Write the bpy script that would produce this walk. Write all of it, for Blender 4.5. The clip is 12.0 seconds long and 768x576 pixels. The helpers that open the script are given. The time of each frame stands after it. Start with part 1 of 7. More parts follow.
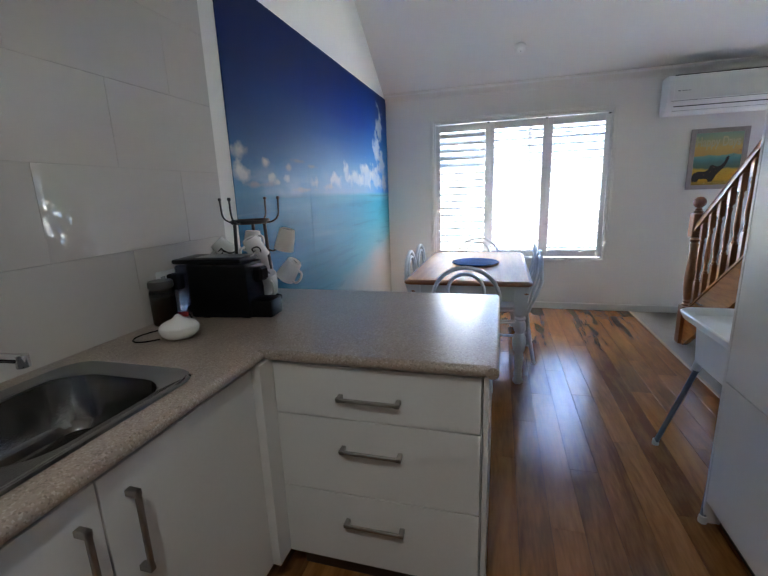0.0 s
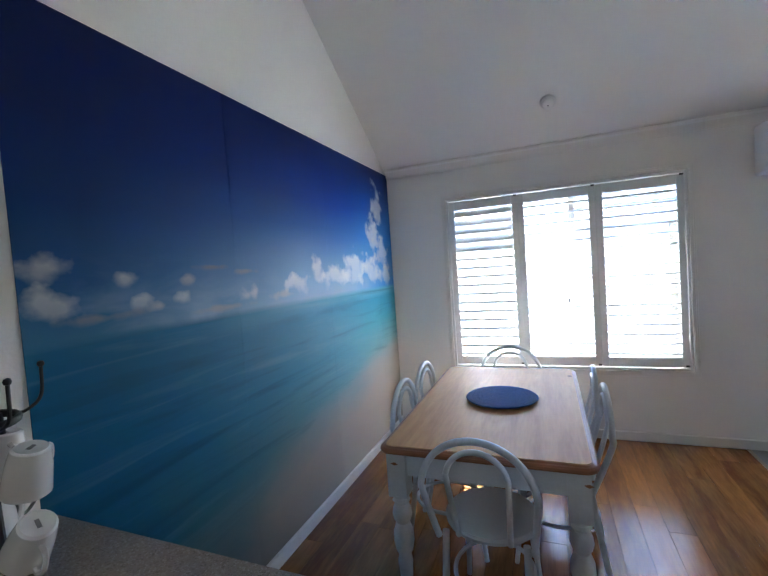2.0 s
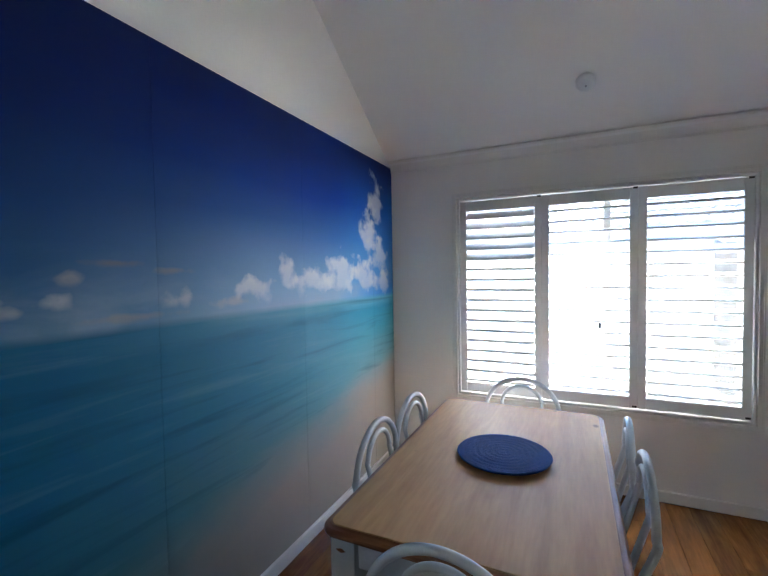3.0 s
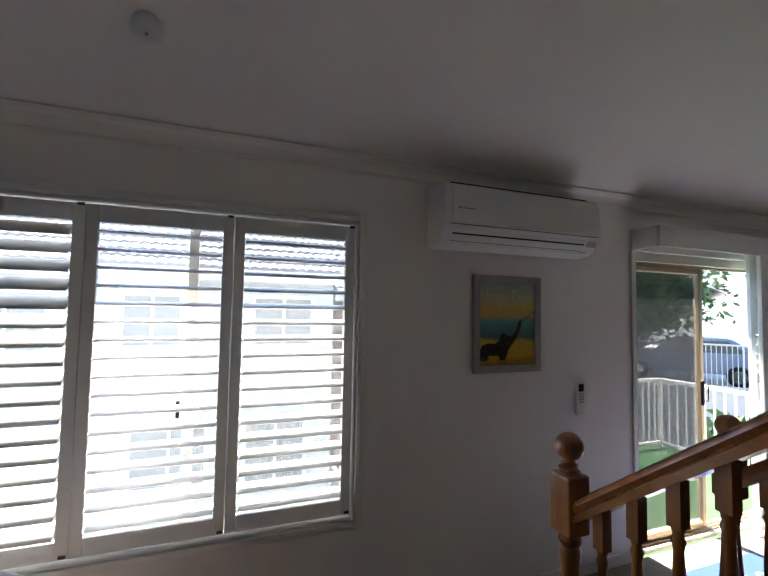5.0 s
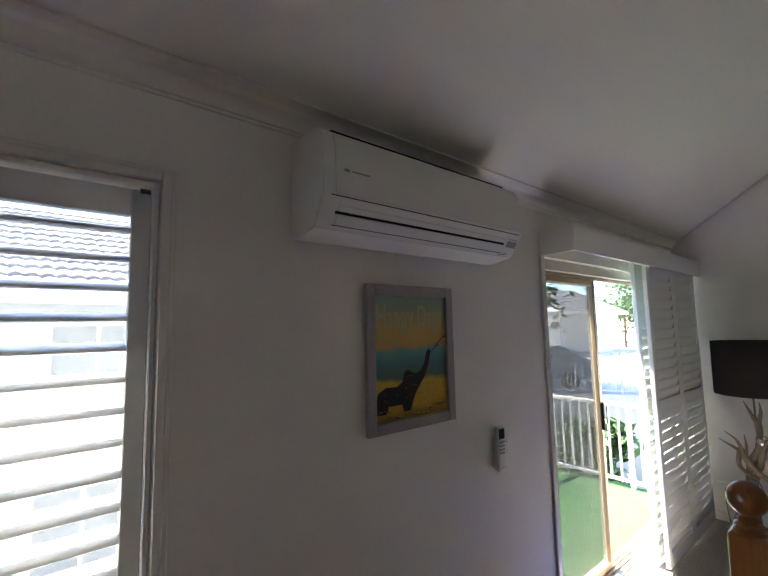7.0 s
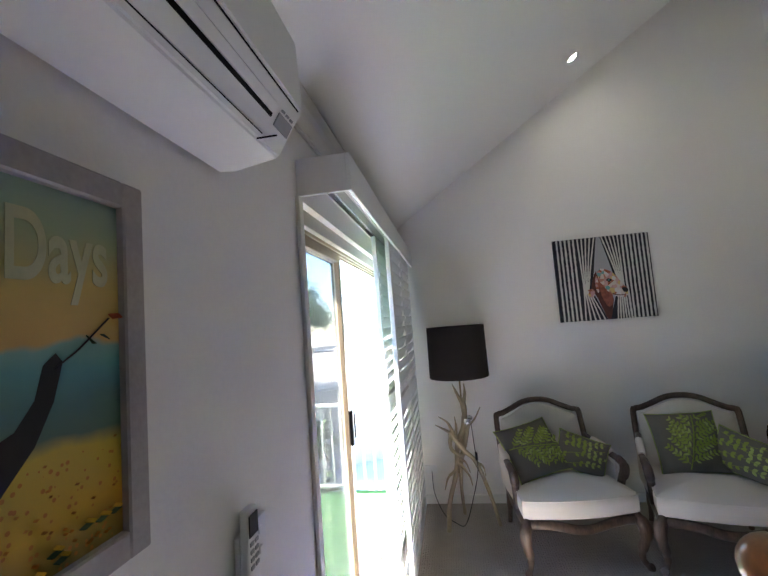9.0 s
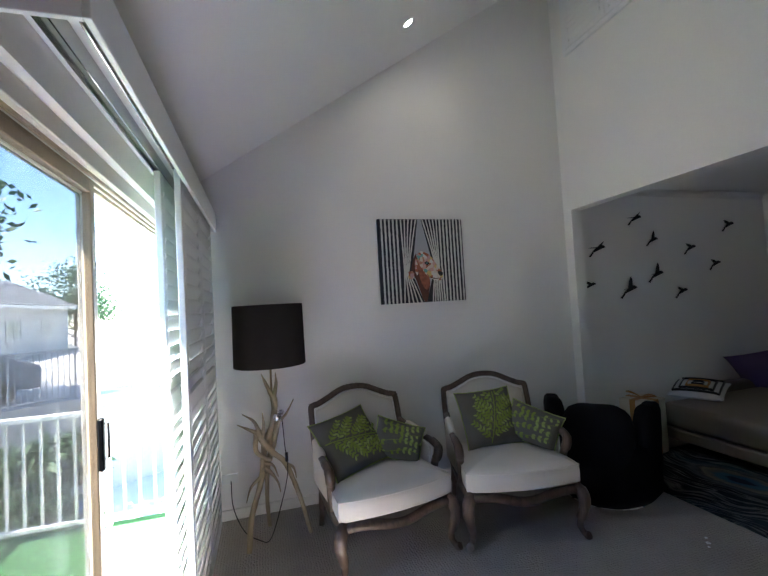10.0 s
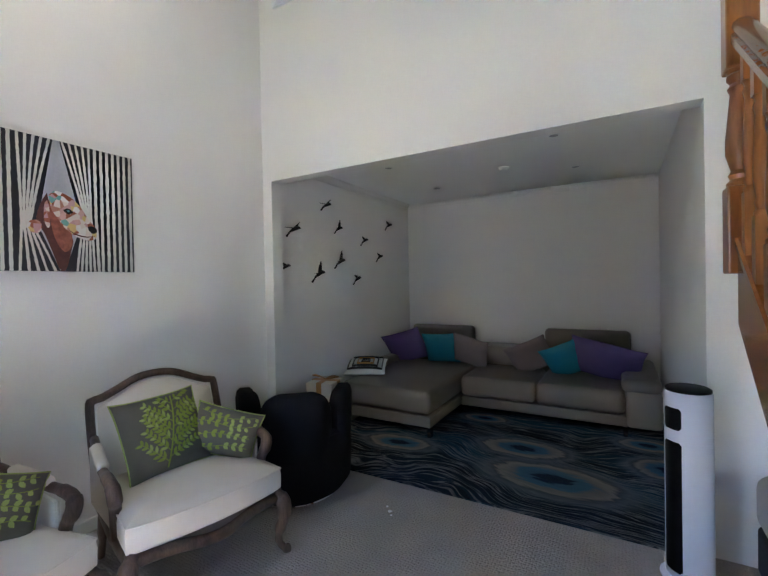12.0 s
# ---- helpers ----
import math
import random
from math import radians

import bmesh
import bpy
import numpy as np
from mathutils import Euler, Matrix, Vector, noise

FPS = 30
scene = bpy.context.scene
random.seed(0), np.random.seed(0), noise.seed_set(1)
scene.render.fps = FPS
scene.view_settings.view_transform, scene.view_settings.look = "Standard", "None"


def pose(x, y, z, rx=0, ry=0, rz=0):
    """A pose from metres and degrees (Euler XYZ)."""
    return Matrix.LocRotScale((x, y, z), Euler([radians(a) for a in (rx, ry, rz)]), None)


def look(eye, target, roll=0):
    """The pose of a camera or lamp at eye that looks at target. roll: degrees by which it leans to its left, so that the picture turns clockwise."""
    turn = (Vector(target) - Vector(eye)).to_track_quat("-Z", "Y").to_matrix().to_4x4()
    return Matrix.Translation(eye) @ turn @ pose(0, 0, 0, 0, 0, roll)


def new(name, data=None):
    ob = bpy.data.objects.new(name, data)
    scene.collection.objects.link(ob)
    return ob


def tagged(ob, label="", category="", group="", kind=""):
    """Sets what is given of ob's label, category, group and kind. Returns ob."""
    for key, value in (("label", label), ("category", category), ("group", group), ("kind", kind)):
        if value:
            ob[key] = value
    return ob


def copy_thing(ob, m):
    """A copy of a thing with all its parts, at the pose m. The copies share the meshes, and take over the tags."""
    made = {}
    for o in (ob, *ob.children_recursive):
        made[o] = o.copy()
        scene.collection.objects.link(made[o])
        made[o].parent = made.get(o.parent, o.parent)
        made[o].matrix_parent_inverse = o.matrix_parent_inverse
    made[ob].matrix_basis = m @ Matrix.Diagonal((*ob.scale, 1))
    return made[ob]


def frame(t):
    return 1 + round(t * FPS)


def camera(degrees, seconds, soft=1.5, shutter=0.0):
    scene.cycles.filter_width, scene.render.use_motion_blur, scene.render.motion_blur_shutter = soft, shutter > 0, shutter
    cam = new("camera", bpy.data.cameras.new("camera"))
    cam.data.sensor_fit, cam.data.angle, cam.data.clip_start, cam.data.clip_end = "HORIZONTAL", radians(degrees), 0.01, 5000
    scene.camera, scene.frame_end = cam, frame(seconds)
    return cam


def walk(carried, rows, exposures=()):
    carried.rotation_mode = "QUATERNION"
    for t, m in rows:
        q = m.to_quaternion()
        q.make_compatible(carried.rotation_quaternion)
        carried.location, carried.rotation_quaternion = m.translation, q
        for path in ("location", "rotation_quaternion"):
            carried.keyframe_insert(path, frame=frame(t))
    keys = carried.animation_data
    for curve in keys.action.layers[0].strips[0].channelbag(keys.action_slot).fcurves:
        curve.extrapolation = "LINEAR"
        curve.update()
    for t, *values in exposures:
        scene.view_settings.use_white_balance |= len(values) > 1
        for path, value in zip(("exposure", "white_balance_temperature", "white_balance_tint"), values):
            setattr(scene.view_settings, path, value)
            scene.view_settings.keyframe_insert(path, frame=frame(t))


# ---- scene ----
cam = camera(86.2, 12.0)
PATH = [
    (0, (0.761, 1.257, 1.373), (0.224, 3.131, 0.927), -2.1),
    (0.5, (0.765, 1.544, 1.447), (0.276, 3.459, 1.144), -3.3),
    (1, (0.743, 1.856, 1.485), (0.273, 3.789, 1.281), -4.9),
    (1.5, (0.769, 2.153, 1.523), (0.258, 4.079, 1.354), -4.8),
    (2, (0.837, 2.453, 1.55), (0.097, 4.308, 1.455), -4.1),
    (2.5, (0.851, 2.719, 1.558), (-0.035, 4.51, 1.477), -2.4),
    (2.7, (0.827, 2.839, 1.557), (-0.061, 4.63, 1.477), -1.7),
    (4.3, (1.073, 3.727, 1.637), (0.963, 5.724, 1.647), 1.0),
    (4.5, (1.115, 3.837, 1.627), (1.199, 5.835, 1.661), 1.2),
    (5, (1.234, 4.141, 1.671), (1.925, 6.015, 1.775), 1.0),
    (5.5, (1.353, 4.335, 1.663), (2.41, 6.027, 1.807), 0.1),
    (6, (1.463, 4.556, 1.693), (2.562, 6.219, 1.855), -1.1),
    (6.5, (1.558, 4.753, 1.693), (2.676, 6.4, 1.884), -1.5),
    (7, (1.632, 4.959, 1.711), (2.886, 6.504, 1.907), -1.2),
    (7.2, (1.651, 5.063, 1.736), (3.05, 6.482, 1.906), -1.4),
    (8.8, (2.341, 5.669, 1.629), (4.255, 6.223, 1.797), -4.0),
    (9, (2.436, 5.713, 1.628), (4.405, 6.021, 1.796), -4.4),
    (9.5, (2.669, 5.752, 1.589), (4.656, 5.555, 1.691), -4.2),
    (10, (2.94, 5.726, 1.516), (4.854, 5.153, 1.593), -3.3),
    (10.5, (3.155, 5.673, 1.514), (4.955, 4.802, 1.566), -2.7),
    (11, (3.354, 5.594, 1.477), (4.961, 4.404, 1.517), -2.2),
    (11.5, (3.501, 5.523, 1.476), (4.782, 3.987, 1.493), -1.8),
    (12, (3.538, 5.46, 1.409), (4.539, 3.728, 1.387), -1.1),
]
EXPOSURES = [(0, 5.3, 5850, 6), (1.2, 5.15, 5850, 6), (2.7, 4.9, 5950, 7), (4.3, 4.0, 6700, 9), (5.0, 3.6, 6750, 9), (7.2, 4.0, 6850, 9), (8.8, 4.6, 6450, 8), (9.5, 4.5, 6300, 8), (10.0, 4.45, 6150, 8), (10.5, 4.5, 6200, 8), (11.0, 5.0, 6300, 8), (11.5, 5.25, 6300, 8), (12.0, 5.45, 6300, 8)]
walk(cam, [(t, look(eye, target, roll)) for t, eye, target, roll in PATH], EXPOSURES)

# ---- world, sun and large lights ----
SUN_EL, SUN_AZ = 56.0, 5.0
world = bpy.data.worlds.new("sky")
scene.world = world
world.use_nodes = True
wn = world.node_tree.nodes
sky = wn.new("ShaderNodeTexSky")
sky.sky_type = 'NISHITA'
sky.sun_disc = False
sky.air_density = 0.75
sky.dust_density = 0.0
sky.ozone_density = 2.0
sky.sun_elevation = radians(SUN_EL)
sky.sun_rotation = radians(-SUN_AZ)
world.node_tree.links.new(sky.outputs[0], wn["Background"].inputs[0])
wn["Background"].inputs[1].default_value = 0.095

sun = new("sun", bpy.data.lights.new("sun", 'SUN'))
sun.data.energy = 4.0
sun.data.angle = radians(0.5)
sun.data.color = (1.0, 0.95, 0.87)
sd = Vector((-math.sin(radians(SUN_AZ)) * math.cos(radians(SUN_EL)), math.cos(radians(SUN_AZ)) * math.cos(radians(SUN_EL)), math.sin(radians(SUN_EL))))
sun.matrix_world = look(sd * 20, (0, 0, 0))


def spot(name, x, y, z, target, power, cone=110, colour=(1.0, 0.93, 0.82)):
    ob = new(name, bpy.data.lights.new(name, 'SPOT'))
    ob.data.energy, ob.data.spot_size, ob.data.spot_blend, ob.data.color = power, radians(cone), 0.7, colour
    ob.data.shadow_soft_size = 0.03
    ob.matrix_world = look((x, y, z), target)
    return ob


KITCHEN_LIGHTS = ((0.6, 0.9),)
for kx, ky in KITCHEN_LIGHTS:
    spot("kitchen_downlight_lamp", kx, ky, 2.535, (kx, ky, 0), 0.1, 140, (1.0, 0.96, 0.9))
spot("downlight_lamp", 5.62, 4.62, 3.50, (5.62, 4.4, 0), 0.04)


# ---- materials ----
def links_of(m):
    return m.node_tree.nodes, m.node_tree.links, m.node_tree.nodes["Principled BSDF"]


def mat(name, base, rough=0.6, vary=0.08, scale=4.0, fine=60.0, bump=0.05, metal=0.0, rand=0.0, stretch=(1, 1, 1), spec=0.5, fine_vary=0.5):
    """A surface with colour variation at two scales, and relief."""
    m = bpy.data.materials.new(name)
    m.use_nodes = True
    n, l, b = links_of(m)
    tc = n.new("ShaderNodeTexCoord")
    mp = n.new("ShaderNodeMapping")
    mp.inputs["Scale"].default_value = stretch
    l.new(tc.outputs["Object"], mp.inputs[0])
    big = n.new("ShaderNodeTexNoise")
    big.inputs["Scale"].default_value, big.inputs["Detail"].default_value = scale, 4
    sm = n.new("ShaderNodeTexNoise")
    sm.inputs["Scale"].default_value, sm.inputs["Detail"].default_value = fine, 3
    for t in (big, sm):
        l.new(mp.outputs[0], t.inputs["Vector"])
    mix = n.new("ShaderNodeMix")
    mix.data_type = 'FLOAT'
    mix.inputs[0].default_value = fine_vary
    l.new(big.outputs[0], mix.inputs[2])
    l.new(sm.outputs[0], mix.inputs[3])
    out = mix.outputs[0]
    if rand:
        oi = n.new("ShaderNodeObjectInfo")
        ma = n.new("ShaderNodeMath")
        ma.operation = 'MULTIPLY_ADD'
        ma.inputs[1].default_value = rand
        l.new(oi.outputs["Random"], ma.inputs[0])
        l.new(out, ma.inputs[2])
        sb = n.new("ShaderNodeMath")
        sb.operation = 'SUBTRACT'
        sb.inputs[1].default_value = rand / 2
        l.new(ma.outputs[0], sb.inputs[0])
        out = sb.outputs[0]
    cr = n.new("ShaderNodeValToRGB")
    cr.color_ramp.elements[0].position, cr.color_ramp.elements[1].position = 0.25, 0.75
    cr.color_ramp.elements[0].color = (*[max(0, c * (1 - vary)) for c in base], 1)
    cr.color_ramp.elements[1].color = (*[min(1, c * (1 + vary)) for c in base], 1)
    l.new(out, cr.inputs[0])
    l.new(cr.outputs[0], b.inputs["Base Color"])
    b.inputs["Roughness"].default_value = rough
    b.inputs["Metallic"].default_value = metal
    b.inputs["Specular IOR Level"].default_value = spec
    if bump:
        bp = n.new("ShaderNodeBump")
        bp.inputs["Strength"].default_value, bp.inputs["Distance"].default_value = bump, 0.01
        l.new(sm.outputs[0], bp.inputs["Height"])
        l.new(bp.outputs[0], b.inputs["Normal"])
    return m


def wood(name, dark, light, rough=0.35, along='y', ring=9.0, rand=0.3, coat=0.0):
    """Timber with grain running along one axis."""
    m = bpy.data.materials.new(name)
    m.use_nodes = True
    n, l, b = links_of(m)
    tc = n.new("ShaderNodeTexCoord")
    oi = n.new("ShaderNodeObjectInfo")
    ad = n.new("ShaderNodeVectorMath")
    ad.operation = 'MULTIPLY_ADD'
    ad.inputs[1].default_value = (7.3, 11.1, 5.7)
    l.new(oi.outputs["Random"], ad.inputs[0])
    l.new(tc.outputs["Object"], ad.inputs[2])
    mp = n.new("ShaderNodeMapping")
    mp.inputs["Scale"].default_value = {'x': (0.12, 1, 1), 'y': (1, 0.12, 1), 'z': (1, 1, 0.12)}[along]
    l.new(ad.outputs[0], mp.inputs[0])
    g = n.new("ShaderNodeTexNoise")
    g.inputs["Scale"].default_value, g.inputs["Detail"].default_value, g.inputs["Distortion"].default_value = ring * 2.2, 6, 1.2
    f = n.new("ShaderNodeTexNoise")
    f.inputs["Scale"].default_value, f.inputs["Detail"].default_value = ring * 14, 4
    for t in (g, f):
        l.new(mp.outputs[0], t.inputs["Vector"])
    mix = n.new("ShaderNodeMix")
    mix.data_type = 'FLOAT'
    mix.inputs[0].default_value = 0.35
    l.new(g.outputs[0], mix.inputs[2])
    l.new(f.outputs[0], mix.inputs[3])
    ma = n.new("ShaderNodeMath")
    ma.operation = 'MULTIPLY_ADD'
    ma.inputs[1].default_value = rand
    l.new(oi.outputs["Random"], ma.inputs[0])
    l.new(mix.outputs[0], ma.inputs[2])
    sb = n.new("ShaderNodeMath")
    sb.operation = 'SUBTRACT'
    sb.inputs[1].default_value = rand / 2
    l.new(ma.outputs[0], sb.inputs[0])
    cr = n.new("ShaderNodeValToRGB")
    cr.color_ramp.elements[0].position, cr.color_ramp.elements[1].position = 0.3, 0.72
    cr.color_ramp.elements[0].color, cr.color_ramp.elements[1].color = (*dark, 1), (*light, 1)
    l.new(sb.outputs[0], cr.inputs[0])
    l.new(cr.outputs[0], b.inputs["Base Color"])
    b.inputs["Roughness"].default_value = rough
    b.inputs["Coat Weight"].default_value = coat
    b.inputs["Coat Roughness"].default_value = 0.15
    bp = n.new("ShaderNodeBump")
    bp.inputs["Strength"].default_value, bp.inputs["Distance"].default_value = 0.06, 0.004
    l.new(f.outputs[0], bp.inputs["Height"])
    l.new(bp.outputs[0], b.inputs["Normal"])
    return m


def glow(name, colour, strength):
    m = bpy.data.materials.new(name)
    m.use_nodes = True
    n, l, b = links_of(m)
    b.inputs["Emission Color"].default_value = (*colour, 1)
    b.inputs["Emission Strength"].default_value = strength
    return m


def glass(name, rough=0.0, tint=(1, 1, 1)):
    m = bpy.data.materials.new(name)
    m.use_nodes = True
    n, l, b = links_of(m)
    b.inputs["Base Color"].default_value = (*tint, 1)
    b.inputs["Transmission Weight"].default_value = 1.0
    b.inputs["Roughness"].default_value = rough
    b.inputs["IOR"].default_value = 1.45
    return m


WALL = mat("wall_paint", (0.84, 0.815, 0.78), 0.75, 0.03, 1.2, 90, 0.10, spec=0.3)
CEIL = mat("ceiling_paint", (0.85, 0.84, 0.82), 0.85, 0.02, 1.0, 120, 0.06, spec=0.2)
TRIM = mat("trim_paint", (0.80, 0.78, 0.74), 0.45, 0.03, 3, 70, 0.03)
SHUTTER = mat("shutter_paint", (0.82, 0.82, 0.82), 0.32, 0.02, 3, 60, 0.02)
CARPET = mat("carpet_wool", (0.38, 0.345, 0.31), 0.95, 0.16, 5, 160, 0.9, spec=0.1, fine_vary=0.6)
cn_, cl_, cb_ = links_of(CARPET)
loops = cn_.new("ShaderNodeTexVoronoi")
loops.inputs["Scale"].default_value = 62
loops.inputs["Randomness"].default_value = 0.45
cl_.new(cn_["Mapping"].outputs[0], loops.inputs["Vector"])
loop_bump = cn_.new("ShaderNodeBump")
loop_bump.invert = True
loop_bump.inputs["Strength"].default_value, loop_bump.inputs["Distance"].default_value = 0.9, 0.012
cl_.new(loops.outputs["Distance"], loop_bump.inputs["Height"])
cl_.new(cn_["Bump"].outputs[0], loop_bump.inputs["Normal"])
cl_.new(loop_bump.outputs[0], cb_.inputs["Normal"])
PLANK = wood("spotted_gum_plank", (0.14, 0.050, 0.012), (0.37, 0.160, 0.042), 0.22, 'y', 6.0, 0.30, 0.10)
PLANK.node_tree.nodes["Bump"].inputs["Strength"].default_value = 0.012
PLANK.node_tree.nodes["Principled BSDF"].inputs["Specular IOR Level"].default_value = 0.42
UNDER = mat("board_joint", (0.045, 0.022, 0.012), 0.8, 0.1)
OAK = wood("golden_oak", (0.16, 0.050, 0.011), (0.31, 0.115, 0.027), 0.28, 'z', 9.0, 0.15, 0.4)
OAKY = wood("golden_oak_rail", (0.17, 0.054, 0.012), (0.33, 0.125, 0.030), 0.22, 'y', 9.0, 0.15, 0.5)
TILE = mat("gloss_wall_tile", (0.62, 0.585, 0.55), 0.018, 0.02, 2, 30, 0.0, spec=0.95)
GROUT = mat("tile_grout", (0.61, 0.575, 0.54), 0.8, 0.05)
LAM = mat("white_laminate", (0.72, 0.71, 0.69), 0.35, 0.03, 3, 90, 0.02)
KICK = mat("dark_kickboard", (0.05, 0.03, 0.02), 0.5, 0.1)
NICKEL = mat("brushed_nickel", (0.33, 0.31, 0.29), 0.35, 0.08, 8, 200, 0.03, 1.0)
STEEL = mat("stainless_steel", (0.30, 0.30, 0.30), 0.10, 0.06, 6, 180, 0.02, 1.0)
CHROME = mat("chrome", (0.75, 0.75, 0.75), 0.06, 0.02, 4, 40, 0.0, 1.0)
BLACKP = mat("black_plastic", (0.0035, 0.0035, 0.004), 0.5, 0.15, 5, 150, 0.03, spec=0.12)
BLACKM = mat("black_wire", (0.012, 0.012, 0.012), 0.45, 0.15, 5, 150, 0.03)
WHITEP = mat("white_plastic", (0.80, 0.80, 0.79), 0.3, 0.02, 4, 60, 0.0)
CERAMIC = mat("white_ceramic", (0.82, 0.81, 0.79), 0.12, 0.02, 4, 40, 0.0)
CHALK = mat("pale_grey_chair_paint", (0.62, 0.66, 0.70), 0.4, 0.06, 6, 90, 0.05)
PINE = wood("honey_pine_top", (0.43, 0.225, 0.090), (0.62, 0.355, 0.150), 0.55, 'y', 5.0, 0.1, 0.0)
xn_, xl_, xb_ = links_of(PINE)
xb_.inputs["Specular IOR Level"].default_value = 0.32
knots = xn_.new("ShaderNodeTexVoronoi")
knots.inputs["Scale"].default_value = 4.2
xm_ = xn_.new("ShaderNodeMapping")
xm_.inputs["Scale"].default_value = (1.0, 0.62, 1.0)
xl_.new(xn_["Texture Coordinate"].outputs["Object"], xm_.inputs[0])
xl_.new(xm_.outputs[0], knots.inputs["Vector"])
kr_ = xn_.new("ShaderNodeMapRange")
kr_.inputs["From Min"].default_value, kr_.inputs["From Max"].default_value = 0.035, 0.075
kr_.inputs["To Min"].default_value, kr_.inputs["To Max"].default_value = 0.75, 0.0
xl_.new(knots.outputs["Distance"], kr_.inputs[0])
kx_ = xn_.new("ShaderNodeMix")
kx_.data_type = 'RGBA'
kx_.inputs[7].default_value = (0.13, 0.055, 0.025, 1)
xl_.new(kr_.outputs[0], kx_.inputs[0])
xl_.new(xn_["Color Ramp"].outputs[0], kx_.inputs[6])
xl_.new(kx_.outputs[2], xb_.inputs["Base Color"])
PINED = wood("stained_pine_edge", (0.20, 0.075, 0.025), (0.32, 0.13, 0.05), 0.3, 'x', 6.0, 0.1, 0.2)
GLASS = glass("clear_glass")
PANE = bpy.data.materials.new("thin_door_pane")
PANE.use_nodes = True
pn_, pl_, pb_ = links_of(PANE)
pt_ = pn_.new("ShaderNodeBsdfTransparent")
pm_ = pn_.new("ShaderNodeMixShader")
pb_.inputs["Roughness"].default_value = 0.05
pb_.inputs["Base Color"].default_value = (0.02, 0.025, 0.03, 1)
pm_.inputs[0].default_value = 0.06
pl_.new(pt_.outputs[0], pm_.inputs[1])
pl_.new(pb_.outputs[0], pm_.inputs[2])
pl_.new(pm_.outputs[0], pn_["Material Output"].inputs[0])

SCREEN = bpy.data.materials.new("insect_screen")
SCREEN.use_nodes = True
sn, sl, sb_ = links_of(SCREEN)
tr = sn.new("ShaderNodeBsdfTransparent")
mx = sn.new("ShaderNodeMixShader")
mx.inputs[0].default_value = 0.60
sb_.inputs["Base Color"].default_value = (0.10, 0.105, 0.11, 1)
sb_.inputs["Roughness"].default_value = 0.7
sl.new(tr.outputs[0], mx.inputs[1])
sl.new(sb_.outputs[0], mx.inputs[2])
sl.new(mx.outputs[0], sn["Material Output"].inputs[0])
FINE = SCREEN.copy()
FINE.name = "fine_window_screen"
FINE.node_tree.nodes["Mix Shader"].inputs[0].default_value = 0.24
FINE.node_tree.nodes["Principled BSDF"].inputs["Base Color"].default_value = (0.30, 0.33, 0.36, 1)

# ---- building helpers ----
def part(name, bm, material, parent=None, label="", smooth=False):
    """Links a bmesh as one mesh object under its thing."""
    me = bpy.data.meshes.new(name)
    bmesh.ops.recalc_face_normals(bm, faces=bm.faces)
    bm.to_mesh(me)
    bm.free()
    me.materials.append(material)
    if smooth:
        me.shade_smooth()
        me.set_sharp_from_angle(angle=radians(40))
    ob = new(name, me)
    if parent is not None:
        ob.parent = parent
    if label:
        ob["label"] = label
    return ob


def thing(name, label, category, group="", m=None, kind=""):
    ob = new(name)
    ob.empty_display_size = 0.1
    if m is not None:
        ob.matrix_basis = m
    return tagged(ob, label, category, group, kind)


def add_box(bm, x0, x1, y0, y1, z0, z1, m=None):
    r = bmesh.ops.create_cube(bm, size=1.0)
    t = Matrix.Translation(((x0 + x1) / 2, (y0 + y1) / 2, (z0 + z1) / 2)) @ Matrix.Diagonal((x1 - x0, y1 - y0, z1 - z0, 1))
    bmesh.ops.transform(bm, matrix=(m @ t) if m is not None else t, verts=r["verts"])
    return r["verts"]


def box(x0, x1, y0, y1, z0, z1, bevel=0.0, seg=2, m=None):
    bm = bmesh.new()
    add_box(bm, x0, x1, y0, y1, z0, z1)
    if bevel:
        bmesh.ops.bevel(bm, geom=bm.edges[:], offset=bevel, segments=seg, profile=0.5, affect='EDGES')
    if m is not None:
        bmesh.ops.transform(bm, matrix=m, verts=bm.verts)
    return bm


def boxes(rows, bevel=0.0):
    bm = bmesh.new()
    for r in rows:
        add_box(bm, *r)
    if bevel:
        bmesh.ops.bevel(bm, geom=bm.edges[:], offset=bevel, segments=1, affect='EDGES')
    return bm


def lathe(profile, seg=24, m=None, bm=None, cap=True):
    """Turns (radius, height) pairs about z."""
    bm = bm or bmesh.new()
    rings = []
    for r, z in profile:
        rings.append([bm.verts.new((max(r, 0.0004) * math.cos(2 * math.pi * i / seg), max(r, 0.0004) * math.sin(2 * math.pi * i / seg), z)) for i in range(seg)])
    for a, b in zip(rings, rings[1:]):
        for i in range(seg):
            bm.faces.new((a[i], a[(i + 1) % seg], b[(i + 1) % seg], b[i]))
    if cap:
        bm.faces.new(rings[0][::-1])
        bm.faces.new(rings[-1])
    if m is not None:
        bmesh.ops.transform(bm, matrix=m, verts=[v for ring in rings for v in ring])
    return bm


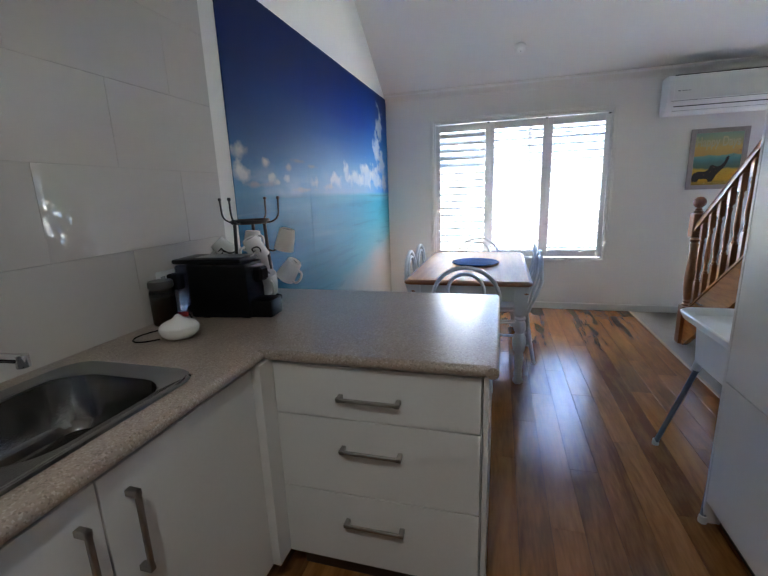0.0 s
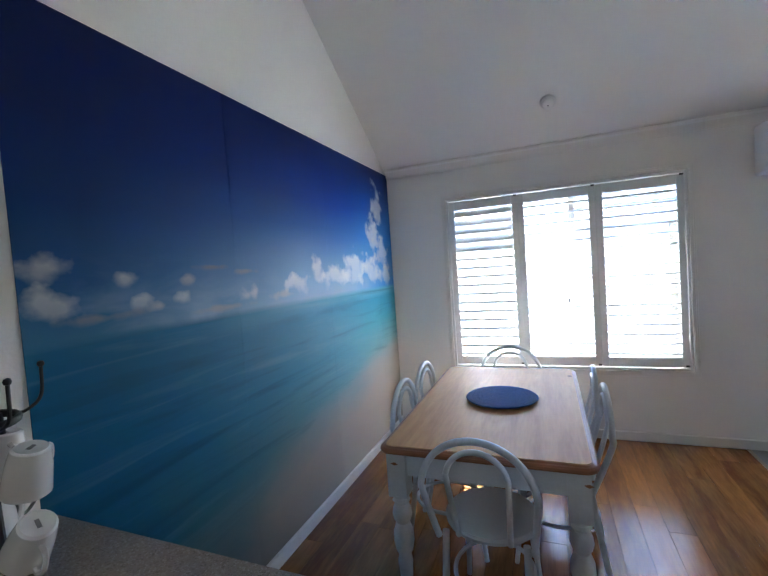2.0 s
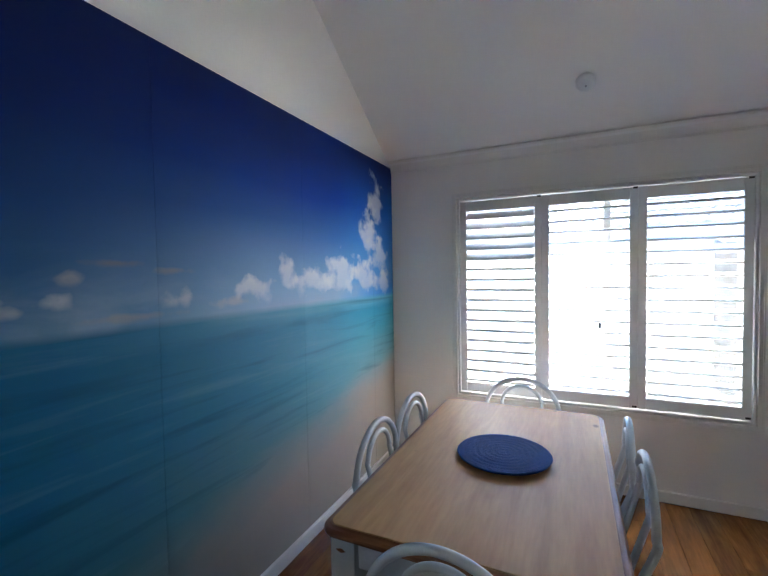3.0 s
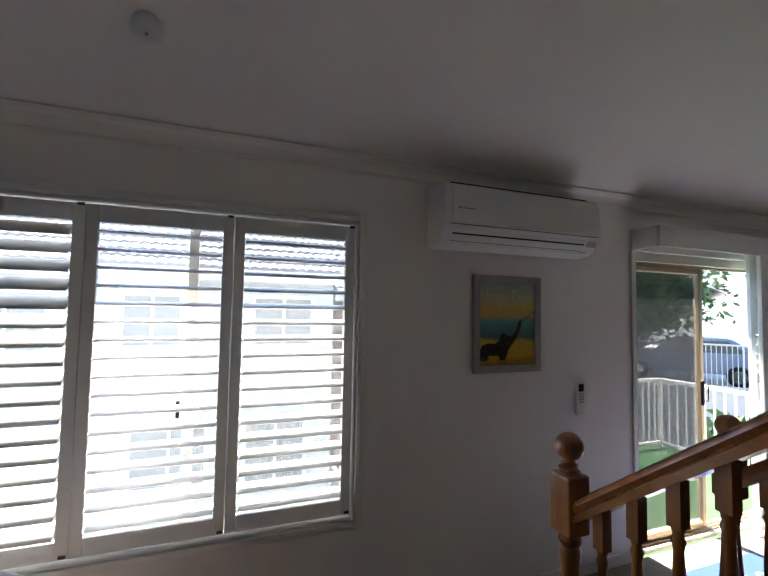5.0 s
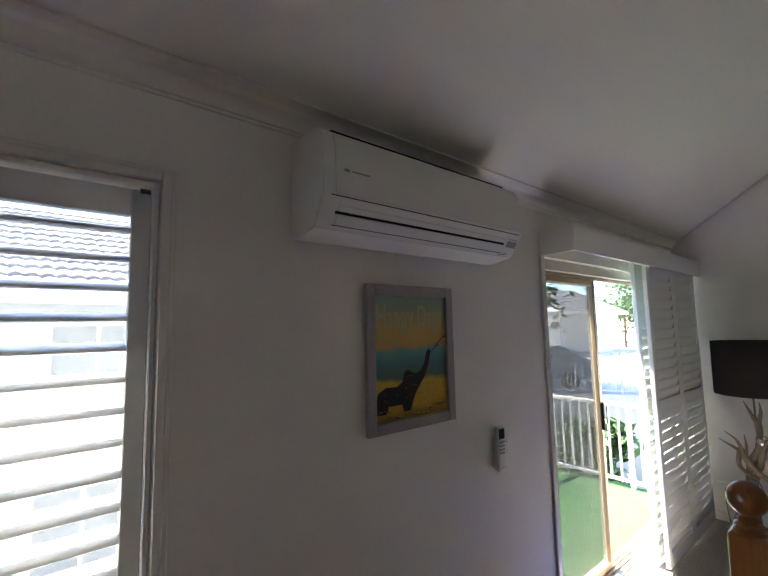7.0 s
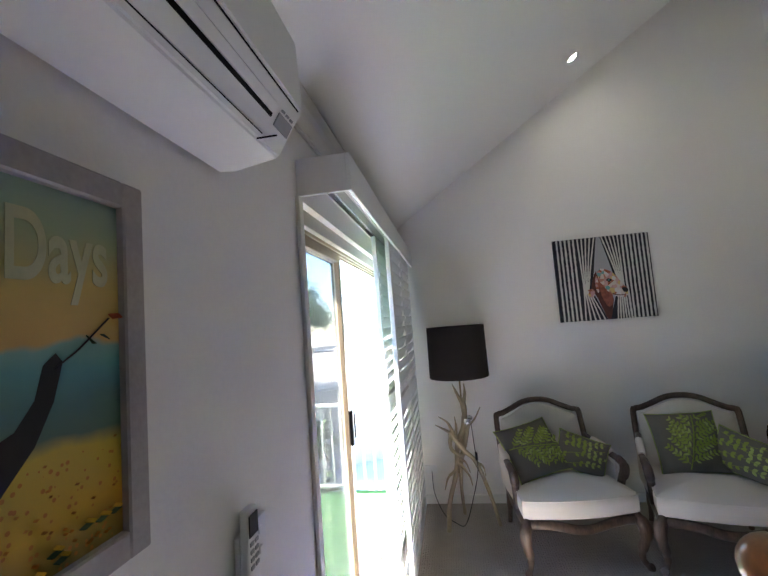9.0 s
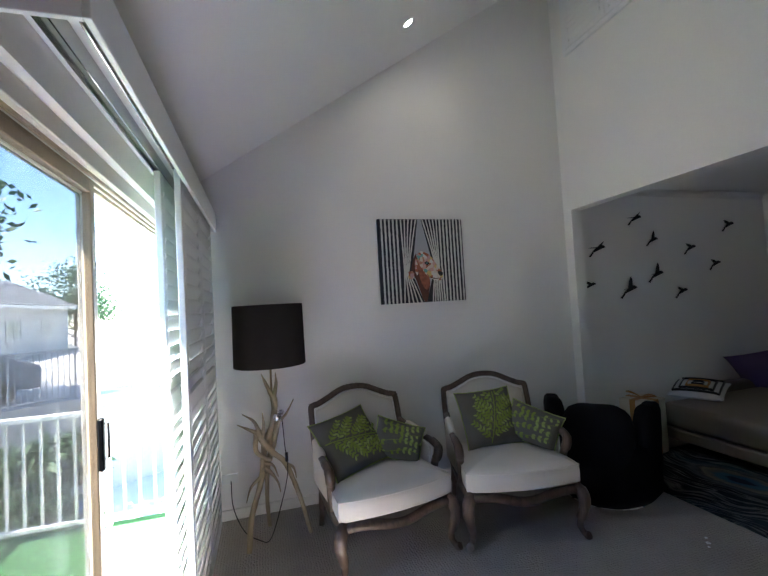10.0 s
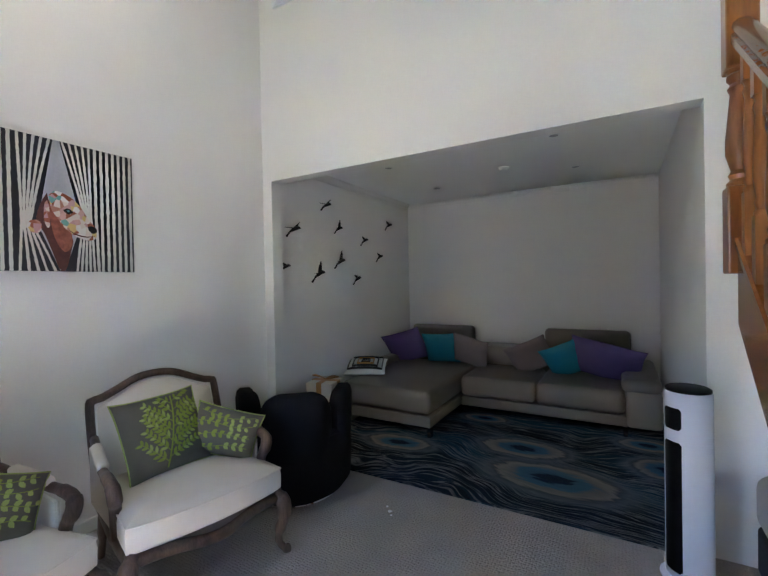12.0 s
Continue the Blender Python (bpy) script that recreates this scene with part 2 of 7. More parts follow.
def tube(points, radii, seg=10, bm=None, closed=False, flat=1.0):
    """A round bar through points, with a radius for each point or one for all."""
    bm = bm or bmesh.new()
    pts = [Vector(p) for p in points]
    n = len(pts)
    if not hasattr(radii, "__len__"):
        radii = [radii] * n
    rings = []
    up = None
    for i, p in enumerate(pts):
        if closed:
            d = pts[(i + 1) % n] - pts[i - 1]
        else:
            d = pts[min(i + 1, n - 1)] - pts[max(i - 1, 0)]
        d.normalize()
        if up is None:
            up = Vector((0, 0, 1)) if abs(d.z) < 0.9 else Vector((1, 0, 0))
        side = d.cross(up).normalized()
        up = side.cross(d).normalized()
        rings.append([bm.verts.new(p + radii[i] * (math.cos(2 * math.pi * k / seg) * side + flat * math.sin(2 * math.pi * k / seg) * up)) for k in range(seg)])
    pairs = list(zip(rings, rings[1:])) + ([(rings[-1], rings[0])] if closed else [])
    for a, b in pairs:
        for k in range(seg):
            bm.faces.new((a[k], a[(k + 1) % seg], b[(k + 1) % seg], b[k]))
    if not closed:
        bm.faces.new(rings[0][::-1])
        bm.faces.new(rings[-1])
    return bm


def smooth_path(points, n=6):
    """Catmull-Rom through points."""
    p = [Vector(q) for q in points]
    p = [p[0] * 2 - p[1]] + p + [p[-1] * 2 - p[-2]]
    out = []
    for i in range(1, len(p) - 2):
        for k in range(n):
            t = k / n
            a, b, c, d = p[i - 1], p[i], p[i + 1], p[i + 2]
            out.append(0.5 * ((2 * b) + (c - a) * t + (2 * a - 5 * b + 4 * c - d) * t * t + (3 * b - a - 3 * c + d) * t ** 3))
    out.append(p[-2])
    return out


def prism(outline, axis, a0, a1, bevel=0.0):
    """A flat outline of (u, v) pairs carried along an axis from a0 to a1. x: (y, z); y: (x, z); z: (x, y)."""
    bm = bmesh.new()
    place = {'x': lambda u, v, a: (a, u, v), 'y': lambda u, v, a: (u, a, v), 'z': lambda u, v, a: (u, v, a)}[axis]
    lo = [bm.verts.new(place(u, v, a0)) for u, v in outline]
    hi = [bm.verts.new(place(u, v, a1)) for u, v in outline]
    n = len(outline)
    for i in range(n):
        bm.faces.new((lo[i], lo[(i + 1) % n], hi[(i + 1) % n], hi[i]))
    bm.faces.new(lo[::-1])
    bm.faces.new(hi)
    if bevel:
        bmesh.ops.recalc_face_normals(bm, faces=bm.faces)
        bmesh.ops.bevel(bm, geom=[e for e in bm.edges if e.calc_face_angle(0) > 0.6], offset=bevel, segments=2, affect='EDGES')
    return bm


def structure(name, bm, material, label, category):
    return tagged(part(name, bm, material), label, category, "", "structure")


# ---- large structure ----
WX, EX, NY, OY, BY = -0.57, 6.235, 6.24, 2.87, 0.05      # west, east, north, opening and back walls
KX0, KX1, KZ = 3.17, 6.135, 2.305                           # the opening
CZ, SLOPE = 2.46, 0.68
SOUTH = -1.3


def roof(y):
    return CZ + SLOPE * (6.20 - y)


structure("wall_west", prism([(SOUTH, 0), (NY + 0.15, 0), (NY + 0.15, roof(NY) + 0.05), (OY, roof(OY) + 0.1), (SOUTH, roof(OY) + 0.1)], 'x', WX - 0.15, WX), WALL, "warm white painted plaster wall", "wall")
structure("wall_east", prism([(BY - 0.15, 0), (NY + 0.15, 0), (NY + 0.15, roof(NY) + 0.05), (OY - 0.12, roof(OY) + 0.1), (BY - 0.15, roof(OY) + 0.1)], 'x', EX, EX + 0.15), WALL, "warm white painted plaster wall", "wall")
WIN = (0.0, 1.857, 0.585, 2.135)
DOOR = (3.89, 6.06, 0.0, 2.12)
ROOFN = roof(NY) + 0.06
structure("wall_north", boxes([
    (WX, WIN[0], NY, NY + 0.15, 0, ROOFN), (WIN[0], WIN[1], NY, NY + 0.15, 0, WIN[2]), (WIN[0], WIN[1], NY, NY + 0.15, WIN[3], ROOFN),
    (WIN[1], DOOR[0], NY, NY + 0.15, 0, ROOFN), (DOOR[0], DOOR[1], NY, NY + 0.15, DOOR[3], ROOFN), (DOOR[1], EX, NY, NY + 0.15, 0, ROOFN)]), WALL, "warm white painted plaster wall", "wall")
ROOFO = roof(OY) + 0.1
structure("wall_opening", boxes([(KX0 - 0.12, KX0, OY - 0.12, OY, 0, ROOFO), (KX0, KX1, OY - 0.12, OY, KZ, ROOFO), (KX1, EX, OY - 0.12, OY, 0, ROOFO),
    (WX, KX0 - 0.12, OY - 0.12, OY, 2.56, ROOFO), (2.2, KX0 - 0.12, OY - 0.12, OY, 0, 2.56)]), WALL, "warm white wall above the wide opening", "wall")
structure("wall_back", box(KX0 - 0.12, EX, BY - 0.15, BY, 0, 2.70), WALL, "pale wall behind the corner sofa", "wall")
structure("wall_alcove", box(KX0 - 0.12, KX0, BY, OY - 0.12, 0, 2.70), WALL, "pale side wall of the sofa alcove", "wall")
structure("wall_kitchen_south", box(WX, 3.05, SOUTH - 0.15, SOUTH, 0, 2.70), WALL, "plain white kitchen wall", "wall")
structure("wall_kitchen_east", box(2.9, 3.05, SOUTH, OY - 0.12, 0, 2.70), WALL, "plain white kitchen wall", "wall")
structure("ceiling", prism([(NY + 0.15, roof(NY + 0.15)), (OY - 0.12, roof(OY - 0.12)), (OY - 0.12, roof(OY - 0.12) + 0.1), (NY + 0.15, roof(NY + 0.15) + 0.1)], 'x', WX - 0.15, EX + 0.15), CEIL, "white raked plasterboard ceiling", "ceiling")
structure("ceiling_alcove", box(KX0, EX, BY, OY - 0.12, 2.542, 2.68), CEIL, "flat white alcove ceiling", "ceiling")
structure("wall_header", box(WX, 2.30, 3.008, 3.13, 2.338, roof(3.13) + 0.02), WALL, "white bulkhead over the kitchen opening", "wall")
structure("ceiling_kitchen", boxes([(WX, 2.9, SOUTH, OY - 0.12, 2.56, 2.68), (WX, 2.30, OY - 0.12, 3.008, 2.56, 2.68)]), CEIL, "flat white kitchen ceiling", "ceiling")
CARX = 2.175
structure("floor", box(WX, CARX, SOUTH, NY, -0.12, -0.004), UNDER, "dark gaps under the timber floor boards", "floor")
structure("carpet", box(CARX, EX, OY - 0.12, NY, -0.12, 0.0), CARPET, "grey beige looped wool carpet", "carpet")
structure("carpet_alcove", box(KX0, EX, BY, OY - 0.12, -0.12, 0.0), CARPET, "grey beige looped wool carpet in the alcove", "carpet")
structure("carpet_hall", box(CARX, 2.9, SOUTH, OY - 0.12, -0.12, 0.0), CARPET, "grey beige looped wool carpet in the hall", "carpet")
structure("floor_trim", box(CARX - 0.012, CARX + 0.012, SOUTH, NY - 0.02, -0.003, 0.006, 0.003), mat("trim_strip", (0.42, 0.30, 0.2), 0.4, 0.1), "thin timber edge strip beside the carpet", "trim")


def skirting(name, x0, x1, y0, y1):
    bm = boxes([(x0, x1, y0, y1, 0.0, 0.075)], 0.004)
    return structure(name, bm, TRIM, "white painted skirting board", "baseboard")


skirting("baseboard_north", WX + 0.018, DOOR[0] - 0.05, NY - 0.018, NY)
skirting("baseboard_west", WX, WX + 0.018, 3.2, NY - 0.018)
skirting("baseboard_east", EX - 0.018, EX, OY, NY - 0.018)
skirting("baseboard_alcove_east", EX - 0.018, EX, BY + 0.018, OY - 0.12)
skirting("baseboard_back", KX0, EX, BY, BY + 0.018)


def cornice(name, axis, a0, a1, u, v, du, dv):
    """A small cove with a step along the top of a wall."""
    steps = [(0, 0), (1, 0), (1, 0.09), (0.90, 0.10)] + [(0.90 - 0.70 * math.sin(radians(q)), 0.86 - 0.74 * math.cos(radians(q))) for q in range(8, 90, 9)] + [(0.19, 0.88), (0.10, 0.90), (0.09, 1.0), (0, 1.0)]
    pts = [(u + du * i, v - dv * j) for i, j in steps]
    return structure(name, prism(pts, axis, a0, a1), TRIM, "white plaster cove cornice", "cornice")


cornice("cornice_north", 'x', WX, EX, NY, 2.485, -0.085, 0.088)
cornice("cornice_back", 'x', KX0, EX, BY, 2.542, 0.06, 0.06)
cornice("cornice_alcove_east", 'y', BY, OY - 0.12, EX, 2.542, -0.06, 0.06)


# ---- window, door and wall fittings ----
def frame_boxes(x0, x1, z0, z1, y0, y1, w, bevel=0.003):
    return boxes([(x0, x0 + w, y0, y1, z0, z1), (x1 - w, x1, y0, y1, z0, z1), (x0 + w, x1 - w, y0, y1, z0, z0 + w), (x0 + w, x1 - w, y0, y1, z1 - w, z1)], bevel)


def blade_bm(width, depth=0.086, thick=0.018):
    """One elliptical louvre blade, along x, centred."""
    pts = []
    for i in range(12):
        a = 2 * math.pi * i / 12
        pts.append((depth / 2 * math.cos(a), thick / 2 * math.sin(a)))
    return prism(pts, 'x', -width / 2, width / 2)


def shutter_panel(name, label, x0, x1, z0, z1, stile, rail, tilt, count, group, m=None, thick=0.028, parent=None, mid=False):
    """A louvred shutter panel: stiles, rails and tilted blades."""
    if parent is None:
        t = thing(name, label, "shutter", group, m)
    else:
        t = tagged(new(name), label)
        t.parent = parent
    h = thick / 2
    part("stile", boxes([(x0, x0 + stile, -h, h, z0, z1)], 0.003), SHUTTER, t)
    part("stile", boxes([(x1 - stile, x1, -h, h, z0, z1)], 0.003), SHUTTER, t)
    part("rail", boxes([(x0 + stile, x1 - stile, -h, h, z0, z0 + rail)], 0.003), SHUTTER, t)
    part("rail", boxes([(x0 + stile, x1 - stile, -h, h, z1 - rail, z1)], 0.003), SHUTTER, t)
    lo, hi = z0 + rail, z1 - rail
    spans = [(lo, hi, count)]
    if mid:
        c = (lo + hi) / 2
        part("rail", boxes([(x0 + stile, x1 - stile, -h, h, c - 0.04, c + 0.04)], 0.003), SHUTTER, t)
        spans = [(lo, c - 0.04, count // 2), (c + 0.04, hi, count // 2)]
    me = None
    for a, b, n in spans:
        for i in range(n):
            z = a + (b - a) * (i + 0.5) / n
            if me is None:
                ob = part("louvre", blade_bm(x1 - x0 - 2 * stile - 0.004), SHUTTER, t, smooth=True)
                me = ob.data
            else:
                ob = new("louvre", me)
                ob.parent = t
            ob.location = ((x0 + x1) / 2, 0, z)
            ob.rotation_euler = (radians(tilt + random.uniform(-1, 1)), 0, 0)
    return t


win = thing("window_1", "white plantation shutter window over the dining table", "window", kind="structure")
part("window_frame", frame_boxes(WIN[0] + 0.002, WIN[1] - 0.002, WIN[2] + 0.002, WIN[3] - 0.002, NY - 0.012, NY + 0.06, 0.016), SHUTTER, win)
part("architrave", frame_boxes(WIN[0] - 0.042, WIN[1] + 0.042, WIN[2] - 0.042, WIN[3] + 0.042, NY - 0.014, NY - 0.001, 0.04), TRIM, win)
part("architrave", frame_boxes(WIN[0] - 0.028, WIN[1] + 0.028, WIN[2] - 0.028, WIN[3] + 0.028, NY - 0.021, NY - 0.014, 0.026), TRIM, win)
ALU = mat("cream_aluminium", (0.62, 0.58, 0.50), 0.4, 0.04, 4, 60, 0.02)
BRONZE = mat("bronze_aluminium", (0.34, 0.25, 0.16), 0.35, 0.06, 4, 60, 0.02, 0.5)
part("outer_frame", frame_boxes(WIN[0] + 0.004, WIN[1] - 0.004, WIN[2] + 0.004, WIN[3] - 0.004, NY + 0.085, NY + 0.145, 0.035), ALU, win)
part("mullion", box(1.03, 1.075, NY + 0.09, NY + 0.14, WIN[2] + 0.04, WIN[3] - 0.04, 0.003), ALU, win, "cream aluminium sash stile")
part("latch", box(1.0, 1.016, NY + 0.08, NY + 0.09, 1.14, 1.22, 0.003), BLACKP, win, "dark sash latch")
for a, b in ((WIN[0] + 0.04, 1.03), (1.075, WIN[1] - 0.04)):
    p = part("pane", box(a, b, NY + 0.112, NY + 0.116, WIN[2] + 0.04, WIN[3] - 0.04), PANE, win)
    p.visible_shadow = False
p = part("fly_screen", box(1.078, WIN[1] - 0.042, NY + 0.130, NY + 0.132, WIN[2] + 0.042, WIN[3] - 0.042), FINE, win, "fine grey insect screen")
PW = (WIN[1] - WIN[0] - 0.04) / 3
for i, tilt in enumerate((43, 7, 13)):
    a = WIN[0] + 0.018 + i * (PW + 0.002)
    p = shutter_panel("shutter_panel", "", a, a + PW + 0.001, WIN[2] + 0.022, WIN[3] - 0.024, 0.050, 0.078, tilt, 17, "", parent=win)
    p.location = (0, NY + 0.022, 0)
    for z in (WIN[3] - 0.035, WIN[2] + 0.03):
        hb = part("hinge", box(a + PW - 0.03, a + PW - 0.004, NY + 0.0, NY + 0.007, z, z + 0.012), BLACKM, win)

dr = thing("door_1", "open aluminium sliding door to the balcony", "door", kind="structure")
part("architrave", boxes([(DOOR[0] - 0.042, DOOR[0], NY - 0.016, NY - 0.001, 0, DOOR[3]), (DOOR[1], DOOR[1] + 0.042, NY - 0.016, NY - 0.001, 0, DOOR[3])], 0.003), TRIM, dr)
part("door_frame", boxes([(DOOR[0] + 0.002, DOOR[0] + 0.045, NY + 0.03, NY + 0.148, 0, DOOR[3] - 0.002), (DOOR[1] - 0.045, DOOR[1] - 0.002, NY + 0.03, NY + 0.148, 0, DOOR[3] - 0.002), (DOOR[0] + 0.045, DOOR[1] - 0.045, NY + 0.03, NY + 0.148, DOOR[3] - 0.07, DOOR[3] - 0.002), (DOOR[0] + 0.045, DOOR[1] - 0.045, NY + 0.02, NY + 0.16, 0.0, 0.03)], 0.003), ALU, dr, "cream aluminium door frame")
part("track", boxes([(DOOR[0] + 0.05, DOOR[1] - 0.05, NY + yy, NY + yy + 0.006, 0.03, 0.042) for yy in (0.055, 0.085, 0.115)] + [(DOOR[0] + 0.05, DOOR[1] - 0.05, NY + yy, NY + yy + 0.006, DOOR[3] - 0.085, DOOR[3] - 0.07) for yy in (0.055, 0.085, 0.115)]), BRONZE, dr, "bronze sliding tracks")


def sliding_panel(name, x0, x1, y, material, label, pane):
    p = tagged(part(name, frame_boxes(x0, x1, 0.045, DOOR[3] - 0.09, y - 0.014, y + 0.014, 0.042), material, dr), label)
    q = part("pane", box(x0 + 0.042, x1 - 0.042, y - 0.002, y + 0.002, 0.087, DOOR[3] - 0.132), pane, p)
    q.visible_shadow = False
    return p


leaf = sliding_panel("screen_panel", DOOR[0] + 0.046, 4.745, NY + 0.118, ALU, "cream framed insect screen panel", SCREEN)
leaf2 = sliding_panel("glass_panel", DOOR[0] + 0.048, 4.72, NY + 0.088, BRONZE, "bronze framed sliding glass panel", PANE)
part("door_handle", boxes([(4.675, 4.70, NY + 0.055, NY + 0.074, 0.97, 1.16)], 0.005), BLACKP, leaf2, "black sliding door handle")
part("door_pull", tube([(4.715, NY + 0.07, 1.0), (4.745, NY + 0.06, 1.0), (4.745, NY + 0.06, 1.13), (4.715, NY + 0.07, 1.13)], 0.005), STEEL, leaf2, "thin steel pull")

pel = thing("pelmet", "white boxed pelmet above the balcony shutters", "pelmet")
PX0, PX1, PY = 3.865, 6.21, 6.028
part("pelmet_box", boxes([(PX0, PX1, PY, PY + 0.016, 2.12, 2.262), (PX0, PX0 + 0.016, PY + 0.016, NY - 0.003, 2.12, 2.262), (PX1 - 0.016, PX1, PY + 0.016, NY - 0.003, 2.12, 2.262), (PX0 + 0.016, PX1 - 0.016, PY + 0.016, NY - 0.003, 2.246, 2.262)], 0.002), SHUTTER, pel)
for yy in (PY + 0.028, PY + 0.118):
    part("shutter_track", boxes([(PX0 + 0.02, PX1 - 0.02, yy, yy + 0.004, 2.185, 2.245), (PX0 + 0.02, PX1 - 0.02, yy + 0.03, yy + 0.034, 2.185, 2.245)]), STEEL, pel, "aluminium shutter track")
for k, (a, yy) in enumerate(((5.02, PY + 0.135), (4.985, PY + 0.045))):
    w = 0.56
    for j in range(2):
        shutter_panel("sliding_shutter", "white louvred sliding shutter panel pushed open", 0, w, 0.035, 2.19, 0.05, 0.09, -72 if k else -68, 26, "balcony shutters", pose(a + j * (w + 0.004), yy, 0), mid=True)

# air conditioner
ac = thing("air_conditioner", "white split system air conditioner on the wall", "air conditioner")
AX0, AX1 = 2.262, 3.335
AZ0, AZ1 = 2.017, 2.365


def ac_profile():
    return [(NY - 0.004, AZ0 + 0.004), (NY - 0.004, AZ1), (NY - 0.13, AZ1), (NY - 0.17, AZ1 - 0.004), (NY - 0.195, AZ1 - 0.02), (NY - 0.215, AZ1 - 0.06), (NY - 0.222, AZ0 + 0.15), (NY - 0.2195, AZ0 + 0.115), (NY - 0.166, AZ0 + 0.03), (NY - 0.158, AZ0 + 0.018), (NY - 0.05, AZ0)]


def ac_strip(name, t0, t1, off, x0, x1, material, label=""):
    """A strip on the slanted underside of the front, from t0 to t1 down the slope."""
    p0, p1 = Vector((NY - 0.2195, AZ0 + 0.115)), Vector((NY - 0.166, AZ0 + 0.03))
    out = Vector((-0.846, -0.533))
    a, b = p0.lerp(p1, t0), p0.lerp(p1, t1)
    return part(name, prism([tuple(a - out * 0.003), tuple(a + out * off), tuple(b + out * off), tuple(b - out * 0.003)], 'x', x0, x1), material, ac, label)


part("body", prism(ac_profile(), 'x', AX0, AX1, 0.005), WHITEP, ac, smooth=True)
part("front_panel", prism([(NY - 0.200, AZ1 - 0.022), (NY - 0.2195, AZ1 - 0.06), (NY - 0.2265, AZ0 + 0.152), (NY - 0.2245, AZ0 + 0.122), (NY - 0.216, AZ0 + 0.122), (NY - 0.210, AZ1 - 0.06)], 'x', AX0 + 0.045, AX1 - 0.012), WHITEP, ac, "smooth white hinged front panel", smooth=True)
ac_strip("flap", 0.06, 0.28, 0.0025, AX0 + 0.07, AX1 - 0.11, WHITEP, "upper white outlet flap")
ac_strip("flap", 0.30, 0.50, 0.004, AX0 + 0.07, AX1 - 0.11, WHITEP, "lower white outlet flap")
ac_strip("outlet_slot", 0.51, 0.60, 0.0012, AX0 + 0.06, AX1 - 0.105, BLACKP, "dark air outlet slot")
ac_strip("flap", 0.61, 0.97, 0.003, AX0 + 0.07, AX1 - 0.11, WHITEP, "rear white outlet flap")
ac_strip("outlet_slot", 0.98, 1.0, 0.0012, AX0 + 0.06, AX1 - 0.105, BLACKP, "thin dark seam")
ac_strip("outlet_slot", 0.0, 0.03, 0.0012, AX0 + 0.03, AX1 - 0.02, BLACKP, "thin dark seam")
part("seam", box(AX1 - 0.108, AX1 - 0.104, NY - 0.20, NY - 0.15, AZ0 + 0.02, AZ0 + 0.022), BLACKP, ac)
part("top_grille", box(AX0 + 0.06, AX1 - 0.06, NY - 0.17, NY - 0.03, AZ1 - 0.001, AZ1 + 0.003), BLACKP, ac, "dark top intake grille")
GREYP = mat("grey_plastic", (0.32, 0.33, 0.34), 0.4, 0.05)
am = Matrix.Translation((AX1 - 0.05, NY - 0.1935, AZ0 + 0.072)) @ Matrix.Rotation(radians(32), 4, 'X')
part("display", box(-0.035, 0.035, -0.002, 0.001, -0.018, 0.012, 0.0, m=am), GREYP, ac, "grey indicator display")
for k in range(3):
    part("indicator", box(-0.03 + k * 0.022, -0.018 + k * 0.022, -0.003, 0.001, 0.017, 0.022, m=am), GREYP, ac)
part("maker_mark", boxes([(AX0 + 0.075, AX0 + 0.095, NY - 0.2268, NY - 0.2255, AZ0 + 0.195, AZ0 + 0.205), (AX0 + 0.105, AX0 + 0.175, NY - 0.2268, NY - 0.2255, AZ0 + 0.197, AZ0 + 0.202)]), GREYP, ac, "small grey printed mark")

# remote and switch
rm = thing("remote_control", "white air conditioner remote in a wall holder", "remote")
part("body", box(3.335, 3.388, NY - 0.034, NY - 0.012, 1.03, 1.225, 0.006), WHITEP, rm)
part("screen", box(3.341, 3.382, NY - 0.0365, NY - 0.033, 1.165, 1.213, 0.001), BLACKP, rm, "dark display")
for i in range(4):
    for j in range(2):
        part("button", box(3.343 + j * 0.022, 3.359 + j * 0.022, NY - 0.0365, NY - 0.033, 1.145 - i * 0.017, 1.154 - i * 0.017, 0.001), GREYP, rm)
part("holder", boxes([(3.332, 3.391, NY - 0.012, NY - 0.001, 1.02, 1.17), (3.332, 3.391, NY - 0.038, NY - 0.012, 1.015, 1.03)], 0.002), WHITEP, rm)


def switch_plate(label, x, y, z, axis='y', rows=2, w=0.07, h=0.115):
    t = thing("light_switch", label, "switch")
    if axis == 'y':
        part("plate", box(x, x + w, y - 0.009, y - 0.001, z, z + h, 0.003), WHITEP, t)
        for k in range(rows):
            part("rocker", box(x + w / 2 - 0.008, x + w / 2 + 0.008, y - 0.013, y - 0.008, z + h * (k + 0.6) / (rows + 0.5), z + h * (k + 0.6) / (rows + 0.5) + 0.018, 0.002), WHITEP, t)
    else:
        part("plate", box(x, x + 0.009, y, y + w, z, z + h, 0.003), WHITEP, t)
        for k in range(2):
            part("socket", box(x + 0.008, x + 0.0105, y + w * (0.25 + 0.5 * k) - 0.012, y + w * (0.25 + 0.5 * k) + 0.012, z + h * 0.3, z + h * 0.7, 0.001), GREYP, t)
    return t


switch_plate("white double light switch beside the remote", 3.405, NY, 1.055)

# picture on the north wall: layered landscape, on one flat sheet


def mathn(n, l, op, a, b=None, c=None, clamp=False):
    q = n.new("ShaderNodeMath")
    q.operation = op
    q.use_clamp = clamp
    for i, v in enumerate((a, b, c)):
        if v is None:
            continue
        if isinstance(v, (int, float)):
            q.inputs[i].default_value = v
        else:
            l.new(v, q.inputs[i])
    return q.outputs[0]


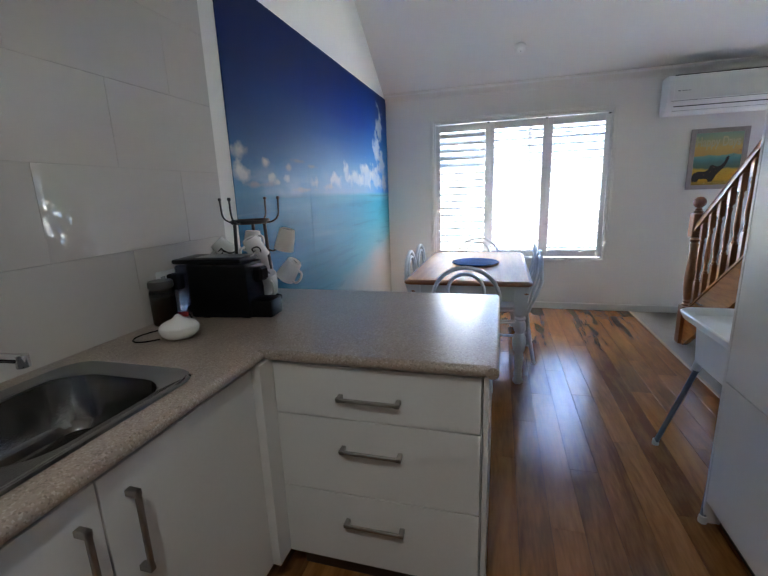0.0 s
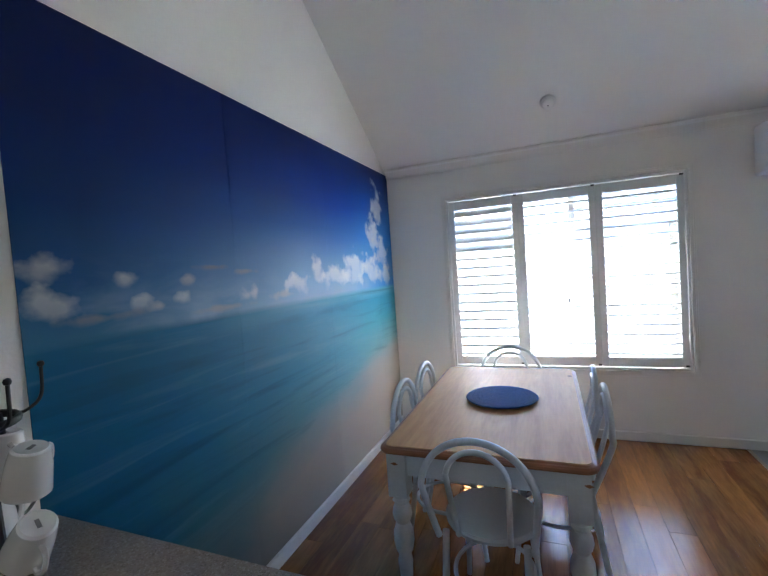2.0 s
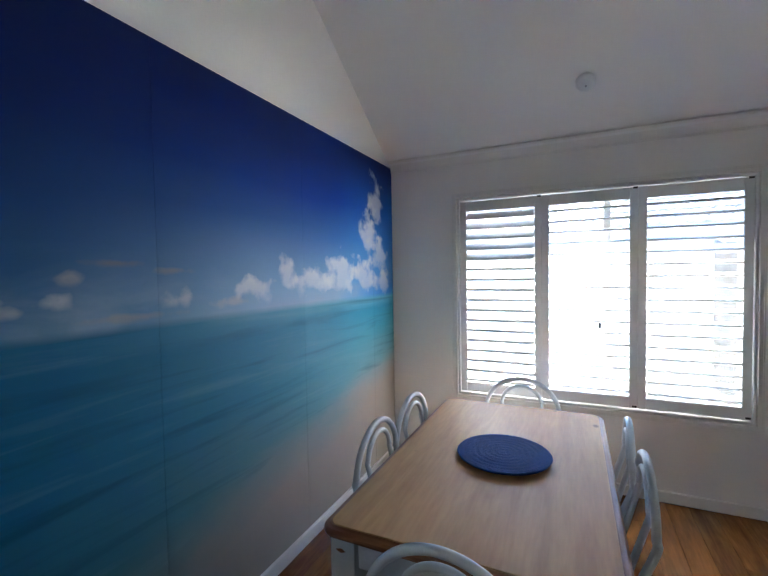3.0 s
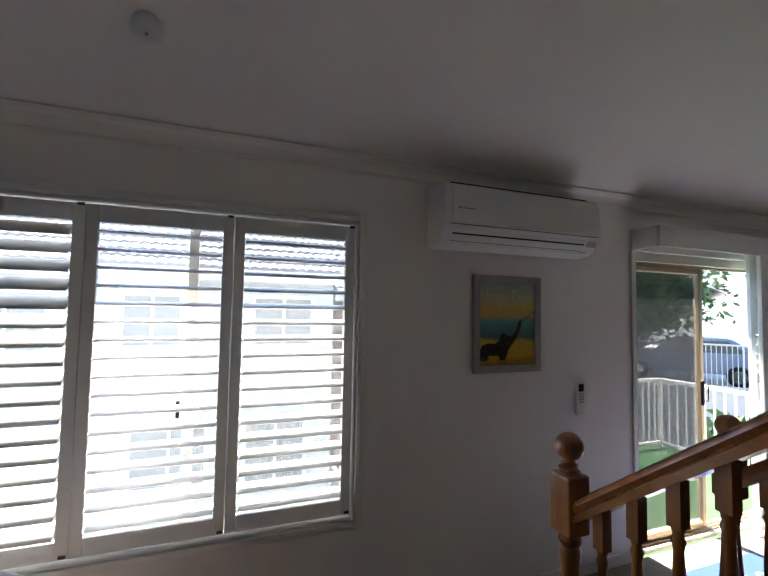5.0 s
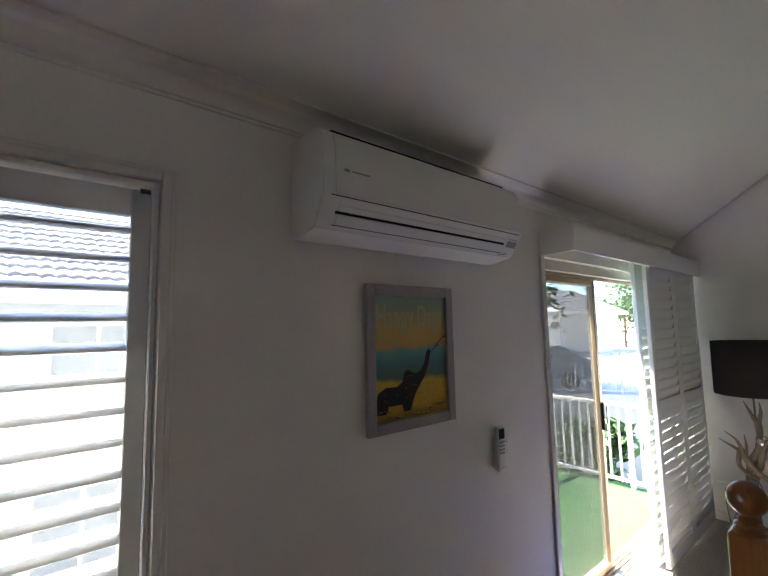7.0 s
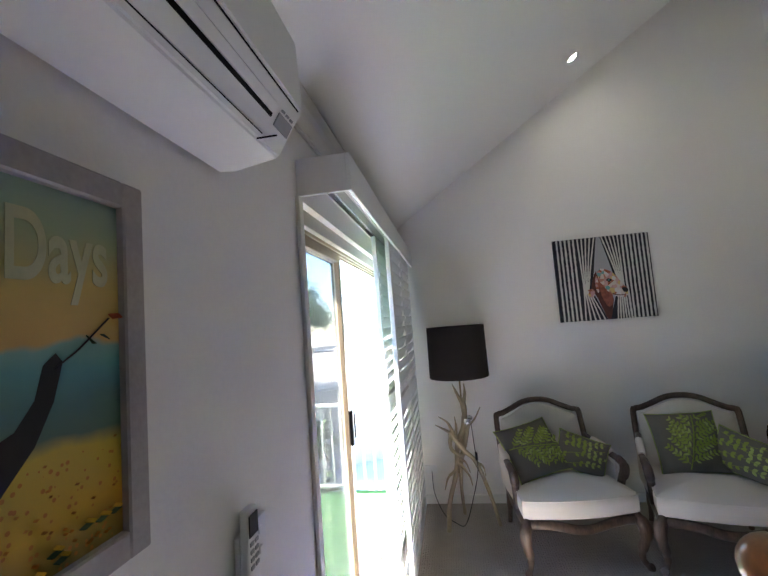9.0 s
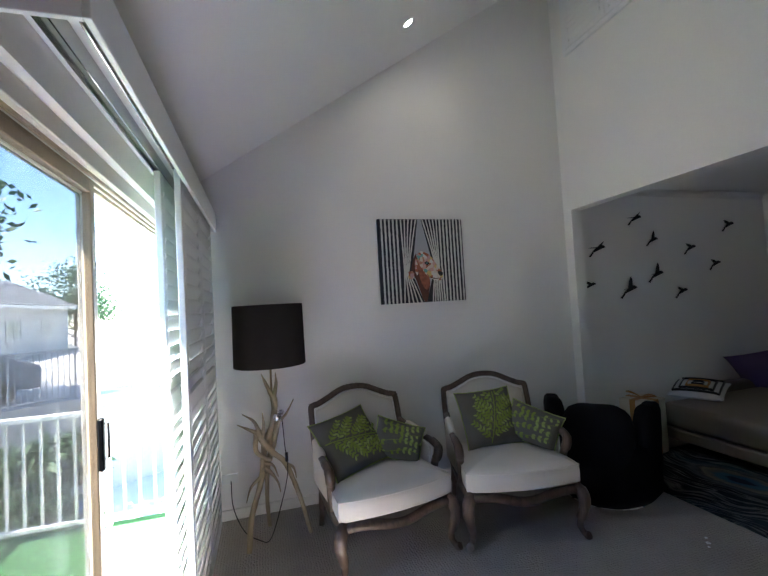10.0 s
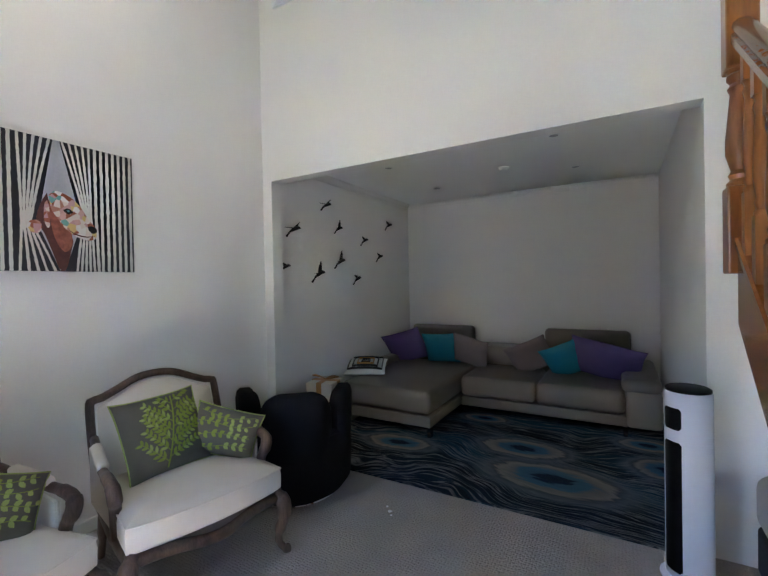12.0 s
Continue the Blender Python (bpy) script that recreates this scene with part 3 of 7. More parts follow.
def ramp(n, l, fac, stops, mode='LINEAR'):
    cr = n.new("ShaderNodeValToRGB")
    cr.color_ramp.interpolation = mode
    e = cr.color_ramp.elements
    while len(e) < len(stops):
        e.new(0.5)
    for s, (p, c) in zip(e, stops):
        s.position, s.color = p, (*c, 1)
    l.new(fac, cr.inputs[0])
    return cr.outputs[0]


def mixc(n, l, fac, a, b):
    q = n.new("ShaderNodeMix")
    q.data_type = 'RGBA'
    for i, v in ((0, fac), (6, a), (7, b)):
        if isinstance(v, (int, float)):
            q.inputs[i].default_value = v
        elif isinstance(v, tuple):
            q.inputs[i].default_value = (*v, 1)
        else:
            l.new(v, q.inputs[i])
    return q.outputs[2]


def noisen(n, l, vec, scale, detail=4, stretch=(1, 1, 1), offset=(0, 0, 0), dist=0.0):
    mp = n.new("ShaderNodeMapping")
    mp.inputs["Scale"].default_value, mp.inputs["Location"].default_value = stretch, offset
    l.new(vec, mp.inputs[0])
    q = n.new("ShaderNodeTexNoise")
    q.inputs["Scale"].default_value, q.inputs["Detail"].default_value, q.inputs["Distortion"].default_value = scale, detail, dist
    l.new(mp.outputs[0], q.inputs["Vector"])
    return q.outputs[0]


def blank(name, rough):
    m = bpy.data.materials.new(name)
    m.use_nodes = True
    n, l, b = links_of(m)
    b.inputs["Roughness"].default_value = rough
    tc = n.new("ShaderNodeTexCoord")
    sx = n.new("ShaderNodeSeparateXYZ")
    l.new(tc.outputs["Object"], sx.inputs[0])
    return m, n, l, b, tc.outputs["Object"], sx.outputs


PX, PX_1, PZ0, PZ1 = 2.565, 3.05, 1.305, 1.885
pm, n, l, b, vec, xyz = blank("seaside_painting", 0.55)
hgt = mathn(n, l, 'MULTIPLY_ADD', xyz[2], 1 / (PZ1 - PZ0 - 0.1), -(PZ0 + 0.05) / (PZ1 - PZ0 - 0.1))
wob = noisen(n, l, vec, 9, 3)
hgt2 = mathn(n, l, 'MULTIPLY_ADD', wob, 0.12, mathn(n, l, 'SUBTRACT', hgt, 0.06))
col = ramp(n, l, hgt2, [(0.0, (0.30, 0.20, 0.03)), (0.1, (0.64, 0.37, 0.025)), (0.28, (0.60, 0.42, 0.05)), (0.33, (0.10, 0.17, 0.13)), (0.42, (0.09, 0.20, 0.20)), (0.50, (0.11, 0.30, 0.32)), (0.56, (0.20, 0.38, 0.34)), (0.58, (0.58, 0.36, 0.12)), (0.74, (0.62, 0.44, 0.13)), (0.90, (0.36, 0.42, 0.25)), (1.0, (0.28, 0.40, 0.33))])
dots = n.new("ShaderNodeTexVoronoi")
dots.inputs["Scale"].default_value = 80
l.new(vec, dots.inputs["Vector"])
dm = mathn(n, l, 'MULTIPLY', mathn(n, l, 'LESS_THAN', dots.outputs["Distance"], 0.24), mathn(n, l, 'LESS_THAN', hgt2, 0.26))
col = mixc(n, l, dm, col, (0.52, 0.20, 0.02))
l.new(col, b.inputs["Base Color"])
pic = thing("framed_picture", "grey framed seaside field painting on the wall", "picture")
part("picture_frame", frame_boxes(PX, PX_1, PZ0, PZ1, NY - 0.026, NY - 0.003, 0.042, 0.003), mat("washed_grey_frame", (0.36, 0.32, 0.31), 0.5, 0.15, 12, 90, 0.1), pic)
part("painted_sheet", box(PX + 0.042, PX_1 - 0.042, NY - 0.012, NY - 0.004, PZ0 + 0.042, PZ1 - 0.042), pm, pic, "yellow and teal painted landscape")
INK = mat("dark_painted_shape", (0.015, 0.013, 0.012), 0.5, 0.2)


def pic_shape(points, r, name, material, y=NY - 0.0135):
    return part(name, tube([(PX + u, y, PZ0 + v) for u, v in points], r, 8, flat=0.08), material, pic)


ELEPHANT = [(0.062, 0.05), (0.055, 0.10), (0.070, 0.135), (0.11, 0.152), (0.165, 0.150), (0.195, 0.168), (0.205, 0.203), (0.226, 0.214), (0.248, 0.202), (0.27, 0.194), (0.298, 0.206), (0.322, 0.238), (0.333, 0.280), (0.350, 0.294), (0.360, 0.282), (0.347, 0.232), (0.322, 0.182), (0.287, 0.142), (0.263, 0.112), (0.25, 0.08), (0.235, 0.05), (0.20, 0.05), (0.19, 0.078), (0.12, 0.078), (0.11, 0.05)]
part("painted_elephant", prism([(PX + u - 0.012, PZ0 + v + 0.022) for u, v in ELEPHANT], 'y', NY - 0.0126, NY - 0.0122), INK, pic, "dark painted elephant with a raised trunk")
pic_shape([(0.335, 0.296), (0.37, 0.318), (0.422, 0.362)], 0.003, "painted_stem", INK)
pic_shape([(0.424, 0.368), (0.432, 0.362)], 0.017, "painted_flower", mat("red_paint_dab", (0.45, 0.09, 0.03), 0.5, 0.2))
pic_shape([(0.215, 0.212), (0.236, 0.213)], [0.008, 0.006], "painted_hat", mat("dark_red_dab", (0.16, 0.02, 0.02), 0.5, 0.2))
rngp = random.Random(9)
SUNF = mat("orange_paint_dab", (0.55, 0.22, 0.02), 0.5, 0.3, 30)
for k in range(70):
    u = rngp.uniform(0.055, 0.43)
    v = 0.055 + 0.13 * rngp.random() ** 1.4
    pic_shape([(u, v), (u + 0.003, v + 0.002)], rngp.uniform(0.0025, 0.0050), "painted_flower", SUNF)
YELF = mat("yellow_paint_dab", (0.66, 0.40, 0.03), 0.5, 0.3, 30)
GREENF = mat("green_paint_dab", (0.07, 0.12, 0.05), 0.5, 0.3, 30)
for k in range(16):
    u, v = 0.06 + 0.37 * (k + rngp.uniform(0.1, 0.9)) / 16, rngp.uniform(0.052, 0.085)
    pic_shape([(u - 0.008, v - 0.006), (u + 0.006, v - 0.002)], 0.009, "painted_leaf", GREENF, NY - 0.0134)
    pic_shape([(u, v), (u + 0.005, v + 0.003)], rngp.uniform(0.010, 0.014), "painted_flower", YELF, NY - 0.0142)
    pic_shape([(u + 0.001, v + 0.001), (u + 0.004, v + 0.002)], 0.0048, "painted_flower_heart", SUNF, NY - 0.0150)
pic_shape([(0.395, 0.325), (0.383, 0.338)], [0.006, 0.001], "painted_leaf", GREENF)
pic_shape([(0.408, 0.338), (0.424, 0.330)], [0.006, 0.001], "painted_leaf", GREENF)
fc = bpy.data.curves.new("lettering", 'FONT')
fc.body, fc.size, fc.extrude = "Happy Days", 0.128, 0.0004
fc.offset = 0.0025
lett = new("lettering", fc)
lett.data.materials.append(mat("pale_lettering", (0.52, 0.50, 0.29), 0.6, 0.1))
lett.matrix_basis = pose(PX + 0.05, NY - 0.0128, PZ0 + 0.412, 90, 0, 0)
lett.scale = (0.60, 1.0, 1)
lett.parent = pic

# mural wallpaper
MZ0, MZ1, MY0 = 0.08, 2.44, 3.152
mm, n, l, b, vec, xyz = blank("beach_mural", 0.5)
b.inputs["Specular IOR Level"].default_value = 0.22
y_, z_ = xyz[1], xyz[2]
HZ = 1.385
# sky and sea both deepen towards the kitchen end of the wall
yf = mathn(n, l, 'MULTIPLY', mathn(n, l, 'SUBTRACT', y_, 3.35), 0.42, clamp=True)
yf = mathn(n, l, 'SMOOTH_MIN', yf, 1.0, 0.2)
soft = noisen(n, l, vec, 1.1, 3, (1, 0.6, 1))
s_ = mathn(n, l, 'ADD', mathn(n, l, 'DIVIDE', mathn(n, l, 'SUBTRACT', z_, HZ), MZ1 - HZ), mathn(n, l, 'MULTIPLY', mathn(n, l, 'SUBTRACT', soft, 0.5), 0.14))
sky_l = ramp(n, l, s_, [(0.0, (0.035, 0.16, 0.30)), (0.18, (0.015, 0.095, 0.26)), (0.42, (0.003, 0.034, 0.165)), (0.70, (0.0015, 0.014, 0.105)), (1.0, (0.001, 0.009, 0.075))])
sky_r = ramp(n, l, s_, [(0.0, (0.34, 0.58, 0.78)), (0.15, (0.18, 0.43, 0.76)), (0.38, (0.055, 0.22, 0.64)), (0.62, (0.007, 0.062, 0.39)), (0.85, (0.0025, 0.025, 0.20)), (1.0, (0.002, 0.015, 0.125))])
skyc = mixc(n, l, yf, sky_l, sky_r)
end = mathn(n, l, 'MULTIPLY', mathn(n, l, 'SUBTRACT', y_, 5.35), 1.6, clamp=True)
skyc = mixc(n, l, mathn(n, l, 'MULTIPLY', end, mathn(n, l, 'SUBTRACT', 0.95, s_, clamp=True)), skyc, (0.035, 0.26, 0.70))
shore = mathn(n, l, 'MULTIPLY_ADD', y_, 0.20, -0.56)
wave = noisen(n, l, vec, 1.5, 4, (1, 0.45, 1.8), dist=0.5)
q_ = mathn(n, l, 'DIVIDE', mathn(n, l, 'SUBTRACT', z_, shore), mathn(n, l, 'SUBTRACT', HZ, shore))
q_ = mathn(n, l, 'ADD', q_, mathn(n, l, 'MULTIPLY', mathn(n, l, 'SUBTRACT', wave, 0.5), 0.42))
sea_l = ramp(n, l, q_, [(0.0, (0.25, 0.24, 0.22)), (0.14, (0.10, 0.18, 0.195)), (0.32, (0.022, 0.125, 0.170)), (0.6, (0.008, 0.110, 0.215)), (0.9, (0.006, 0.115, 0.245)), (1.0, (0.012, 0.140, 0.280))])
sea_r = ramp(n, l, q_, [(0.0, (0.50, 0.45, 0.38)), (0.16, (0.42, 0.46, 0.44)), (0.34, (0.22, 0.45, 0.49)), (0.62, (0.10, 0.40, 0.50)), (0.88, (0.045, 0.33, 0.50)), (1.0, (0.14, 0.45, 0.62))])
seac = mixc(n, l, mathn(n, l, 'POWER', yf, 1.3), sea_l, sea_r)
fine = noisen(n, l, vec, 7, 5, (1, 0.14, 2.4), dist=0.7)
amt = mathn(n, l, 'GREATER_THAN', q_, 0.2)
seac = mixc(n, l, mathn(n, l, 'MULTIPLY', amt, mathn(n, l, 'MULTIPLY', mathn(n, l, 'SUBTRACT', fine, 0.56, clamp=True), 0.6)), seac, (0.40, 0.62, 0.66))
seac = mixc(n, l, mathn(n, l, 'MULTIPLY', amt, mathn(n, l, 'MULTIPLY', mathn(n, l, 'SUBTRACT', 0.46, fine, clamp=True), 2.4, clamp=True)), seac, (0.004, 0.06, 0.11))
lump = noisen(n, l, vec, 7.0, 6, (1, 1, 1.2))


def cloud(base, yc, zc, ry, rz, white=0.8, gain=2.2, rag=2.6):
    """A heap cloud: flat below, ragged above."""
    dy = mathn(n, l, 'MULTIPLY', mathn(n, l, 'SUBTRACT', y_, yc), 1 / ry)
    dz = mathn(n, l, 'MULTIPLY', mathn(n, l, 'SUBTRACT', z_, zc), 1 / rz)
    dd = mathn(n, l, 'SQRT', mathn(n, l, 'ADD', mathn(n, l, 'MULTIPLY', dy, dy), mathn(n, l, 'MULTIPLY', dz, dz)))
    v = mathn(n, l, 'ADD', mathn(n, l, 'SUBTRACT', 0.62, dd), mathn(n, l, 'MULTIPLY', mathn(n, l, 'SUBTRACT', lump, 0.5), rag))
    mk = mathn(n, l, 'MULTIPLY', mathn(n, l, 'MULTIPLY', v, gain, clamp=True), mathn(n, l, 'MULTIPLY_ADD', dz, 0.35, 0.62, clamp=True), clamp=True)
    return mixc(n, l, mk, base, (white, white * 1.01, white * 1.03))


# a pale haze above the sea, painted brightest mid-wall where the paper shines
hz = mathn(n, l, 'SUBTRACT', 1.0, mathn(n, l, 'ABSOLUTE', mathn(n, l, 'MULTIPLY', mathn(n, l, 'SUBTRACT', y_, 4.62), 1.05)), clamp=True)
hv = mathn(n, l, 'SUBTRACT', 1.0, mathn(n, l, 'ABSOLUTE', mathn(n, l, 'MULTIPLY', mathn(n, l, 'SUBTRACT', z_, 1.47), 2.6)), clamp=True)
skyc = mixc(n, l, mathn(n, l, 'MULTIPLY', mathn(n, l, 'MULTIPLY', hz, hv), 0.40), skyc, (0.42, 0.55, 0.78))
wisp = noisen(n, l, vec, 3.2, 5, (1, 0.7, 2.2), dist=0.4)
lowb = mathn(n, l, 'SUBTRACT', 1.0, mathn(n, l, 'MULTIPLY', mathn(n, l, 'SUBTRACT', z_, HZ), 3.4), clamp=True)
skyc = mixc(n, l, mathn(n, l, 'MULTIPLY', mathn(n, l, 'MULTIPLY', mathn(n, l, 'SUBTRACT', wisp, 0.46, clamp=True), 2.2, clamp=True), lowb), skyc, (0.35, 0.44, 0.58))
for yc, zc, ry, rz, wh in ((3.24, 1.62, 0.13, 0.065, 0.5), (3.22, 1.50, 0.15, 0.085, 0.55), (3.48, 1.575, 0.075, 0.045, 0.5), (3.52, 1.495, 0.075, 0.04, 0.55), (3.60, 1.465, 0.06, 0.028, 0.45), (3.70, 1.49, 0.085, 0.05, 0.6), (3.76, 1.56, 0.07, 0.038, 0.4), (3.90, 1.61, 0.13, 0.02, 0.22), (4.12, 1.585, 0.13, 0.022, 0.3), (4.10, 1.465, 0.075, 0.05, 0.6), (4.17, 1.475, 0.05, 0.06, 0.6), (4.42, 1.44, 0.18, 0.035, 0.5), (4.60, 1.50, 0.17, 0.07, 0.75), (4.82, 1.57, 0.10, 0.12, 0.8), (5.05, 1.53, 0.24, 0.10, 0.8), (5.40, 1.57, 0.24, 0.13, 0.85), (5.70, 1.54, 0.22, 0.12, 0.8), (5.80, 1.84, 0.15, 0.20, 0.85), (5.92, 2.10, 0.12, 0.20, 0.8), (5.95, 1.70, 0.16, 0.16, 0.7), (6.0, 1.50, 0.18, 0.09, 0.7), (3.35, 1.45, 0.28, 0.028, 0.25), (3.95, 1.42, 0.35, 0.025, 0.35)):
    skyc = cloud(skyc, yc, zc, ry * (1.65 if yc > 5.3 else 1.3 if yc > 4.5 else 1.1), rz * (1.6 if yc > 5.3 else 1.35 if yc > 4.5 else 1.1), wh, 3.0 if yc > 4.5 else 1.8, 1.9 if yc > 4.5 else 2.4)
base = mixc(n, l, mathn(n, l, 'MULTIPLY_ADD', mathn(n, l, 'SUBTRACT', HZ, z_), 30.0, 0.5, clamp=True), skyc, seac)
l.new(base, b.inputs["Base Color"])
rip = noisen(n, l, vec, 1.3, 2, (1, 1, 0.3))
bp = n.new("ShaderNodeBump")
bp.inputs["Strength"].default_value, bp.inputs["Distance"].default_value = 0.25, 0.03
l.new(rip, bp.inputs["Height"])
l.new(bp.outputs[0], b.inputs["Normal"])
mural = thing("wall_mural", "blue tropical beach wallpaper mural in joined strips", "mural")
edges = [MY0, 4.05, 4.96, 5.86, NY - 0.004]
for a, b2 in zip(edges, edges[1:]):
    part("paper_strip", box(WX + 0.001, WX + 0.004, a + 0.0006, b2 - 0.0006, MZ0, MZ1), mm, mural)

# smoke detector
sd_m = Matrix.Translation((0.905, 5.84, roof(5.84) - 0.001)) @ Matrix.Rotation(-math.atan(SLOPE), 4, 'X') @ Matrix.Rotation(math.pi, 4, 'X')
det = thing("smoke_detector", "round white smoke detector on the raked ceiling", "smoke detector", m=sd_m)
part("base", lathe([(0.0, 0), (0.058, 0), (0.058, 0.018), (0.05, 0.02), (0, 0.02)], 28), WHITEP, det, smooth=True)
part("dome", lathe([(0.05, 0.02), (0.047, 0.03), (0.038, 0.042), (0.02, 0.047), (0, 0.048)], 28), WHITEP, det, smooth=True)
part("lens", lathe([(0.0, 0.046), (0.006, 0.047), (0.004, 0.052), (0, 0.053)], 10), GREYP, det)


# ---- stairs ----
SX0, SX1 = 2.335, 3.175
PITCH, RISE = 0.78, 0.185
GO = RISE / PITCH
SY0, SY1 = 5.215, 3.61


def newel_post(x, y, z0, sq_low, sq_hi0, sq_hi1, top, label, finial=True):
    t = thing("newel_post", label, "newel post", "stair newels", pose(x, y, 0))
    part("post_base", box(-0.045, 0.045, -0.045, 0.045, z0, sq_low, 0.006), OAK, t)
    part("post_block", box(-0.045, 0.045, -0.045, 0.045, sq_hi0, sq_hi1, 0.008), OAK, t)
    a, b3 = sq_low, sq_hi0
    h = b3 - a
    prof = [(0.040, a), (0.042, a + 0.012), (0.030, a + 0.025), (0.036, a + 0.04), (0.028, a + 0.055), (0.034, a + 0.08), (0.043, a + h * 0.28), (0.043, a + h * 0.40), (0.036, a + h * 0.60), (0.029, a + h * 0.80), (0.036, b3 - 0.06), (0.028, b3 - 0.045), (0.038, b3 - 0.03), (0.038, b3 - 0.018), (0.030, b3 - 0.01), (0.042, b3)]
    part("turned_shaft", lathe(prof, 20), OAK, t, smooth=True)
    if finial:
        f = sq_hi1
        ball = [(0.047 * math.cos(radians(q)), f + 0.089 + 0.047 * math.sin(radians(q))) for q in range(-66, 91, 12)]
        part("ball_finial", lathe([(0.040, f - 0.002), (0.033, f + 0.008), (0.037, f + 0.018), (0.024, f + 0.026), (0.028, f + 0.034), (0.019, f + 0.042)] + ball, 24), OAK, t, smooth=True)
    return t


newel_post(SX0, 5.262, 0.0, 0.34, 0.93, 1.125, 1.258, "turned golden oak newel post with ball finial")
newel_post(SX1, 5.262, 0.0, 0.34, 0.93, 1.125, 1.258, "turned golden oak newel post with ball finial")
newel_post(SX1, SY1, 1.42, 1.72, 2.12, 2.42, 2.55, "turned oak newel post hanging at the landing")
newel_post(SX0, SY1, 1.42, 1.72, 2.12, 2.42, 2.55, "turned oak newel post hanging at the landing")


def rail_profile(w=0.033, h=0.028):
    return [(-w, -h), (w, -h), (w, -h * 0.2), (w * 0.75, 0), (w * 0.95, h * 0.5), (w * 0.8, h * 0.95), (w * 0.35, h * 1.25), (-w * 0.35, h * 1.25), (-w * 0.8, h * 0.95), (-w * 0.95, h * 0.5), (-w * 0.75, 0), (-w, -h * 0.2)]


def sloped_bar(profile, x, y0, z0, y1, z1):
    bm = bmesh.new()
    a = [bm.verts.new((x + u, y0, z0 + v * 1.27)) for u, v in profile]
    c = [bm.verts.new((x + u, y1, z1 + v * 1.27)) for u, v in profile]
    k = len(profile)
    for i in range(k):
        bm.faces.new((a[i], a[(i + 1) % k], c[(i + 1) % k], c[i]))
    bm.faces.new(a[::-1])
    bm.faces.new(c)
    return bm


flight = thing("staircase", "golden oak open staircase with turned balusters", "staircase")
for sx in (SX0, SX1):
    y0, y1 = 5.217, SY1 + 0.045
    zr = 1.015
    part("handrail", sloped_bar(rail_profile(), sx, y0, zr, y1, zr + (y0 - y1) * PITCH), OAKY, flight, smooth=True)
    zs = 0.30
    st = part("stringer", prism([(y0, max(0.0, zs - 0.31)), (y0, zs), (y1, zs + (y0 - y1) * PITCH), (y1, zs - 0.27 + (y0 - y1) * PITCH), (y0 - 0.02, 0.0), (y0, 0.0)][1:], 'x', sx - 0.02, sx + 0.02), OAKY, flight, "oak closed stair string")
    part("string_cap", sloped_bar([(-0.028, -0.004), (0.028, -0.004), (0.028, 0.014), (0.02, 0.02), (-0.02, 0.02), (-0.028, 0.014)], sx, y0, zs, y1, zs + (y0 - y1) * PITCH), OAKY, flight)
    nb = 13
    bal = None
    for i in range(nb):
        yy = y0 - (y0 - y1) * (i + 0.72) / (nb + 0.3)
        zb = zs + 0.015 + (y0 - yy) * PITCH
        if bal is None:
            H = zr - zs - 0.055
            prof = [(0.018, 0.20), (0.0195, 0.21), (0.012, 0.222), (0.017, 0.24), (0.012, 0.255), (0.0195, 0.31), (0.019, 0.36), (0.0125, H - 0.16), (0.018, H - 0.135), (0.0125, H - 0.12), (0.0185, H - 0.10)]
            bm = lathe(prof, 14)
            add_box(bm, -0.0185, 0.0185, -0.0185, 0.0185, -0.02, 0.20)
            add_box(bm, -0.0185, 0.0185, -0.0185, 0.0185, H - 0.102, H + 0.02)
            bo = part("baluster", bm, OAK, flight, smooth=True)
            bal = bo.data
        else:
            bo = new("baluster", bal)
            bo.parent = flight
        bo.location = (sx, yy, zb)
        bo.rotation_euler = (0, 0, 0)
tread = None
for i in range(7):
    yy = 5.20 - i * GO
    if tread is None:
        tb = part("tread", box(SX0 + 0.02, SX1 - 0.02, -GO - 0.02, 0.02, -0.035, 0.0, 0.008), CARPET, flight, "carpeted tread")
        tread = tb.data
    else:
        tb = new("tread", tread)
        tb.parent = flight
    tb.location = (0, yy, RISE * (i + 1))
    part("riser", box(SX0 + 0.02, SX1 - 0.02, yy - 0.014, yy, RISE * i, RISE * (i + 1) - 0.036), CARPET, flight)
structure("landing", boxes([(SX0 - 0.02, 3.02, OY, SY1 - 0.06, 1.30, 1.48)]), WALL, "white plastered stair landing", "landing")

# ---- dining table, chairs ----
TX0, TX1, TY0, TY1 = 0.092, 0.988, 4.088, 5.56
tab = thing("dining_table", "pine topped farmhouse table with white turned legs", "table")


def slab(x0, x1, y0, y1, r, levels, k=7):
    """A rounded board: stacked outlines, each (inset, height)."""
    bm = bmesh.new()
    rings = []
    for inset, z in levels:
        ring = []
        for cx, cy, a0 in ((x1 - r, y1 - r, 0), (x0 + r, y1 - r, 90), (x0 + r, y0 + r, 180), (x1 - r, y0 + r, 270)):
            for i in range(k + 1):
                a = radians(a0 + 90 * i / k)
                ring.append(bm.verts.new((cx + (r - inset) * math.cos(a), cy + (r - inset) * math.sin(a), z)))
        rings.append(ring)
    n_ = len(rings[0])
    for lo, hi in zip(rings, rings[1:]):
        for i in range(n_):
            bm.faces.new((lo[i], lo[(i + 1) % n_], hi[(i + 1) % n_], hi[i]))
    bm.faces.new(rings[0][::-1])
    bm.faces.new(rings[-1])
    return bm


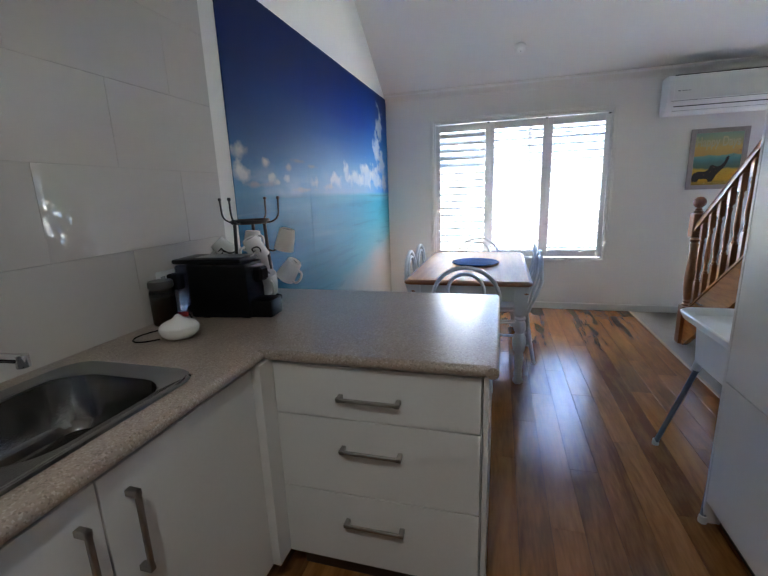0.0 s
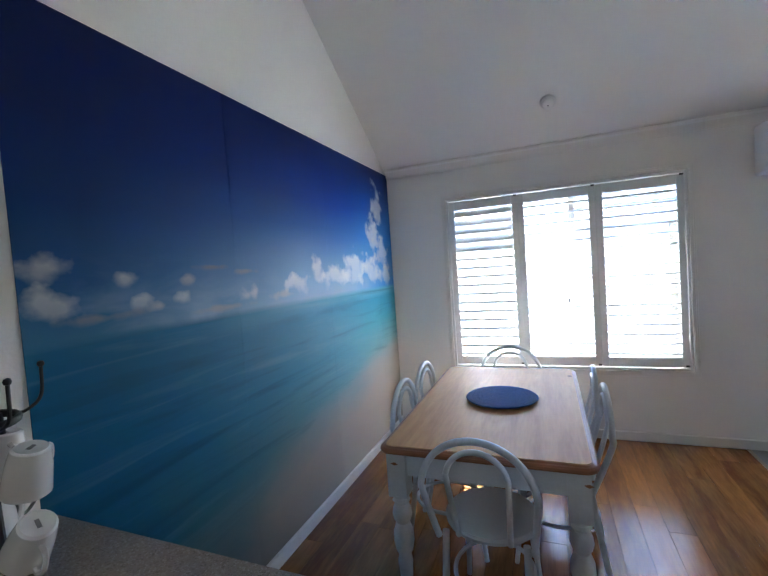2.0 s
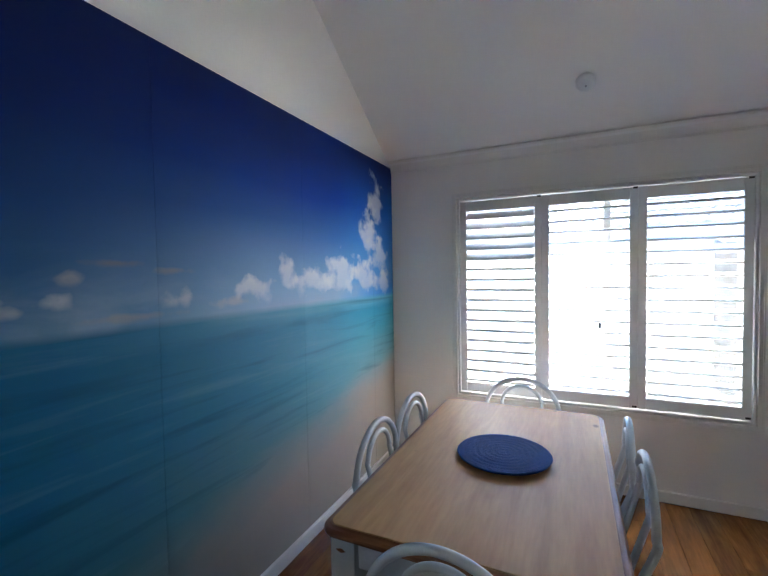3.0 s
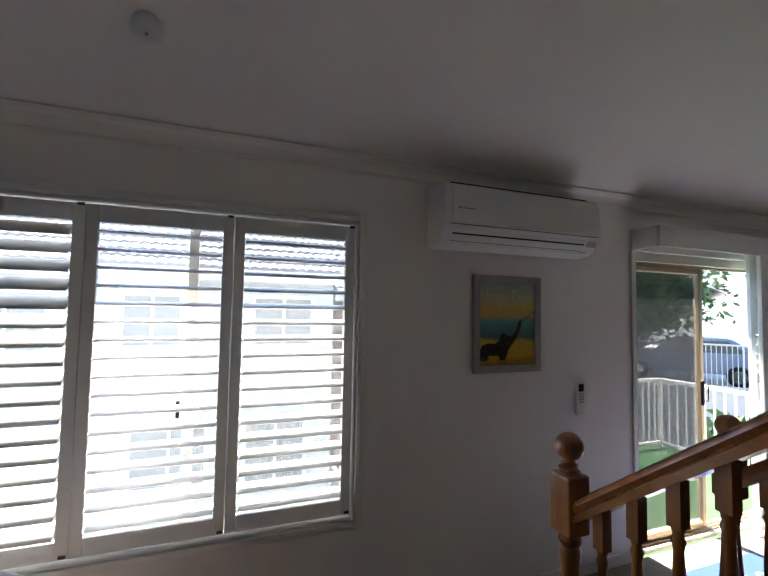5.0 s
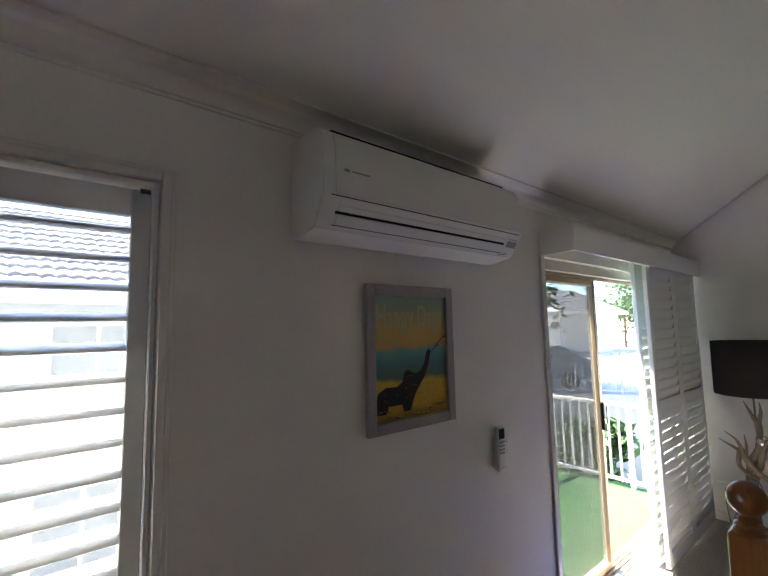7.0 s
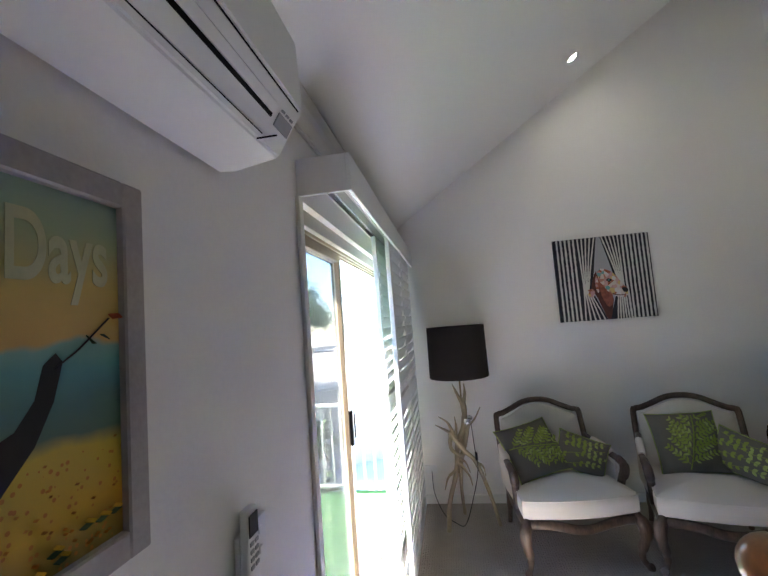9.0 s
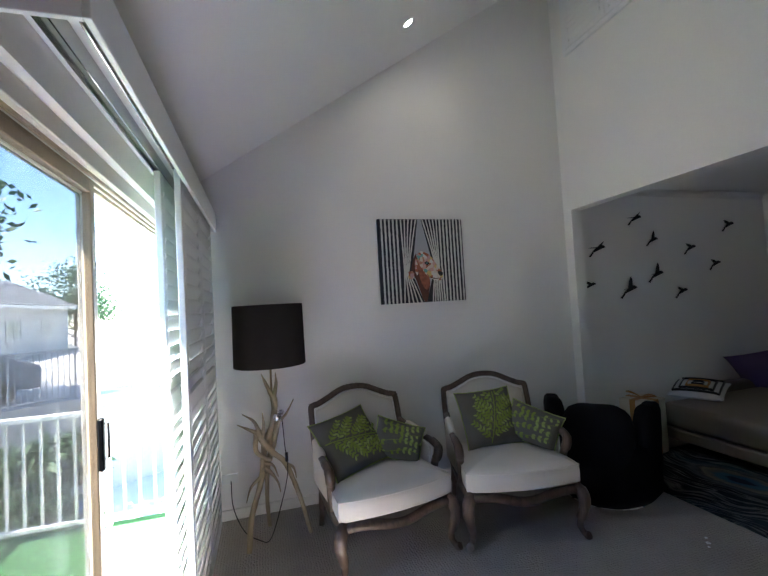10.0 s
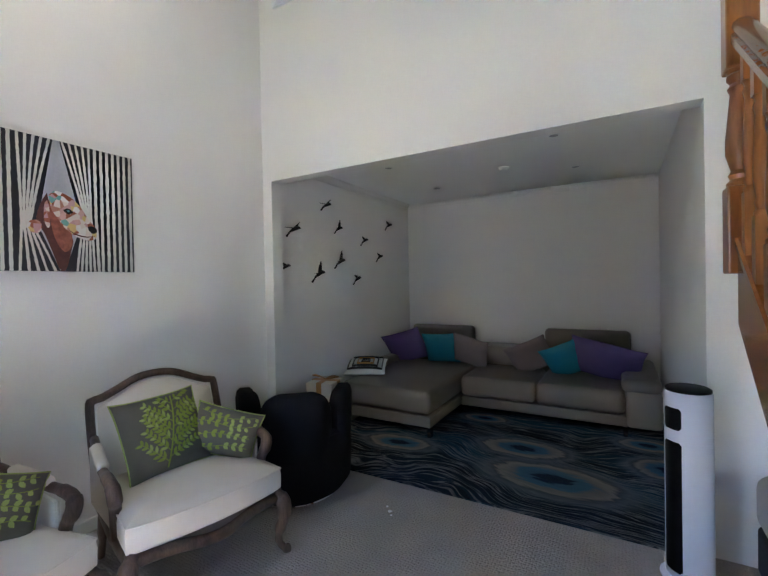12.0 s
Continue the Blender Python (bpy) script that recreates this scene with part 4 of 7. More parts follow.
part("tabletop_edge", slab(TX0, TX1, TY0, TY1, 0.06, [(0.012, 0.7275), (0.003, 0.731), (0.0, 0.738), (0.002, 0.746), (0.010, 0.752), (0.018, 0.754), (0.024, 0.757)]), PINED, tab, "darker stained moulded edge")
part("tabletop", slab(TX0 + 0.027, TX1 - 0.027, TY0 + 0.027, TY1 - 0.027, 0.036, [(0.0, 0.7572), (0.0, 0.7595), (0.003, 0.7605)]), PINE, tab, "waxed honey pine top")
APRON = mat("white_chalk_paint", (0.66, 0.69, 0.72), 0.5, 0.07, 7, 80, 0.08)
for a in ((TX0 + 0.075, TX1 - 0.075, TY0 + 0.06, TY0 + 0.08), (TX0 + 0.075, TX1 - 0.075, TY1 - 0.08, TY1 - 0.06), (TX0 + 0.06, TX0 + 0.08, TY0 + 0.08, TY1 - 0.08), (TX1 - 0.08, TX1 - 0.06, TY0 + 0.08, TY1 - 0.08)):
    part("apron", box(a[0], a[1], a[2], a[3], 0.61, 0.727, 0.003), APRON, tab)
legp = [(0.026, 0.0), (0.034, 0.01), (0.036, 0.03), (0.026, 0.05), (0.030, 0.075), (0.024, 0.09), (0.028, 0.11), (0.034, 0.20), (0.028, 0.235), (0.038, 0.255), (0.047, 0.30), (0.045, 0.345), (0.030, 0.385), (0.038, 0.40), (0.045, 0.425), (0.040, 0.455), (0.030, 0.475), (0.040, 0.49), (0.034, 0.505), (0.044, 0.525)]
lm = None
for lx in (TX0 + 0.075, TX1 - 0.075):
    for ly in (TY0 + 0.075, TY1 - 0.075):
        if lm is None:
            bm = lathe(legp, 22)
            add_box(bm, -0.043, 0.043, -0.043, 0.043, 0.52, 0.727)
            lo = part("leg", bm, APRON, tab, smooth=True)
            lm = lo.data
        else:
            lo = new("leg", lm)
            lo.parent = tab
        lo.location = (lx, ly, 0)
for (kx, ky) in ((TX0 + 0.05, TY0 + 0.0305), (TX1 - 0.06, TY0 + 0.0305)):
    part("worn_chip", prism([(kx, 0.676), (kx + 0.02, 0.682), (kx + 0.036, 0.674), (kx + 0.018, 0.667)], 'y', ky, ky + 0.003), PINED, tab, "bare wood chip in the paint")


def bentwood_chair():
    c = thing("dining_chair", "pale grey painted bentwood dining chair", "chair", "chairs round the table")
    part("seat", lathe([(0.0, 0.435), (0.185, 0.435), (0.198, 0.442), (0.2, 0.455), (0.192, 0.465), (0.15, 0.461), (0.0, 0.456)], 32), CHALK, c, smooth=True)
    def hoop(w, top, y_low, y_top, low):
        pts = []
        for i in range(21):
            a = math.pi * i / 20
            u = -math.cos(a)
            z = math.sin(a)
            pts.append((w * u, y_top, top - w * 0.95 + w * 0.95 * z))
        return [(-w * 0.86, y_low, low)] + [(-w * 0.93, (y_low + y_top) / 2, (low + top - w) / 2)] + pts + [(w * 0.93, (y_low + y_top) / 2, (low + top - w) / 2), (w * 0.86, y_low, low)]
    part("back_hoop", tube(smooth_path(hoop(0.218, 0.882, 0.175, 0.262, 0.43), 3), 0.0140, 10), CHALK, c, smooth=True)
    part("inner_hoop", tube(smooth_path(hoop(0.118, 0.838, 0.180, 0.256, 0.45), 3), 0.0115, 10), CHALK, c, smooth=True)
    for sx in (-1, 1):
        part("leg", tube(smooth_path([(sx * 0.160, 0.165, 0.45), (sx * 0.165, 0.19, 0.25), (sx * 0.175, 0.235, 0.0)], 4), 0.0145, 10), CHALK, c, smooth=True)
        part("leg", tube(smooth_path([(sx * 0.135, -0.13, 0.44), (sx * 0.155, -0.165, 0.2), (sx * 0.17, -0.19, 0.0)], 4), [0.017] * 5 + [0.012] * 4, 10), CHALK, c, smooth=True)
    part("stretcher_ring", tube([(0.165 * math.cos(2 * math.pi * i / 28), 0.02 + 0.19 * math.sin(2 * math.pi * i / 28), 0.22) for i in range(28)], 0.0095, 8, closed=True), CHALK, c, smooth=True)
    return c


first = bentwood_chair()
first.matrix_basis = pose(0.565, 4.215, 0, 0, 0, 177)
CH = [(0.55, 5.436, 2), (0.285, 4.69, 91), (0.289, 5.115, 89), (0.814, 4.725, -90), (0.80, 5.117, -92)]
for cx, cy, rz in CH:
    copy_thing(first, pose(cx, cy, 0, 0, 0, rz))

lz = thing("lazy_susan", "round navy woven placemat turntable on the table", "placemat")
NAVY = mat("navy_woven", (0.008, 0.045, 0.18), 0.8, 0.25, 30, 160, 0.4, spec=0.15)
part("board", lathe([(0.0, 0.7615), (0.15, 0.7615), (0.165, 0.768), (0.165, 0.776), (0, 0.776)], 40), BLACKP, lz, "dark round base", smooth=True)
part("mat", lathe([(0.0, 0.776), (0.195, 0.776), (0.197, 0.780), (0.193, 0.784)] + [(0.19 - i * 0.0125, 0.784 + (0.0012 if i % 2 else 0.0)) for i in range(15)] + [(0.0, 0.785)], 48), NAVY, lz, "navy concentric weave", smooth=False)
lz.location = (0.565, 4.81, 0)


# ---- kitchen ----
def speckle(name, base, dark, light, rough=0.25, scale=260):
    m, n, l, b, vec, xyz = blank(name, rough)
    v = n.new("ShaderNodeTexVoronoi")
    v.inputs["Scale"].default_value = scale
    l.new(vec, v.inputs["Vector"])
    sv = n.new("ShaderNodeSeparateColor")
    l.new(v.outputs["Color"], sv.inputs[0])
    c = ramp(n, l, sv.outputs[0], [(0.0, dark), (0.25, base), (0.7, base), (1.0, light)])
    big = noisen(n, l, vec, 7, 4)
    c = mixc(n, l, mathn(n, l, 'MULTIPLY', big, 0.35), c, dark)
    l.new(c, b.inputs["Base Color"])
    return m


STONE = speckle("speckled_laminate", (0.36, 0.29, 0.235), (0.21, 0.16, 0.125), (0.52, 0.45, 0.38), 0.28)
BX1, BY0, BY1, BPX = 0.045, 2.335, 3.17, 0.77
bench = thing("benchtop", "speckled beige laminate benchtop with rolled edge", "benchtop")
SKX0, SKX1, SKY0, SKY1 = -0.475, -0.055, 1.30, 2.138
part("worktop", prism([(WX + 0.002, BY0), (BX1 - 0.018, BY0), (BX1 - 0.018, BY0 + 0.0176), (BPX - 0.0176, BY0 + 0.0176), (BPX - 0.0176, BY1), (WX + 0.002, BY1)], 'z', 0.865, 0.9), STONE, bench)
for ea, eb in (((BX1 - 0.020, BY0 + 0.0176), (BPX - 0.0176, BY0 + 0.0176)), ((BPX - 0.0176, BY0 + 0.0005), (BPX - 0.0176, BY1))):
    part("rolled_edge", tube([(*ea, 0.8825), (*eb, 0.8825)], 0.0176, 16), STONE, bench, smooth=True)
for q in ((WX + 0.002, SKX0, SOUTH + 0.02, BY0, 0.8655, 0.9), (SKX1, BX1 - 0.018, SOUTH + 0.02, BY0, 0.8655, 0.9), (SKX0, SKX1, SOUTH + 0.02, SKY0, 0.8655, 0.9), (SKX0, SKX1, SKY1, BY0, 0.8655, 0.9)):
    part("worktop", box(*q), STONE, bench)
part("rolled_edge", tube([(BX1 - 0.0178, SOUTH + 0.02, 0.8825), (BX1 - 0.0178, BY0 - 0.002, 0.8825)], 0.0178, 16), STONE, bench, smooth=True)
part("benchtop_trim", box(BX1 - 0.05, BPX - 0.01, BY1 - 0.001, BY1 + 0.003, 0.868, 0.897), TRIM, bench, "pale edge strip")


def bar_handle(parent, m, length=0.17):
    h = part("handle", boxes([(-length / 2, length / 2, -0.032, -0.022, -0.006, 0.006), (-length / 2, -length / 2 + 0.016, -0.032, 0.0, -0.008, 0.008), (length / 2 - 0.016, length / 2, -0.032, 0.0, -0.008, 0.008)], 0.002), NICKEL, parent, "brushed nickel bar handle")
    h.matrix_basis = m
    return h


du = thing("drawer_cabinet", "white laminate three drawer kitchen cabinet", "cabinet")
part("body", boxes([(0.075, 0.725, 2.39, 3.10, 0.10, 0.864)]), LAM, du)
part("end_panel", box(0.728, 0.744, 2.366, 3.12, 0.0, 0.864, 0.002), LAM, du, "white end panel")
part("kickboard", box(0.075, 0.725, 2.43, 2.445, 0.0, 0.099), KICK, du, "dark kickboard")
for z0, z1 in ((0.672, 0.852), (0.392, 0.668), (0.112, 0.388)):
    d = part("drawer", box(0.052, 0.722, 2.366, 2.386, z0, z1, 0.002), LAM, du)
    bar_handle(d, pose(0.382, 2.366, z1 - 0.10), 0.205)
fl = part("corner_filler", box(-0.03, 0.050, 2.2945, 2.386, 0.11, 0.864, 0.002), LAM, du, "white corner filler")
yd = 2.295
k = 0
while yd > SOUTH + 0.3:
    y0 = max(yd - 0.53, SOUTH + 0.03)
    cu = thing("base_cabinet", "white laminate base cabinet under the sink bench", "cabinet", "kitchen base cabinets")
    part("body", box(WX + 0.01, 0.0, y0 + 0.001, yd - 0.001, 0.10, 0.66), LAM, cu)
    part("kickboard", box(-0.045, -0.03, y0 + 0.001, yd - 0.001, 0.0, 0.099), KICK, cu, "dark kickboard")
    dd = part("door", box(0.003, 0.021, y0 + 0.002, yd - 0.002, 0.11, 0.852, 0.002), LAM, cu)
    hy = y0 + 0.06 if k % 2 == 0 else yd - 0.05
    bar_handle(dd, Matrix.Translation((0.021, hy, 0.69)) @ Matrix.Rotation(radians(90), 4, 'Z') @ Matrix.Rotation(radians(90), 4, 'Y'), 0.205)
    yd = y0
    k += 1

# sink
sk = thing("kitchen_sink", "stainless steel inset sink with drainer", "sink")


def round_rect(x0, x1, y0, y1, r, k=6):
    pts = []
    for cx, cy, a0 in ((x1 - r, y1 - r, 0), (x0 + r, y1 - r, 90), (x0 + r, y0 + r, 180), (x1 - r, y0 + r, 270)):
        for i in range(k + 1):
            a = radians(a0 + 90 * i / k)
            pts.append((cx + r * math.cos(a), cy + r * math.sin(a)))
    return pts


def loft(loops, cap=True):
    bm = bmesh.new()
    rings = [[bm.verts.new(p) for p in lp] for lp in loops]
    for a, b in zip(rings, rings[1:]):
        for i in range(len(a)):
            bm.faces.new((a[i], a[(i + 1) % len(a)], b[(i + 1) % len(b)], b[i]))
    if cap:
        bm.faces.new(rings[-1])
    return bm


def rr(x0, x1, y0, y1, r, z):
    return [(u, v, z) for u, v in round_rect(x0, x1, y0, y1, r)]


bx0, bx1, by0, by1 = -0.445, -0.085, 1.70, 2.095
part("bowl", loft([rr(SKX0 - 0.02, SKX1 + 0.02, SKY0 - 0.02, SKY1 + 0.02, 0.085, 0.901), rr(SKX0 - 0.015, SKX1 + 0.015, SKY0 - 0.015, SKY1 + 0.015, 0.08, 0.906), rr(SKX0, SKX1, SKY0, SKY1, 0.05, 0.906), rr(SKX0 + 0.004, SKX1 - 0.004, SKY0 + 0.004, SKY1 - 0.004, 0.05, 0.903), rr(bx0 - 0.012, bx1 + 0.012, by0 - 0.012, by1 + 0.012, 0.11, 0.903), rr(bx0, bx1, by0, by1, 0.10, 0.893), rr(bx0 + 0.012, bx1 - 0.012, by0 + 0.012, by1 - 0.012, 0.095, 0.77), rr(bx0 + 0.04, bx1 - 0.04, by0 + 0.04, by1 - 0.04, 0.05, 0.742), rr(bx0 + 0.08, bx1 - 0.08, by0 + 0.08, by1 - 0.08, 0.04, 0.738)]), STEEL, sk, smooth=True)
part("waste", lathe([(0.0, 0.7385), (0.04, 0.7385), (0.042, 0.741), (0.034, 0.742), (0.03, 0.7395), (0.0, 0.7395)], 20, pose((bx0 + bx1) / 2, (by0 + by1) / 2, 0)), CHROME, sk, "chrome drain", smooth=True)
for i in range(7):
    part("drain_ridge", tube([(SKX0 + 0.05 + i * 0.043, SKY0 + 0.04, 0.9035), (SKX0 + 0.05 + i * 0.043, by0 - 0.06, 0.9035)], 0.005, 8), STEEL, sk, smooth=True)
part("overflow_cap", lathe([(0.0, 0.903), (0.018, 0.903), (0.016, 0.908), (0, 0.909)], 16, pose(-0.17, 1.665, 0)), BLACKP, sk, "dark tap hole cap", smooth=True)
tp = thing("mixer_tap", "chrome kitchen mixer tap behind the sink", "tap")
part("tap_body", lathe([(0.026, 0.901), (0.026, 0.912), (0.02, 0.916), (0.02, 1.02), (0.022, 1.03), (0.0, 1.035)], 20, pose(-0.515, 1.80, 0)), CHROME, tp, smooth=True)
part("spout", tube(smooth_path([(-0.515, 1.80, 1.0), (-0.47, 1.84, 1.025), (-0.42, 1.89, 1.022), (-0.385, 1.935, 1.005)], 5), [0.013] * 15 + [0.014], 12), CHROME, tp, smooth=True)
part("aerator", lathe([(0.016, 0.0), (0.016, 0.032), (0.0, 0.033)], 16, pose(-0.383, 1.937, 0.982)), CHROME, tp, smooth=True)
part("lever", tube([(-0.515, 1.80, 1.035), (-0.50, 1.72, 1.06)], [0.008, 0.006], 10), CHROME, tp, smooth=True)

# jar, charger, diffuser
jar = thing("storage_jar", "glass jar of brown contents with steel lid", "jar")
jm = pose(-0.512, 2.53, 0) @ Matrix.Diagonal((0.92, 0.92, 1, 1))
part("jar", lathe([(0.0, 0.901), (0.047, 0.901), (0.05, 0.91), (0.05, 1.03), (0.044, 1.045), (0.0, 1.045)], 24, jm), glass("jar_glass", 0.02, (0.45, 0.43, 0.40)), jar, "clear glass", smooth=True)
part("contents", lathe([(0.0, 0.904), (0.045, 0.904), (0.045, 1.015), (0.0, 1.02)], 20, jm), mat("brown_powder", (0.06, 0.028, 0.014), 0.9, 0.2, 10, 200, 0.3), jar, "brown contents")
part("lid", lathe([(0.0, 1.046), (0.048, 1.046), (0.05, 1.05), (0.05, 1.07), (0.046, 1.075), (0.0, 1.076)], 24, jm), mat("dark_lid_metal", (0.12, 0.115, 0.11), 0.4, 0.1, 5, 90, 0.02, 0.7), jar, "grey metal lid", smooth=True)
so = switch_plate("white double power point on the splashback", WX + 0.0085, 2.56, 1.03, 'x', w=0.115, h=0.07)
so.name = "power_point"
so["category"] = "power point"
ch = thing("plug_charger", "black plug-in charger with looped cable", "charger")
part("plug", box(WX + 0.02, WX + 0.075, 2.60, 2.655, 1.02, 1.085, 0.008), BLACKP, ch)
part("cable", tube(smooth_path([(WX + 0.05, 2.655, 1.06), (WX + 0.06, 2.70, 1.08), (WX + 0.06, 2.72, 1.02), (WX + 0.07, 2.68, 0.96), (WX + 0.08, 2.63, 0.925), (WX + 0.12, 2.60, 0.906)], 6), 0.0032, 8), BLACKP, ch, "black cable", smooth=True)
di = thing("aroma_diffuser", "white glossy onion shaped aroma diffuser", "diffuser", m=pose(-0.325, 2.395, 0.901) @ Matrix.Scale(0.82, 4))
part("body", lathe([(0.0, 0.0), (0.034, 0.0), (0.060, 0.008), (0.077, 0.026), (0.082, 0.044), (0.0785, 0.056)], 32), CERAMIC, di, smooth=True)
part("cover", lathe([(0.078, 0.0565), (0.069, 0.067), (0.050, 0.077), (0.031, 0.084), (0.019, 0.092), (0.012, 0.101), (0.005, 0.106), (0.0, 0.1065)], 32), CERAMIC, di, "domed white cover", smooth=True)
part("cord", tube(smooth_path([(-0.06, -0.05, 0.006), (-0.11, -0.09, 0.004), (-0.165, -0.09, 0.004), (-0.195, -0.03, 0.004), (-0.17, 0.05, 0.004), (-0.12, 0.085, 0.004), (-0.10, 0.11, 0.004)], 6), 0.003, 8), BLACKP, di, "black power cord", smooth=True)

# coffee machine
cm = thing("coffee_machine", "black capsule coffee machine on the benchtop", "coffee machine", m=pose(-0.305, 2.700, 0.9, 0, 0, 6))
part("body", box(-0.16, 0.10, -0.075, 0.075, 0.004, 0.225, 0.010), BLACKP, cm, smooth=True)
part("top_lid", box(-0.215, 0.085, -0.082, 0.082, 0.226, 0.246, 0.008), BLACKP, cm, "flat black lid", smooth=True)
part("lid_inlay", box(-0.13, 0.07, -0.05, 0.05, 0.2465, 0.2485, 0.001), mat("dark_satin_metal", (0.13, 0.13, 0.13), 0.3, 0.1, 5, 90, 0.02, 0.8), cm, "satin dark inlay")
part("lever_tab", box(0.075, 0.10, -0.02, 0.015, 0.2465, 0.252, 0.002), NICKEL, cm, "small metal tab")
part("spout", boxes([(0.10, 0.145, -0.035, 0.035, 0.145, 0.205)], 0.01), BLACKP, cm)
part("spout_ring", lathe([(0.034, 0.206), (0.036, 0.209), (0.03, 0.211), (0.0, 0.211)], 20, pose(0.112, 0, 0)), NICKEL, cm, "steel rim", smooth=True)
part("drip_tray", box(0.06, 0.185, -0.055, 0.055, 0.0, 0.072, 0.01), BLACKP, cm, smooth=True)
part("water_tank", box(-0.225, -0.165, -0.06, 0.06, 0.02, 0.22, 0.012), glass("tank_plastic", 0.12, (0.12, 0.12, 0.13)), cm, "smoky clear water tank")
for sx in (-0.12, 0.06):
    part("foot", box(sx, sx + 0.03, -0.06, 0.06, 0.0, 0.005), BLACKP, cm)
part("red_tag", box(-0.215, -0.17, -0.085, -0.078, 0.01, 0.03, 0.002), mat("red_plastic", (0.30, 0.02, 0.02), 0.4, 0.1), cm, "small red tag")

# mug tree and mugs
TRX, TRY = -0.345, 2.93
mt = thing("mug_tree", "black wire mug stand with curled feet", "mug stand", m=pose(TRX, TRY, 0.9))


def wire_ring(r, z, thick, flat=1.0):
    part("ring", tube([(r * math.cos(a), r * math.sin(a), z) for a in np.linspace(0, 2 * math.pi, 28, endpoint=False)], thick, 8, closed=True, flat=flat), BLACKM, mt, smooth=True)


wire_ring(0.082, 0.372, 0.006, 1.6)
for k in range(3):
    a = radians(-4 + 120 * k)
    c, s_ = math.cos(a), math.sin(a)
    part("leg", tube(smooth_path([(0.074 * c, 0.074 * s_, 0.375), (0.080 * c, 0.080 * s_, 0.25), (0.092 * c, 0.092 * s_, 0.10), (0.108 * c, 0.108 * s_, 0.012), (0.120 * c, 0.120 * s_, 0.010), (0.124 * c, 0.124 * s_, 0.026), (0.112 * c, 0.112 * s_, 0.03)], 5), 0.0075, 8), BLACKM, mt, smooth=True)
    for zz in (0.245, 0.115):
        rr0 = 0.080 if zz > 0.2 else 0.092
        part("mug_arm", tube(smooth_path([(rr0 * c, rr0 * s_, zz), ((rr0 + 0.03) * c, (rr0 + 0.03) * s_, zz - 0.006), ((rr0 + 0.065) * c, (rr0 + 0.065) * s_, zz + 0.012)], 5), 0.004, 8), BLACKM, mt, smooth=True)
for k in range(4):
    a = radians(2 + 90 * k)
    c, s_ = math.cos(a), math.sin(a)
    hk = part("hook", tube(smooth_path([(0.08 * c, 0.08 * s_, 0.368), (0.112 * c, 0.112 * s_, 0.372), (0.142 * c, 0.142 * s_, 0.398), (0.148 * c, 0.148 * s_, 0.47)], 5), 0.004, 8), BLACKM, mt, smooth=True)
    part("knob", lathe([(0.0, -0.008), (0.006, -0.006), (0.008, 0.0), (0.006, 0.006), (0.0, 0.008)], 10, pose(0.148 * c, 0.148 * s_, 0.474)), BLACKM, hk, smooth=True)


def mug(foot, mouth, grip, letter=""):
    """A mug from its foot towards its mouth, the handle turned to grip."""
    zx = (Vector(mouth) - Vector(foot)).normalized()
    xx = (Vector(grip) - zx * zx.dot(Vector(grip))).normalized()
    m = Matrix((xx, zx.cross(xx), zx)).transposed().to_4x4()
    m.translation = Vector(foot) + zx * 0.05
    g = thing("mug", "white ceramic mug with a black printed letter hung upside down" if letter else "white ceramic mug hung upside down on the stand", "mug", "mugs on the stand", m)
    part("cup", lathe([(0.0, -0.0485), (0.026, -0.0485), (0.029, -0.050), (0.034, -0.046), (0.040, -0.01), (0.0445, 0.048), (0.0430, 0.050), (0.0405, 0.03), (0.0365, -0.01), (0.031, -0.042), (0.0, -0.044)], 28), CERAMIC, g, smooth=True)
    part("handle", tube(smooth_path([(0.036, 0, -0.026), (0.060, 0, -0.024), (0.070, 0, 0.004), (0.060, 0, 0.030), (0.041, 0, 0.034)], 5), 0.0055, 8), CERAMIC, g, smooth=True)
    part("maker_mark", box(-0.010, 0.010, -0.004, 0.004, -0.0495, -0.0488), mat("grey_print", (0.2, 0.2, 0.2), 0.5, 0.1), g, "tiny grey maker's mark")
    if letter:
        fcv = bpy.data.curves.new("printed_letter", 'FONT')
        fcv.body, fcv.size, fcv.extrude, fcv.align_x, fcv.align_y = letter, 0.058, 0.0020, 'CENTER', 'CENTER'
        lt = bpy.data.objects.new("printed_letter", fcv)
        scene.collection.objects.link(lt)
        lt.data.materials.append(BLACKP)
        lt.parent = g
        a = radians(-78)
        lt.matrix_basis = Matrix.Rotation(a, 4, 'Z') @ Matrix.Translation((0.0392, 0, 0.004)) @ Matrix.Rotation(radians(90), 4, 'Z') @ Matrix.Rotation(radians(90), 4, 'X')
        lt["label"] = "black printed letter"


mug((-0.510, 2.885, 1.185), (-0.445, 2.920, 1.105), (-0.9, -0.5, 0), "E")
mug((-0.305, 2.845, 1.205), (-0.275, 2.880, 1.110), (-0.7, -0.8, 0), "G")
mug((-0.390, 3.010, 1.225), (-0.395, 3.000, 1.125), (1, -0.2, 0))
mug((-0.170, 2.950, 1.235), (-0.195, 2.945, 1.140), (-0.5, 0.9, 0))
mug((-0.135, 2.930, 1.090), (-0.195, 2.930, 1.010), (0.8, -0.1, 0))
mug((-0.197, 2.80, 1.062), (-0.238, 2.84, 0.943), (0.8, -0.7, 0))
mug((-0.300, 2.930, 1.115), (-0.300, 2.930, 1.015), (-0.3, 0.8, 0))

